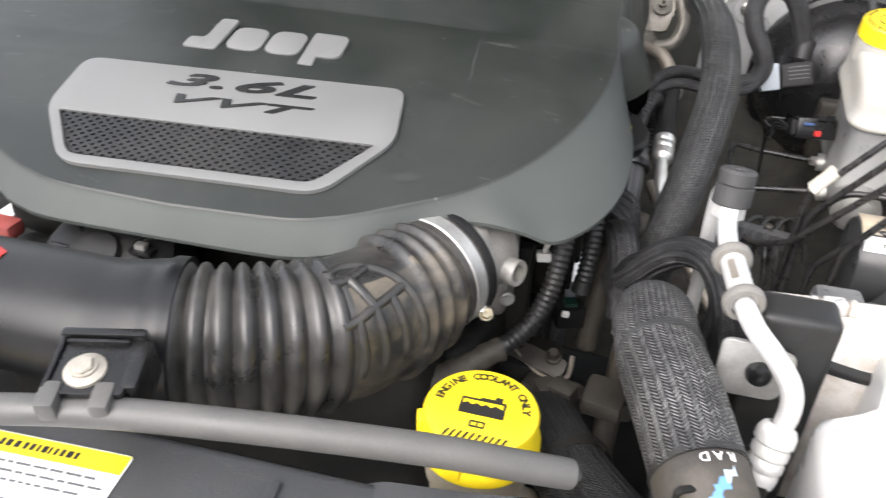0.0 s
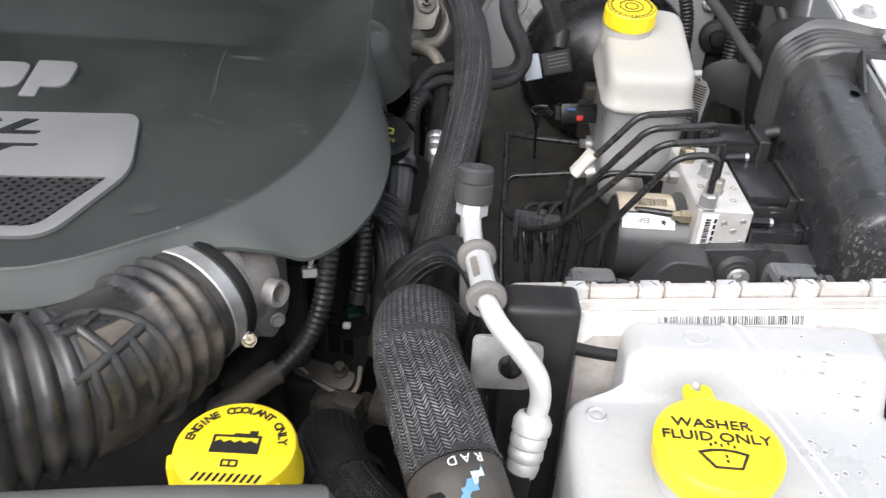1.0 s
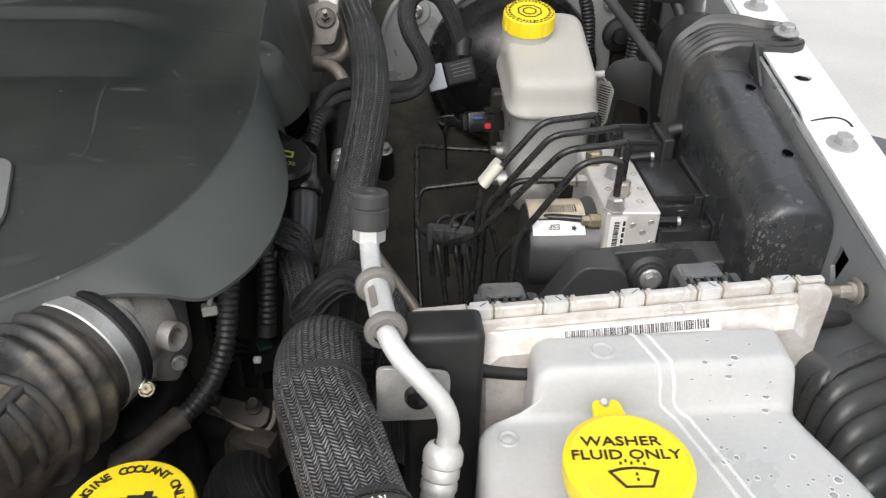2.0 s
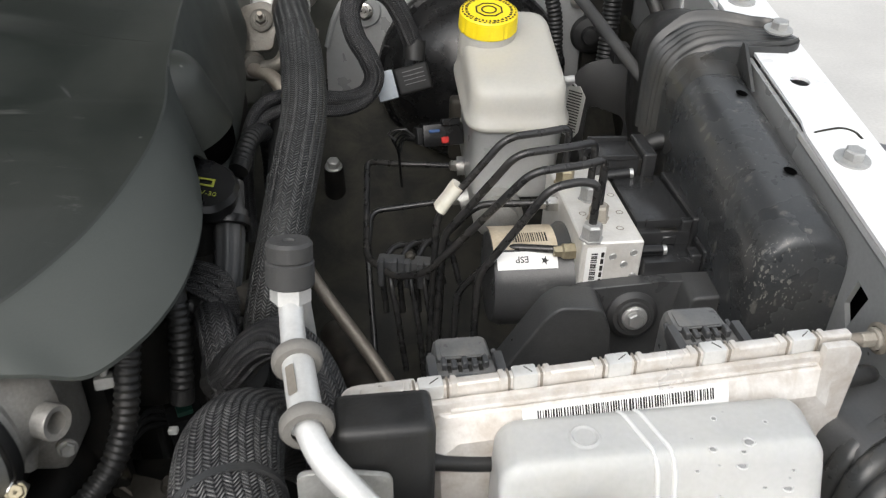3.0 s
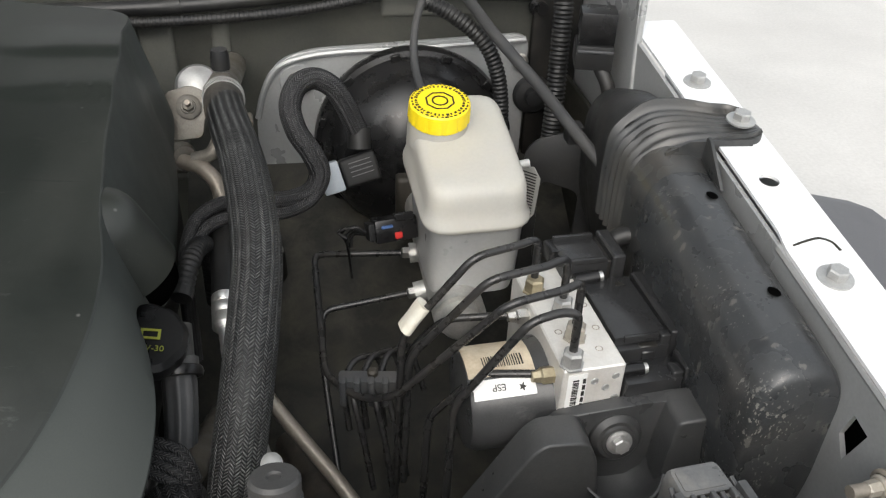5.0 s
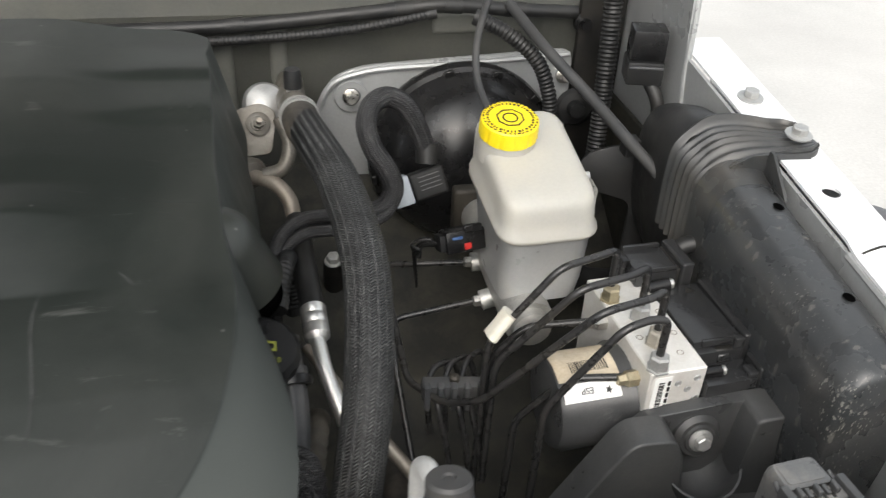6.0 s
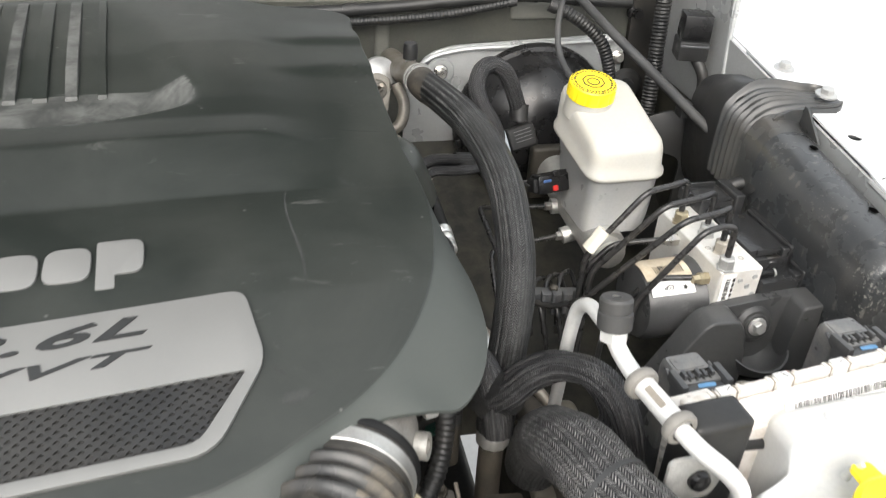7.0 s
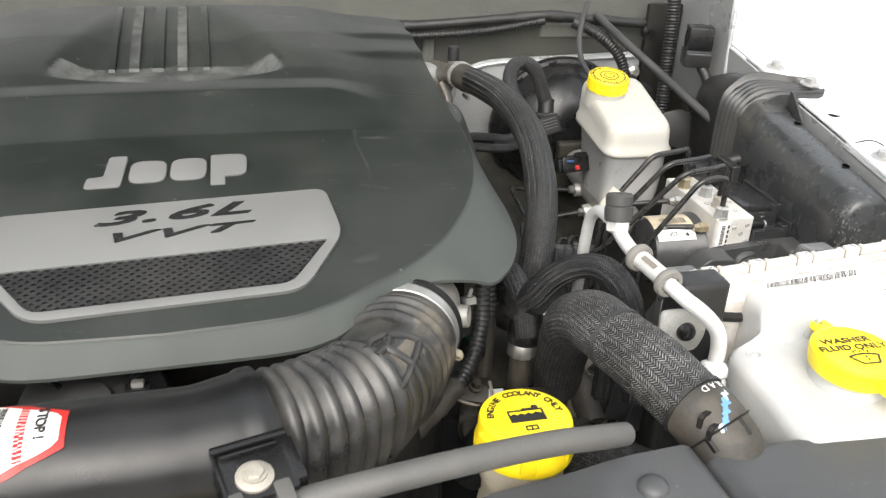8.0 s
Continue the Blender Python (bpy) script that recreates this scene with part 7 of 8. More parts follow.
for k in range(3):
    x0 = 0.072 + 0.016 * k
    pts = [(x0 + 0.004, 0.768, 0.92), (x0, 0.772, 0.968 + 0.003 * k), (x0 + 0.010, 0.796, 0.980 + 0.002 * k), (x0 + 0.034, 0.810 + 0.006 * k, 0.972), (x0 + 0.046, 0.80, 0.93)]
    solo("brake_line", tube(bent(pts, 0.012, 6), 0.0030, 10, smooth_path=False), M_LINE, pts[-1], "black coated steel brake line looping over the comb clip", "brake line", "brake lines")

# bracket in front of the block
bk = thing("mounting_bracket", (0.27, 0.65, 0.85), "black plastic mounting bracket with a central bolt", "bracket")
KM = facing((0, 0.668, 0), (1, 0, 0), (0, 0, 1))
part("back_plate", prism(rounded([(0.16, 0.80), (0.365, 0.80), (0.362, 1.036), (0.30, 1.034), (0.235, 1.026), (0.20, 0.99), (0.175, 0.93)], 0.006), 0.012, KM, 0.002), M_BRACKET, bk)
part("left_horn", prism(rounded([(0.110, 0.80), (0.262, 0.80), (0.262, 0.965), (0.256, 1.012), (0.246, 1.030), (0.214, 1.031), (0.204, 1.022), (0.122, 0.880)], [0.004, 0.004, 0.012, 0.01, 0.008, 0.008, 0.008, 0.01], 4), 0.030,
                        Matrix.Translation((0, -0.012, 0)) @ KM, 0.004, 3), M_BRACKET, bk)
part("right_horn", prism(rounded([(0.312, 0.80), (0.371, 0.80), (0.369, 1.041), (0.318, 1.036), (0.314, 1.0), (0.312, 0.96)], [0.004, 0.004, 0.006, 0.006, 0.01, 0.01], 4), 0.034, Matrix.Translation((0, -0.004, 0)) @ KM, 0.004, 3), M_BRACKET, bk)
part("bolt_cushion", lathe([(0.021, 0), (0.021, 0.006), (0.017, 0.010), (0.014, 0.010), (0.013, 0.012), (0, 0.012)], (0.2805, 0.657, 1.003), (0, -1, 0.2), 32), M_HOSE, bk, "grey rubber cushion")
hex_bolt("bolt", Vector((0.2805, 0.6455, 1.0055)), (0, -1, 0.2), 0.007, M_STEELDULL, 0.008, 1.5, bk, "zinc plated hexagon bolt")
part("apron", prism(rounded([(0.135, 0.78), (0.372, 0.78), (0.372, 0.945), (0.312, 0.950), (0.255, 0.925), (0.165, 0.925)], 0.01, 4), 0.024, Matrix.Translation((0, -0.022, 0)) @ KM, 0.004, 3), M_BRACKET, bk, "broad scratched lower face")
part("cup", lathe([(0.0, -0.020), (0.014, -0.019), (0.026, -0.011), (0.032, 0.002), (0.034, 0.016), (0.036, 0.016), (0.034, 0.0), (0.027, -0.014), (0.014, -0.023), (0, -0.024)], (0.283, 0.648, 0.972), (0, -0.45, 1), 32), M_BRACKET, bk, "hollow below the bolt", 60)

# ---- air duct along the fender ----
duct = thing("air_duct", (0.35, 0.7, 0.95), "black plastic air duct along the fender, splashed with dried mud", "air duct")


def duct_loop(y, k=1.0, drop=0.0, grow=0.0, square=2.75):
    top = 1.148 + SLOPE * (y - 0.772) - drop
    cx, a, b_ = 0.374, 0.035 * k + grow, 0.050 * k + grow
    cz = top - b_ + grow
    loop = []
    for i in range(44):
        w = 2 * math.pi * i / 44
        c, s = math.cos(w), math.sin(w)
        e = 2 / square
        loop.append((cx + a * math.copysign(abs(c) ** e, c), y, cz + (b_ if s > 0 else b_ * 2.6) * math.copysign(abs(s) ** e, s)))
    return loop


part("body", loft([duct_loop(0.585, 0.88, 0.010), duct_loop(0.586, 0.92, 0.006), duct_loop(0.589, 0.96, 0.003), duct_loop(0.595, 0.99, 0.0008), duct_loop(0.62), duct_loop(0.66), duct_loop(0.70), duct_loop(0.75), duct_loop(0.80), duct_loop(0.84)]),
     M_DUCT, duct, "black plastic duct splashed with dried mud", 60)
EAR_WAY = [(0.3385, -0.110, 0.0), (0.3385, -0.050, 0.0), (0.3425, -0.024, 0.0), (0.352, -0.009, 0.0), (0.366, 0.000, 0.05), (0.385, 0.0045, 0.25), (0.405, 0.0060, 0.55), (0.422, 0.0065, 0.85), (0.438, 0.0068, 1.0), (0.451, 0.0068, 1.0)]


def ear_row(f):
    """One line over the ribbed collar, from low on its inner side up and out to the bolt; f runs from front to rear."""
    line = []
    for x, dz, out in EAR_WAY:
        y_in, y_out = 0.832 + 0.060 * f, 0.8245 + 0.053 * f
        if x > 0.44:
            y_out = 0.833 + 0.030 * f
        ripple = (1 - out * 0.75) * 0.0017 * math.cos(2 * math.pi * 6.5 * f)
        rim = 0.008 * smooth(0.88, 0.95, f) - 0.008 * (1 - smooth(0.0, 0.35, f)) * (1 - out) + 0.003 * (1 - smooth(0.03, 0.10, f)) * out
        grow = 0.009 * f * (1 - out)
        line.append(Vector((x - (grow * 0.7 + ripple if dz < -0.01 else 0), y_in + (y_out - y_in) * out, 1.1670 + dz + grow + (ripple if dz > -0.03 else 0) + rim * (0.3 + 0.7 * smooth(-0.03, 0.0, dz)))))
    return spline(line, 0.004)


ear_rows = [ear_row(k / 44) for k in range(45)]
ear_b = bmesh.new()
n_ear = min(len(r) for r in ear_rows)
ear_grid = [[ear_b.verts.new(r[int(i * (len(r) - 1) / (n_ear - 1))]) for i in range(n_ear)] for r in ear_rows]
for p, q in zip(ear_grid, ear_grid[1:]):
    for i in range(n_ear - 1):
        ear_b.faces.new((p[i], p[i + 1], q[i + 1], q[i]))
bmesh.ops.recalc_face_normals(ear_b, faces=ear_b.faces)
bmesh.ops.solidify(ear_b, geom=ear_b.faces[:], thickness=0.0035)
part("ribbed_collar", ear_b, M_DUCTRIB, duct, "ribbed collar that runs out into a mounting ear", 40)
part("collar_root", loft([duct_loop(0.806, 1.0, 0.0, 0.0003), duct_loop(0.816, 1.0, -0.0008, 0.0010), duct_loop(0.826, 1.0, -0.0018, 0.0022), duct_loop(0.836, 1.0, -0.003, 0.0032)]), M_DUCTRIB, duct, "", 60)
part("rear_tube", loft([duct_loop(0.85, 0.95), duct_loop(0.90, 1.06, -0.006, 0.004, 2.6), duct_loop(0.94, 1.04, 0.0, 0.0, 2.4), duct_loop(0.98, 0.9, 0.02, 0.0, 2.4)]), M_BLACK, duct, "", 60)
za = rail_z(0.845)
part("ear_boss", prism([(0.4375 + 0.0195 * math.cos(k * math.pi / 18), 0.8470 + 0.0240 * math.sin(k * math.pi / 18)) for k in range(36)], 0.011, Matrix.Translation((0, 0, za - 0.0045)), 0.002), M_DUCTRIB, duct, "rounded end of the ear")
part("ear_wall", prism([(0.0, -0.016), (0.078, -0.010), (0.078, 0.008), (0.02, 0.008), (0.0, -0.002)], 0.003, facing((0.362, 0.829, za - 0.004), (1, -0.06, 0.03), (0, 0, 1))), M_DUCTRIB, duct)
part("stiffener", prism([(0, 0), (0.044, 0), (0.006, 0.026), (0, 0.026)], 0.003, facing((0.399, 0.826, za - 0.016), (0, -1, -0.1), (0, 0, 1)), 0.0006), M_DUCTRIB, duct)
part("ridge", tube([(0.4055, y, 1.127 + SLOPE * (y - 0.772)) for y in (0.60, 0.68, 0.76, 0.82)], 0.0016, 8, 0.02), M_DUCTRIB, duct)
for y in (0.772, 0.659):
    z = 1.1488 + SLOPE * (y - 0.772)
    part("drain_hole", lathe([(0.0052, 0.0006), (0.0045, 0.0009), (0, 0.0009)], (0.383, y, z - 0.0006), (0.15, -SLOPE, 1), 20), M_HOLE, duct, "dark drain hole")
part("side_grommet", lathe([(0.0075, 0.0), (0.0085, 0.001), (0.006, 0.0015), (0, 0.0015)], (0.339, 0.80, 1.085), (-1, 0, 0.4), 20), M_BLACK, duct)
hex_bolt("duct_bolt", (0.436, 0.8445, za + 0.0135), (0, -SLOPE, 1), 0.0078, M_STEELDULL, 0.0095, 1.65, label="zinc plated flanged bolt on the duct's ear", category="bolt")
for y in (0.930, 0.656):
    x = 0.4322 if y > 0.8 else 0.4262
    hex_bolt("fender_bolt", (x, y, rail_z(y) + 0.003), (0, -SLOPE, 1), 0.0078, M_STEELDULL, 0.0095, 1.7, label="zinc plated flanged bolt on the white fender rail", category="bolt", group="fender bolts")

# ---- braided hoses between engine and firewall ----
HEAT = [(-0.022, 0.975, 1.155), (-0.012, 0.91, 1.163), (0.002, 0.836, 1.165), (0.011, 0.772, 1.156), (0.014, 0.729, 1.142), (0.0115, 0.692, 1.126), (0.008, 0.662, 1.11), (0.0035, 0.64, 1.089), (-0.0025, 0.622, 1.063),
        (-0.0085, 0.610, 1.030), (-0.0135, 0.601, 0.985), (-0.0175, 0.596, 0.952)]
heat = thing("heater_hose", (0.0, 0.7, 1.05), "long curved heater hose in a black braided sleeve", "hose")
part("braided_sleeve", tube(HEAT, 0.0182, 112, 0.004, rf=lambda s, L, a: 1.0 + 0.008 * math.cos(28 * a)), M_BRAID, heat, "black woven nylon sleeve", 60)
part("bare_end", tube([(-0.0235, 0.99, 1.1535), (-0.0205, 0.96, 1.1565), (-0.017, 0.942, 1.159)], 0.0189, 28, 0.004, rf=lambda s, L, a: 1.0 - 0.02 * s / L), M_TANRUBBER, heat, "bare brown rubber end")
part("spring_ring", lathe([(0.0185, -0.002), (0.0205, -0.002), (0.0205, 0.002), (0.0185, 0.002)], (-0.0235, 0.992, 1.153), (0.1, -1, 0.1), 32), M_STEELDULL, heat, "bright ring clamp")
part("spring_ring", lathe([(0.0185, -0.002), (0.0205, -0.002), (0.0205, 0.002), (0.0185, 0.002)], (-0.0245, 1.002, 1.152), (0.1, -1, 0.1), 32), M_STEELDULL, heat, "bright ring clamp")
acr = thing("heater_fitting", (-0.03, 1.04, 1.08), "aluminium heater and air conditioning fitting with a black cap", "pipe fitting")
part("body", tube([(-0.0235, 0.99, 1.153), (-0.027, 1.03, 1.148), (-0.03, 1.07, 1.135), (-0.03, 1.19, 1.11)], 0.0165, 24, 0.006), M_TARN, acr)
part("stem", tube([(-0.028, 1.045, 1.15), (-0.028, 1.046, 1.166)], 0.007, 16), M_ALU, acr)
part("black_cap", lathe([(0.0095, 0), (0.0095, 0.014), (0.008, 0.02), (0, 0.02)], (-0.028, 1.046, 1.164), seg=24), M_BLACK, acr)
part("flange_disc", lathe([(0.020, -0.012), (0.025, -0.006), (0.025, 0.003), (0.021, 0.010), (0.010, 0.014), (0, 0.015)], (-0.060, 1.100, 1.122), (0.1, -0.75, 0.6), 40), M_STEELDULL, acr, "bright domed casting")
part("flange_plate", prism(rounded([(-0.024, -0.030), (0.010, -0.032), (0.018, -0.006), (0.024, 0.014), (0.008, 0.026), (-0.020, 0.022)], 0.007), 0.008, facing((-0.070, 1.070, 1.108), (1, 0.1, 0.1), (0, 0.5, 0.8)), 0.002), M_TARN, acr, "stained mounting plate")
part("stud_washer", lathe([(0.013, 0.0), (0.013, 0.002), (0.010, 0.0035), (0, 0.0035)], (-0.068, 1.062, 1.116), (0.1, -0.8, 0.55), 28), M_TARN, acr)
hex_bolt("stud_nut", (-0.068, 1.060, 1.117), (0.1, -0.8, 0.55), 0.0062, M_TARN, 0.010, 1.3, acr)
part("stud", tube([(-0.067, 1.054, 1.122), (-0.0655, 1.040, 1.131)], 0.0028, 10), M_STEELTUBE, acr)
part("stud", tube([(-0.006, 1.06, 1.105), (-0.004, 1.035, 1.106)], 0.0032, 10), M_STEELTUBE, acr)
part("u_pipe", tube([(-0.045, 1.05, 1.128), (-0.036, 1.036, 1.104), (-0.045, 1.022, 1.081), (-0.065, 1.022, 1.074)], 0.0078, 16, 0.004), M_TARN, acr)
part("elbow", tube([(-0.078, 1.028, 1.07), (-0.055, 1.012, 1.068), (-0.041, 0.998, 1.055), (-0.037, 0.985, 1.03)], 0.0085, 16, 0.004), M_STEELTUBE, acr, "stained metal elbow")
part("pipe_boss", lathe([(0.016, -0.02), (0.017, 0.0), (0.013, 0.006), (0, 0.006)], (-0.078, 1.032, 1.072), (0.5, -0.75, 0.2), 24), M_TARN, acr, "stained brass boss")
acl = thing("suction_line", (-0.025, 0.84, 1.0), "black hose with a crimped aluminium end", "hose")
part("hose", tube([(-0.035, 0.95, 1.058), (-0.032, 0.90, 1.052), (-0.028, 0.85, 1.04), (-0.0265, 0.826, 1.036)], 0.0115, 20, 0.005), M_BLACK, acl)
part("crimp", lathe([(0.0095, 0.0), (0.012, 0.002), (0.012, 0.009), (0.0105, 0.011), (0.012, 0.013), (0.012, 0.02), (0.0105, 0.022), (0.0118, 0.024), (0.0118, 0.034), (0.008, 0.038), (0, 0.038)], (-0.0265, 0.83, 1.037), (0.05, -0.93, -0.25), 24), M_ALU, acl)
part("metal_tube", tube([(-0.0245, 0.795, 1.028), (-0.02, 0.765, 1.015), (-0.008, 0.73, 0.99), (0.006, 0.70, 0.955)], 0.0068, 16, 0.005), M_ALU, acl)
part("clip", lathe([(0.0125, -0.003), (0.0145, -0.003), (0.0145, 0.003), (0.0125, 0.003)], (-0.033, 0.925, 1.055), (0, -1, -0.1), 20), M_ALU, acl)

BOOST = [(0.105, 0.99, 1.115), (0.092, 0.988, 1.147), (0.079, 0.985, 1.168), (0.063, 0.985, 1.175), (0.047, 0.973, 1.172), (0.040, 0.961, 1.157), (0.045, 0.95, 1.136), (0.058, 0.943, 1.115), (0.064, 0.938, 1.097), (0.056, 0.93, 1.082),
         (0.035, 0.922, 1.077), (0.006, 0.912, 1.082), (-0.03, 0.9, 1.088), (-0.050, 0.889, 1.079), (-0.060, 0.875, 1.06), (-0.063, 0.86, 1.035), (-0.063, 0.845, 0.97)]
wl_ = thing("wiring_loom", (0.06, 0.95, 1.02), "braided wiring loom arching down to a grey connector", "wiring loom")
part("braided_sleeve", tube(BOOST[:12], 0.0104, 72, 0.003, rf=lambda s, L, a: 1.0 + 0.03 * math.cos(18 * a)), M_BRAIDFINE, wl_, "black woven sleeve", 60)
part("braided_branch", tube(BOOST[10:], 0.0072, 20, 0.004), M_BRAIDFINE, wl_, "black woven sleeve", 60)
for k_, (dx, dy, dz) in enumerate(((0.002, -0.012, -0.007), (0.001, -0.006, 0.006))):
    grow_ = [min(1.0, i / 4) for i in range(len(BOOST) - 7)]
    part("braided_branch", tube([(x + dx * g_, y + dy * g_, z + dz * g_) for (x, y, z), g_ in zip(BOOST[7:], grow_)], 0.0062, 24, 0.004), M_BRAIDFINE, wl_, "black woven sleeve", 60)
plugm = Matrix.Translation((0.097, 0.972, 1.082)) @ Matrix.Rotation(radians(8), 4, "Z") @ Matrix.Rotation(radians(-13), 4, "Y") @ Matrix.Rotation(radians(-25), 4, "X")
cn = thing("sensor_connector", (0.096, 0.97, 1.04), "black and grey electrical connector on the booster", "connector")
part("boot", tube([(0.107, 0.992, 1.118), (0.106, 0.985, 1.098)], 0.012, 20, 0.004), M_BLACK, cn)
part("black_body", box((-0.012, -0.015, -0.018), (0.026, 0.010, 0.012), 0.004, 3, plugm), M_DULLBLACK, cn)
part("grey_body", box((-0.034, -0.014, -0.018), (-0.0125, 0.01, 0.013), 0.002, 2, plugm), M_GREYPLUG, cn, "light grey plastic half")
for k in range(4):
    part("print_line", box((-0.003, -0.0153, 0.006 - 0.0045 * k), (0.020, -0.0149, 0.0068 - 0.0045 * k), 0, 1, plugm), M_CONN, cn)
rc = thing("level_sensor_plug", (0.128, 0.915, 1.0), "black sensor plug with red and blue locks", "connector")
rcm = Matrix.Translation((0.128, 0.918, 1.041)) @ Matrix.Rotation(radians(12), 4, "Z") @ Matrix.Rotation(radians(-20), 4, "X")
part("body", box((-0.016, -0.012, -0.012), (0.028, 0.012, 0.012), 0.003, 2, rcm), M_GLOSS, rc)
part("wire_seal", box((-0.022, -0.009, -0.009), (-0.0155, 0.009, 0.009), 0.002, 2, rcm), M_DULLBLACK, rc)
part("latch", box((0.004, -0.0145, 0.009), (0.024, -0.008, 0.0165), 0.001, 1, rcm), M_GLOSS, rc)
part("red_lock", box((0.003, -0.0143, -0.009), (0.011, -0.0115, -0.002), 0.001, 1, rcm), M_RED, rc, "red lock tab")
part("blue_lock", box((-0.010, -0.0145, 0.003), (0.002, -0.0115, 0.0065), 0.001, 1, rcm), M_DARKBLUE, rc, "blue lock tab")
for k in range(4):
    part("wire", tube([(0.106, 0.915 + 0.003 * k, 1.040 - 0.003 * k), (0.094, 0.918 + 0.004 * k, 1.046 - 0.006 * k), (0.082 + 0.003 * k, 0.926, 1.034 - 0.006 * k), (0.088, 0.940 + 0.004 * k, 1.010), (0.092, 0.95, 0.96)], 0.0014, 8, 0.004), M_DULLBLACK, rc)
solo("clip_wire", tube([(0.098, 0.905, 1.053), (0.085, 0.905, 1.052), (0.078, 0.908, 1.046), (0.086, 0.906, 1.04)], 0.0014, 8), M_LINE, (0.09, 0.905, 1.03), "thin black wire clip by the sensor plug", "clip")

loop = [(-0.04, 0.568, 1.012), (-0.022, 0.55, 1.04), (-0.006, 0.543, 1.064), (0.012, 0.531, 1.083), (0.030, 0.507, 1.094), (0.042, 0.49, 1.087), (0.049, 0.478, 1.072), (0.055, 0.468, 1.04), (0.06, 0.455, 0.97)]


def braided(name, points, r, seg, wave, amount, label, category="hose"):
    """A braided hose with a taped cuff where it starts."""
    run = thing(name, points[0], label, category)
    part("braided_sleeve", tube(points, r, seg, 0.004, rf=lambda s, L, a: 1.0 + amount * math.cos(wave * a)), M_BRAIDFINE, run, "black woven sleeve", 60)
    a, b = Vector(points[0]), Vector(points[1])
    part("taped_cuff", tube([a, a + (b - a) * 0.45], r * 1.12, 20, 0.004, rf=lambda s, L, w: 1.0 + 0.03 * math.sin(3 * w + 300 * s)), M_TIE, run, "dark tape round the end")
    return run


braided("braided_loop", loop, 0.0118, 64, 11, 0.06, "black braided hose looping over the radiator hose")
braided("braided_loop", [(x - 0.004, y + 0.016, z - 0.008) for x, y, z in loop[:7]] + [(0.04, 0.49, 1.03), (0.04, 0.49, 0.95)], 0.0098, 64, 9, 0.06, "thinner black braided hose looping behind another")
solo("braided_stub", tube([(-0.050, 0.612, 1.036), (-0.045, 0.60, 1.044), (-0.039, 0.583, 1.044), (-0.033, 0.565, 1.028), (-0.028, 0.552, 0.99)], 0.0135, 56, 0.004, rf=lambda s, L, a: 1.0 + 0.03 * math.cos(14 * a)), M_BRAIDFINE, (-0.04, 0.58, 0.99), "short black braided wiring sleeve", "wiring loom", angle=60)
solo("taped_loom", tube([(-0.030, 0.75, 0.972), (-0.036, 0.69, 1.002), (-0.041, 0.635, 1.03), (-0.046, 0.606, 1.042)], 0.0112, 20, 0.005, rf=lambda s, L, a: 1.0 + 0.05 * math.sin(s * 260 + 2 * a)), M_TAPE, (-0.035, 0.69, 0.98), "dusty brown taped wiring loom beside the engine", "wiring loom")
for k in range(4):
    solo("braided_lead", tube([(-0.085, 0.640 - 0.004 * k, 1.055 + 0.004 * k), (-0.062, 0.630 - 0.005 * k, 1.071 - 0.003 * k), (-0.040, 0.622 - 0.005 * k, 1.068 - 0.006 * k), (-0.032, 0.617 - 0.004 * k, 1.045 - 0.006 * k)], 0.0042, 14, 0.003),
         M_BRAIDFINE, (-0.05, 0.62, 1.03), "thin braided lead running out from under the cover", "lead", "braided leads", angle=60)
solo("junction_wrap", tube([(-0.035, 0.575, 1.02), (-0.018, 0.556, 1.035)], 0.019, 24, 0.004), M_BLACK, (-0.03, 0.565, 1.0), "black tape wrap where the hoses join", "tape wrap")
part("foil_band", lathe([(0.0150, -0.010), (0.0165, -0.008), (0.0165, 0.005), (0.0150, 0.007)], (-0.0178, 0.5955, 0.945), (0.08, 0.1, 1), 28, rf=lambda n, k: 1.0 + 0.04 * math.sin(k * 2.3)), M_DULLALU, heat, "crinkled foil band at the sleeve end")
part("lower_pipe", tube([(-0.0176, 0.596, 0.95), (-0.0195, 0.592, 0.91), (-0.021, 0.585, 0.86), (-0.022, 0.575, 0.80)], 0.0125, 20, 0.006), M_TAPE, heat, "dusty brown pipe below the sleeve")


def corrugated(points, r, name, label):
    run = thing(name, points[-1], label, "conduit")
    part("sleeve", tube(points, r, 18, 0.0011, rf=lambda s, L, a: 1.0 + 0.09 * math.cos(2 * math.pi * s / 0.0052)), M_BLACK, run, "", 60)
    for a, b in ((points[0], points[1]), (points[-1], points[-2])):
        a, b = Vector(a), Vector(b)
        part("tape_cuff", tube([a, a + (b - a) * min(1.0, 0.012 / (b - a).length)], r * 1.1, 18), M_TIE, run, "dark woven tape round the end")
    return run


corrugated([(-0.084, 0.548, 1.09), (-0.085, 0.531, 1.06), (-0.088, 0.517, 1.030), (-0.096, 0.503, 1.005), (-0.110, 0.486, 0.990), (-0.124, 0.472, 0.983)], 0.0080, "conduit", "black corrugated cable conduit by the throttle body")
solo("taped_loom", tube([(-0.118, 0.478, 0.985), (-0.135, 0.461, 0.979), (-0.160, 0.438, 0.972), (-0.195, 0.41, 0.962)], 0.0105, 20, 0.004, rf=lambda s, L, a: 1.0 + 0.06 * math.sin(s * 420 + 2 * a) + 0.04 * math.sin(s * 170 - a)), M_TAPE, (-0.15, 0.45, 0.96), "loosely taped dusty wiring loom below the throttle body", "wiring loom")
corrugated([(-0.07, 0.60, 1.075), (-0.066, 0.585, 1.045), (-0.066, 0.575, 1.02), (-0.068, 0.568, 0.995)], 0.008, "conduit", "black corrugated cable conduit below the cover")
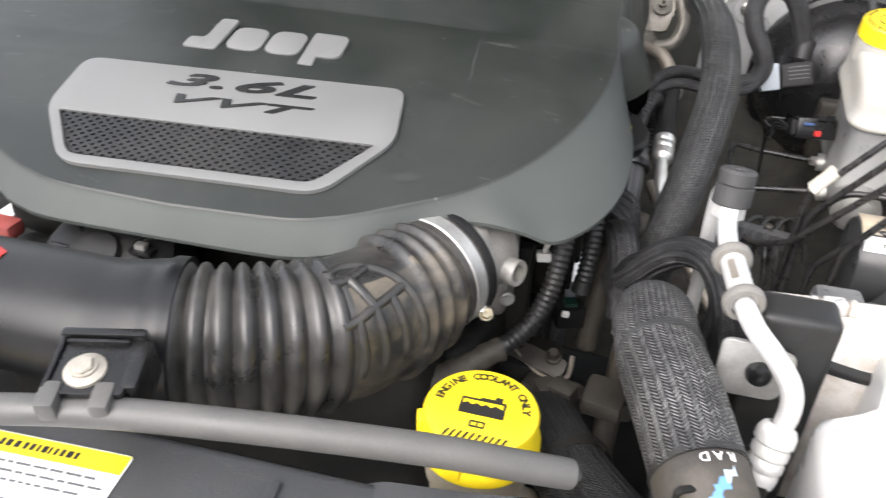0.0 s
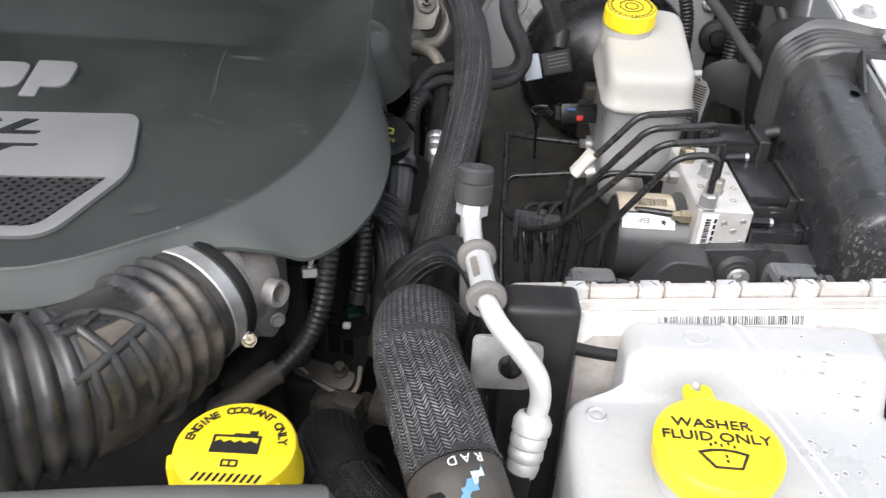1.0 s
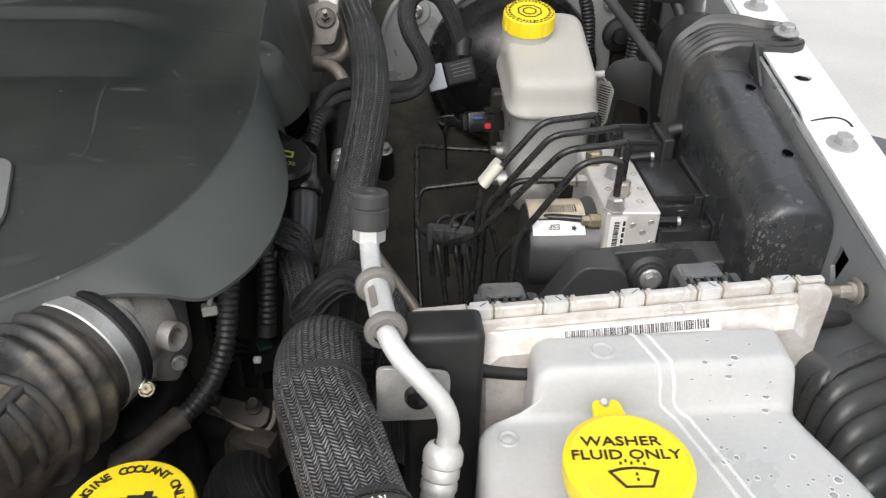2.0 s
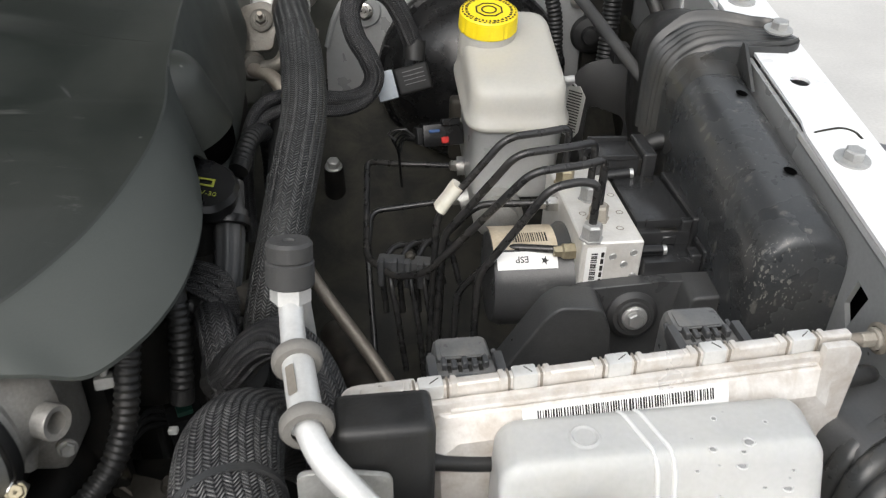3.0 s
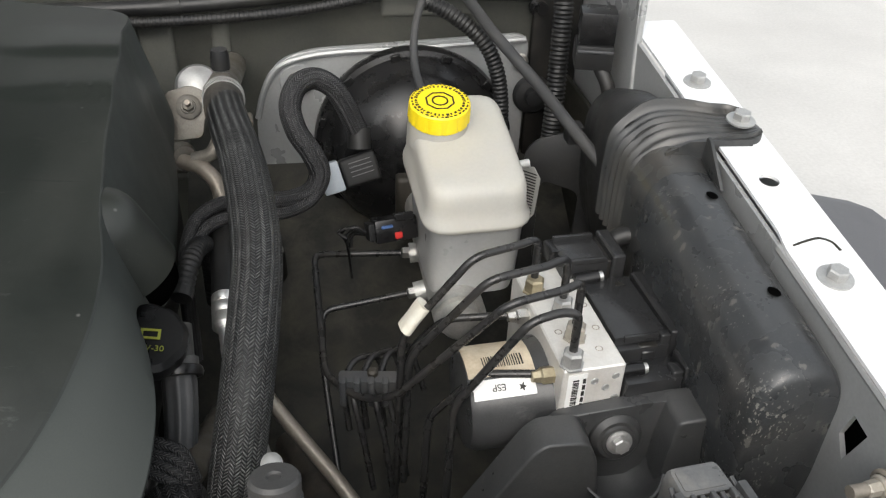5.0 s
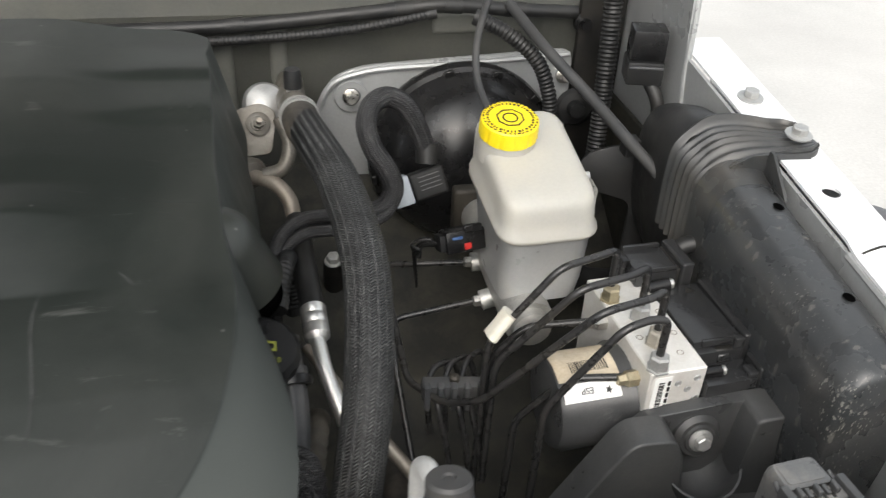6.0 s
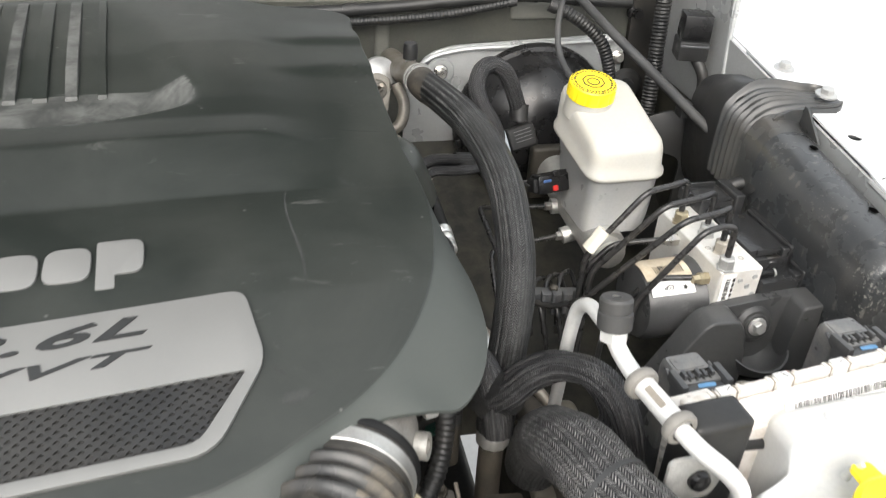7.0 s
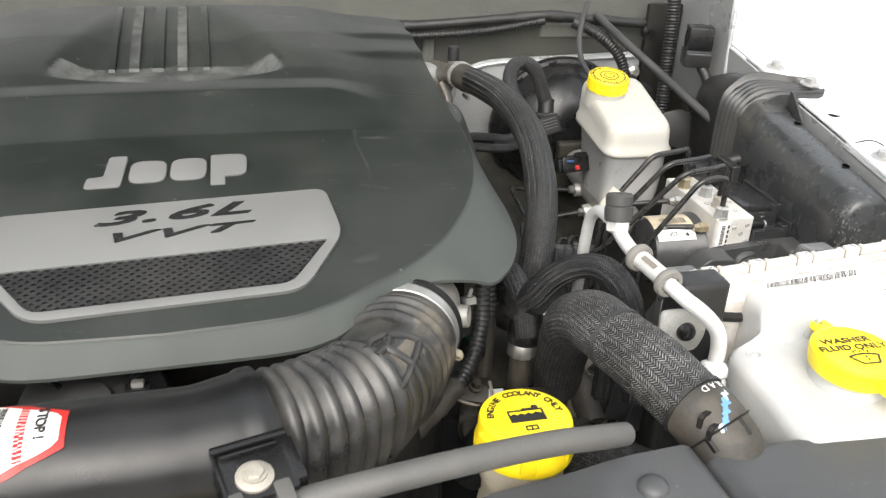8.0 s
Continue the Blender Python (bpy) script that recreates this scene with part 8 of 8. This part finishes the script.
corrugated([(-0.058, 0.80, 1.06), (-0.05, 0.84, 1.075), (-0.045, 0.89, 1.05), (-0.045, 0.9, 0.98)], 0.0085, "conduit", "black corrugated cable conduit beside the cover")
cc_ = thing("conduit_clip", (-0.100, 0.530, 1.045), "small white clip holding the conduit by the throttle body", "clip")
part("jaw", box((-0.006, -0.004, -0.006), (0.006, 0.004, 0.006), 0.0015, 2, facing((-0.0995, 0.527, 1.053), (1, 0.3, 0), (0, 0.3, 1))), M_GREYLABEL, cc_)
part("pin", tube([(-0.0995, 0.527, 1.056), (-0.097, 0.528, 1.066)], 0.0022, 8), M_GREYLABEL, cc_)
oc = thing("oil_filler", (-0.07, 0.71, 1.04), "black oil filler cap with faded yellow-green print", "oil filler cap")
part("neck", lathe([(0.026, -0.05), (0.026, 0), (0, 0)], (-0.075, 0.715, 1.085), (0.2, -0.25, 1), 28), M_BLACK, oc)
part("cap", lathe([(0.031, 0), (0.032, 0.004), (0.032, 0.012), (0.028, 0.016), (0, 0.016)], (-0.073, 0.712, 1.083), (0.2, -0.25, 1), 40, rf=lambda n, k: 1.0 if k % 4 else 0.97), M_PIPE, oc)
M_PRINT = surface("faded_lime_print", (0.25, 0.27, 0.035), 0.5, 0, 0.1)
OM = facing((-0.0695, 0.7078, 1.0992), (1, 0, -0.2), (0, 1, 0.25))
part("print", place(text_mesh("5W-30", 0.0068, 0.0004), OM @ Matrix.Translation((0.006, -0.014, 0))), M_PRINT, oc)
part("symbol_print", prism([(-0.002, -0.004), (0.012, -0.004), (0.012, 0.005), (-0.002, 0.005)], 0.0004, OM, 0, holes=([(0.0, -0.002), (0.01, -0.002), (0.01, 0.003), (0.0, 0.003)],)), M_PRINT, oc)
cs = thing("coil_connector", (-0.06, 0.655, 1.03), "black ignition connector with a taped cable", "connector")
part("body", tube([(-0.054, 0.735, 1.082), (-0.051, 0.710, 1.062), (-0.049, 0.685, 1.042), (-0.050, 0.658, 1.018)], 0.0135, 48, 0.003, rf=lambda s, L, a: (1.0 - 0.2 * s / L) * (1.0 + (0.06 * math.cos(8 * a) if s > 0.4 * L else 0.0))), M_CONN, cs, "ribbed dusty connector tower")
part("collar", lathe([(0.014, -0.004), (0.0175, -0.0035), (0.0185, 0.0), (0.0175, 0.0035), (0.014, 0.004)], (-0.0505, 0.707, 1.060), (0.05, -0.75, -0.6), 28), M_GLOSS, cs, "black clip collar")
part("shoulder", lathe([(0.0125, -0.004), (0.0155, -0.003), (0.0155, 0.003), (0.0125, 0.004)], (-0.0512, 0.713, 1.0645), (0.05, -0.75, -0.6), 28), M_CONN, cs)
part("cable", tube([(-0.050, 0.66, 1.02), (-0.052, 0.64, 1.0), (-0.055, 0.62, 0.96), (-0.058, 0.61, 0.9)], 0.0105, 18, 0.006), M_TAPE, cs)
corrugated([(-0.078, 0.625, 1.035), (-0.06, 0.622, 1.04), (-0.044, 0.62, 1.028), (-0.036, 0.618, 1.0)], 0.0125, "conduit", "fat black corrugated conduit loop beside the engine")
gp = thing("harness_connector", (-0.079, 0.598, 0.93), "black connector with a dull green latch deep beside the engine", "connector")
part("body", box((-0.094, 0.585, 0.935), (-0.066, 0.606, 0.958), 0.003, 2, turn_z(25, (-0.08, 0.6, 0))), M_DULLBLACK, gp)
part("latch", box((-0.086, 0.590, 0.956), (-0.074, 0.602, 0.962), 0.0015, 2, turn_z(25, (-0.08, 0.6, 0))), M_GREEN, gp)
for k in range(3):
    part("wire", tube([(-0.09, 0.592 + 0.005 * k, 0.948), (-0.104, 0.580 + 0.006 * k, 0.956 + 0.003 * k), (-0.118, 0.565, 0.945)], 0.0022, 8, 0.004), M_DULLBLACK, gp)
part("tie", box((-0.0815, 0.562, 0.966), (-0.0745, 0.568, 0.971), 0.001, 1), M_LABEL, gp, "small white clip")
sens = thing("knock_sensor_bracket", (-0.075, 0.47, 0.93), "grimy bracket and sensor beside the throttle body", "bracket")
part("arm", prism(rounded([(-0.03, -0.010), (0.024, -0.016), (0.03, -0.010), (0.03, 0.004), (-0.004, 0.006), (-0.03, 0.008)], 0.005), 0.004, facing((-0.07, 0.475, 0.962), (1, -0.2, 0), (0, 0.8, 0.5)), 0.001), M_GRIME, sens)
part("arm_rim", tube([(-0.098, 0.478, 0.964), (-0.07, 0.462, 0.955), (-0.045, 0.455, 0.953), (-0.038, 0.462, 0.958), (-0.038, 0.478, 0.968)], 0.0022, 8, 0.004), M_STEELTUBE, sens)
hex_bolt("bolt", (-0.055, 0.47, 0.968), (0, -0.3, 1), 0.0055, M_GRIME, 0.010, 1.4, sens)
part("stud", tube([(-0.09, 0.48, 0.965), (-0.09, 0.475, 0.985)], 0.004, 10), M_GRIME, sens)
part("lump", box((-0.11, 0.46, 0.93), (-0.05, 0.51, 0.958), 0.008, 2), M_DEEP, sens)
sens.location += Vector((-0.026, 0.076, -0.038))
rng = random.Random(12)
for k in range(7):
    x, y, z = rng.uniform(-0.12, -0.03), rng.uniform(0.40, 0.53), rng.uniform(0.88, 0.95)
    solo("casting_lug", box((x, y, z), (x + rng.uniform(0.02, 0.05), y + rng.uniform(0.02, 0.05), z + rng.uniform(0.015, 0.04)), 0.006, 2, turn_z(rng.uniform(-40, 40), (x, y, z))), M_GRIME, (x, y, z), "grimy cast lug on the engine front", "engine lug", "engine lugs")
steer = thing("steering_shaft", (0.05, 0.75, 0.85), "dull brown steel steering shaft running down past the engine", "steering shaft")
part("shaft", tube([(-0.034, 0.865, 0.960), (0.006, 0.80, 0.932), (0.064, 0.735, 0.885), (0.10, 0.69, 0.85)], 0.0068, 16, 0.02), M_STEELTUBE, steer)
solo("dusty_hose", tube([(0.018, 0.83, 0.842), (0.034, 0.79, 0.848), (0.05, 0.745, 0.852), (0.064, 0.70, 0.856), (0.078, 0.65, 0.85), (0.085, 0.60, 0.82)], 0.017, 32, 0.005, rf=lambda s, L, a: 1.0 + 0.05 * math.sin(s * 180 + a) + 0.02 * math.sin(s * 67)), M_TANRUBBER, (0.05, 0.745, 0.83), "dusty brown wrapped hose low in the bay", "hose")
fm = thing("frame_mount", (0.116, 0.74, 0.70), "pale dusty frame mount under the brake lines", "frame mount")
part("top", prism(rounded([(0.082, 0.69), (0.152, 0.69), (0.150, 0.778), (0.088, 0.782)], 0.012), 0.10, Matrix.Translation((0, 0, 0.70)), 0.008, 3), M_FRAME, fm)
hex_bolt("bolt", (0.135, 0.735, 0.80), (0, 0, 1), 0.006, M_GRIME, 0.008, 1.5, fm)
bb_ = thing("bolt_boss", (0.006, 1.053, 0.86), "grimy cast boss with a dull bolt at the firewall", "boss")
part("column", lathe([(0.014, -0.08), (0.0125, -0.006), (0.0115, 0.0), (0, 0.0)], (0.006, 1.053, 0.932), (0, -0.2, 1), 20), M_DEEP, bb_)
hex_bolt("bolt", (0.006, 1.053, 0.932), (0, -0.25, 1), 0.0082, M_CAST, 0.011, 1.35, bb_)

# ---- firewall runs, relay and hinge plate ----
fh_way = [(-0.7, 1.19, 1.17), (-0.4, 1.19, 1.18), (-0.1, 1.188, 1.183), (0.1, 1.188, 1.198), (0.16, 1.186, 1.203), (0.24, 1.186, 1.196), (0.33, 1.186, 1.19)]
fh = thing("firewall_harness", (-0.1, 1.188, 1.17), "black cable harness along the firewall", "wiring harness")
part("sleeve", tube(fh_way, 0.0085, 16, 0.006), M_BLACK, fh)
for p, q in zip(fh_way[1:], fh_way[2:]):
    p, q = Vector(p), Vector(q)
    part("tape_band", tube([p, p + (q - p).normalized() * 0.022], 0.0094, 16, 0.005, rf=lambda s, L, a: 1.0 + 0.02 * math.sin(3 * a + 500 * s)), M_TIE, fh, "dark woven tape wrap")
corrugated([(-0.4, 1.184, 1.167), (-0.1, 1.182, 1.168), (0.05, 1.182, 1.178), (0.15, 1.182, 1.195)], 0.006, "conduit", "thin black corrugated conduit along the firewall")
solo("thin_hose", tube([(0.175, 0.97, 1.15), (0.171, 0.995, 1.155), (0.168, 1.03, 1.17), (0.172, 1.06, 1.195), (0.185, 1.09, 1.22), (0.2, 1.12, 1.235)], 0.0042, 12), M_HOSE, (0.175, 1.0, 1.15), "thin grey rubber hose rising behind the reservoir", "hose")
corrugated([(0.19, 1.15, 1.2), (0.225, 1.135, 1.185), (0.262, 1.12, 1.155), (0.278, 1.115, 1.12), (0.284, 1.112, 1.085), (0.285, 1.11, 1.04)], 0.0088, "conduit", "black corrugated conduit curving over the booster")
solo("cable_grommet", lathe([(0.024, -0.002), (0.026, 0.001), (0.022, 0.006), (0.012, 0.008), (0.010, 0.02), (0, 0.021)], (0.345, 1.19, 1.06), (-0.1, -1, 0.1), 28), M_BLACK, (0.345, 1.19, 1.03), "black rubber grommet on the firewall", "grommet")
solo("bonnet_cable", tube([(0.24, 1.18, 1.205), (0.262, 1.10, 1.18), (0.30, 1.02, 1.145), (0.325, 0.95, 1.12), (0.352, 0.885, 1.095)], 0.0066, 14), M_HOSE, (0.3, 1.0, 1.1), "grey-black sheathed cable sloping towards the fender", "cable")
solo("cable_clip", box((0.318, 0.955, 1.105), (0.335, 0.975, 1.125), 0.003, 2), M_BLACK, (0.325, 0.965, 1.1), "black clip on the sheathed cable", "clip")
solo("firewall_stud", lathe([(0.014, 0), (0.014, 0.006), (0.007, 0.008), (0.007, 0.018), (0, 0.018)], (0.346, 1.2, 1.173), (0, -1, 0), 20), M_GLOSS, (0.346, 1.2, 1.165), "black plug with a bright stud on the firewall", "plug")
hp = thing("hinge_plate", (0.40, 1.03, 1.08), "silver upright hinge plate beside the firewall", "hinge plate", kind="structure")
part("plate", prism(rounded([(1.0, 1.06), (1.21, 1.0), (1.21, 1.36), (1.06, 1.36), (1.035, 1.30), (1.03, 1.24), (1.022, 1.17)], [0.006, 0, 0, 0.01, 0.01, 0.01, 0.01], 3), 0.004, facing((0.402, 0, 0), (0, 1, 0), (0, 0, 1))), M_INNER, hp)
part("edge_fold", tube([(0.404, 1.0, 1.06), (0.405, 1.022, 1.17), (0.408, 1.032, 1.245), (0.41, 1.06, 1.36)], 0.004, 8, 0.01), M_INNER, hp)
hex_bolt("hinge_stud_nut", (0.400, 0.988, 1.134), (-1, -0.2, 0.1), 0.0085, M_ZINC, 0.012, 1.4, label="zinc plated nut on the inner wing", category="nut")
rl = thing("relay", (0.37, 1.06, 1.14), "black relay in a holder by the hinge plate", "relay")
RT = turn_z(-14, (0.37, 1.06, 0))
part("case", box((0.352, 1.043, 1.178), (0.391, 1.078, 1.213), 0.003, 2, RT), M_GLOSS, rl)
part("holder", box((0.35, 1.040, 1.15), (0.392, 1.08, 1.178), 0.004, 2, RT), M_BLACK, rl)
part("lid_edge", box((0.352, 1.038, 1.170), (0.391, 1.043, 1.1735), 0.001, 1, RT), M_CONN, rl)
part("cable", tube([(0.375, 1.05, 1.155), (0.385, 1.035, 1.13), (0.383, 1.03, 1.08), (0.37, 1.04, 1.03)], 0.008, 14), M_BLACK, rl)
corrugated([(0.352, 1.135, 1.26), (0.354, 1.13, 1.2), (0.352, 1.12, 1.14), (0.35, 1.11, 1.08), (0.345, 1.10, 1.0)], 0.011, "conduit", "fat black corrugated conduit standing by the relay")
solo("wing_bracket", prism(rounded([(-0.05, -0.1), (0.03, -0.1), (0.04, 0.06), (0.0, 0.1), (-0.05, 0.08)], 0.02), 0.006, facing((0.335, 0.99, 1.0), (0.9, -0.3, 0), (0, 0.2, 1)), 0.001,
                           holes=(rounded([(-0.03, -0.06), (0.01, -0.06), (0.015, 0.03), (-0.03, 0.04)], 0.012),)), M_BLACK, (0.335, 0.99, 0.9), "black pressed bracket with a large opening", "bracket")
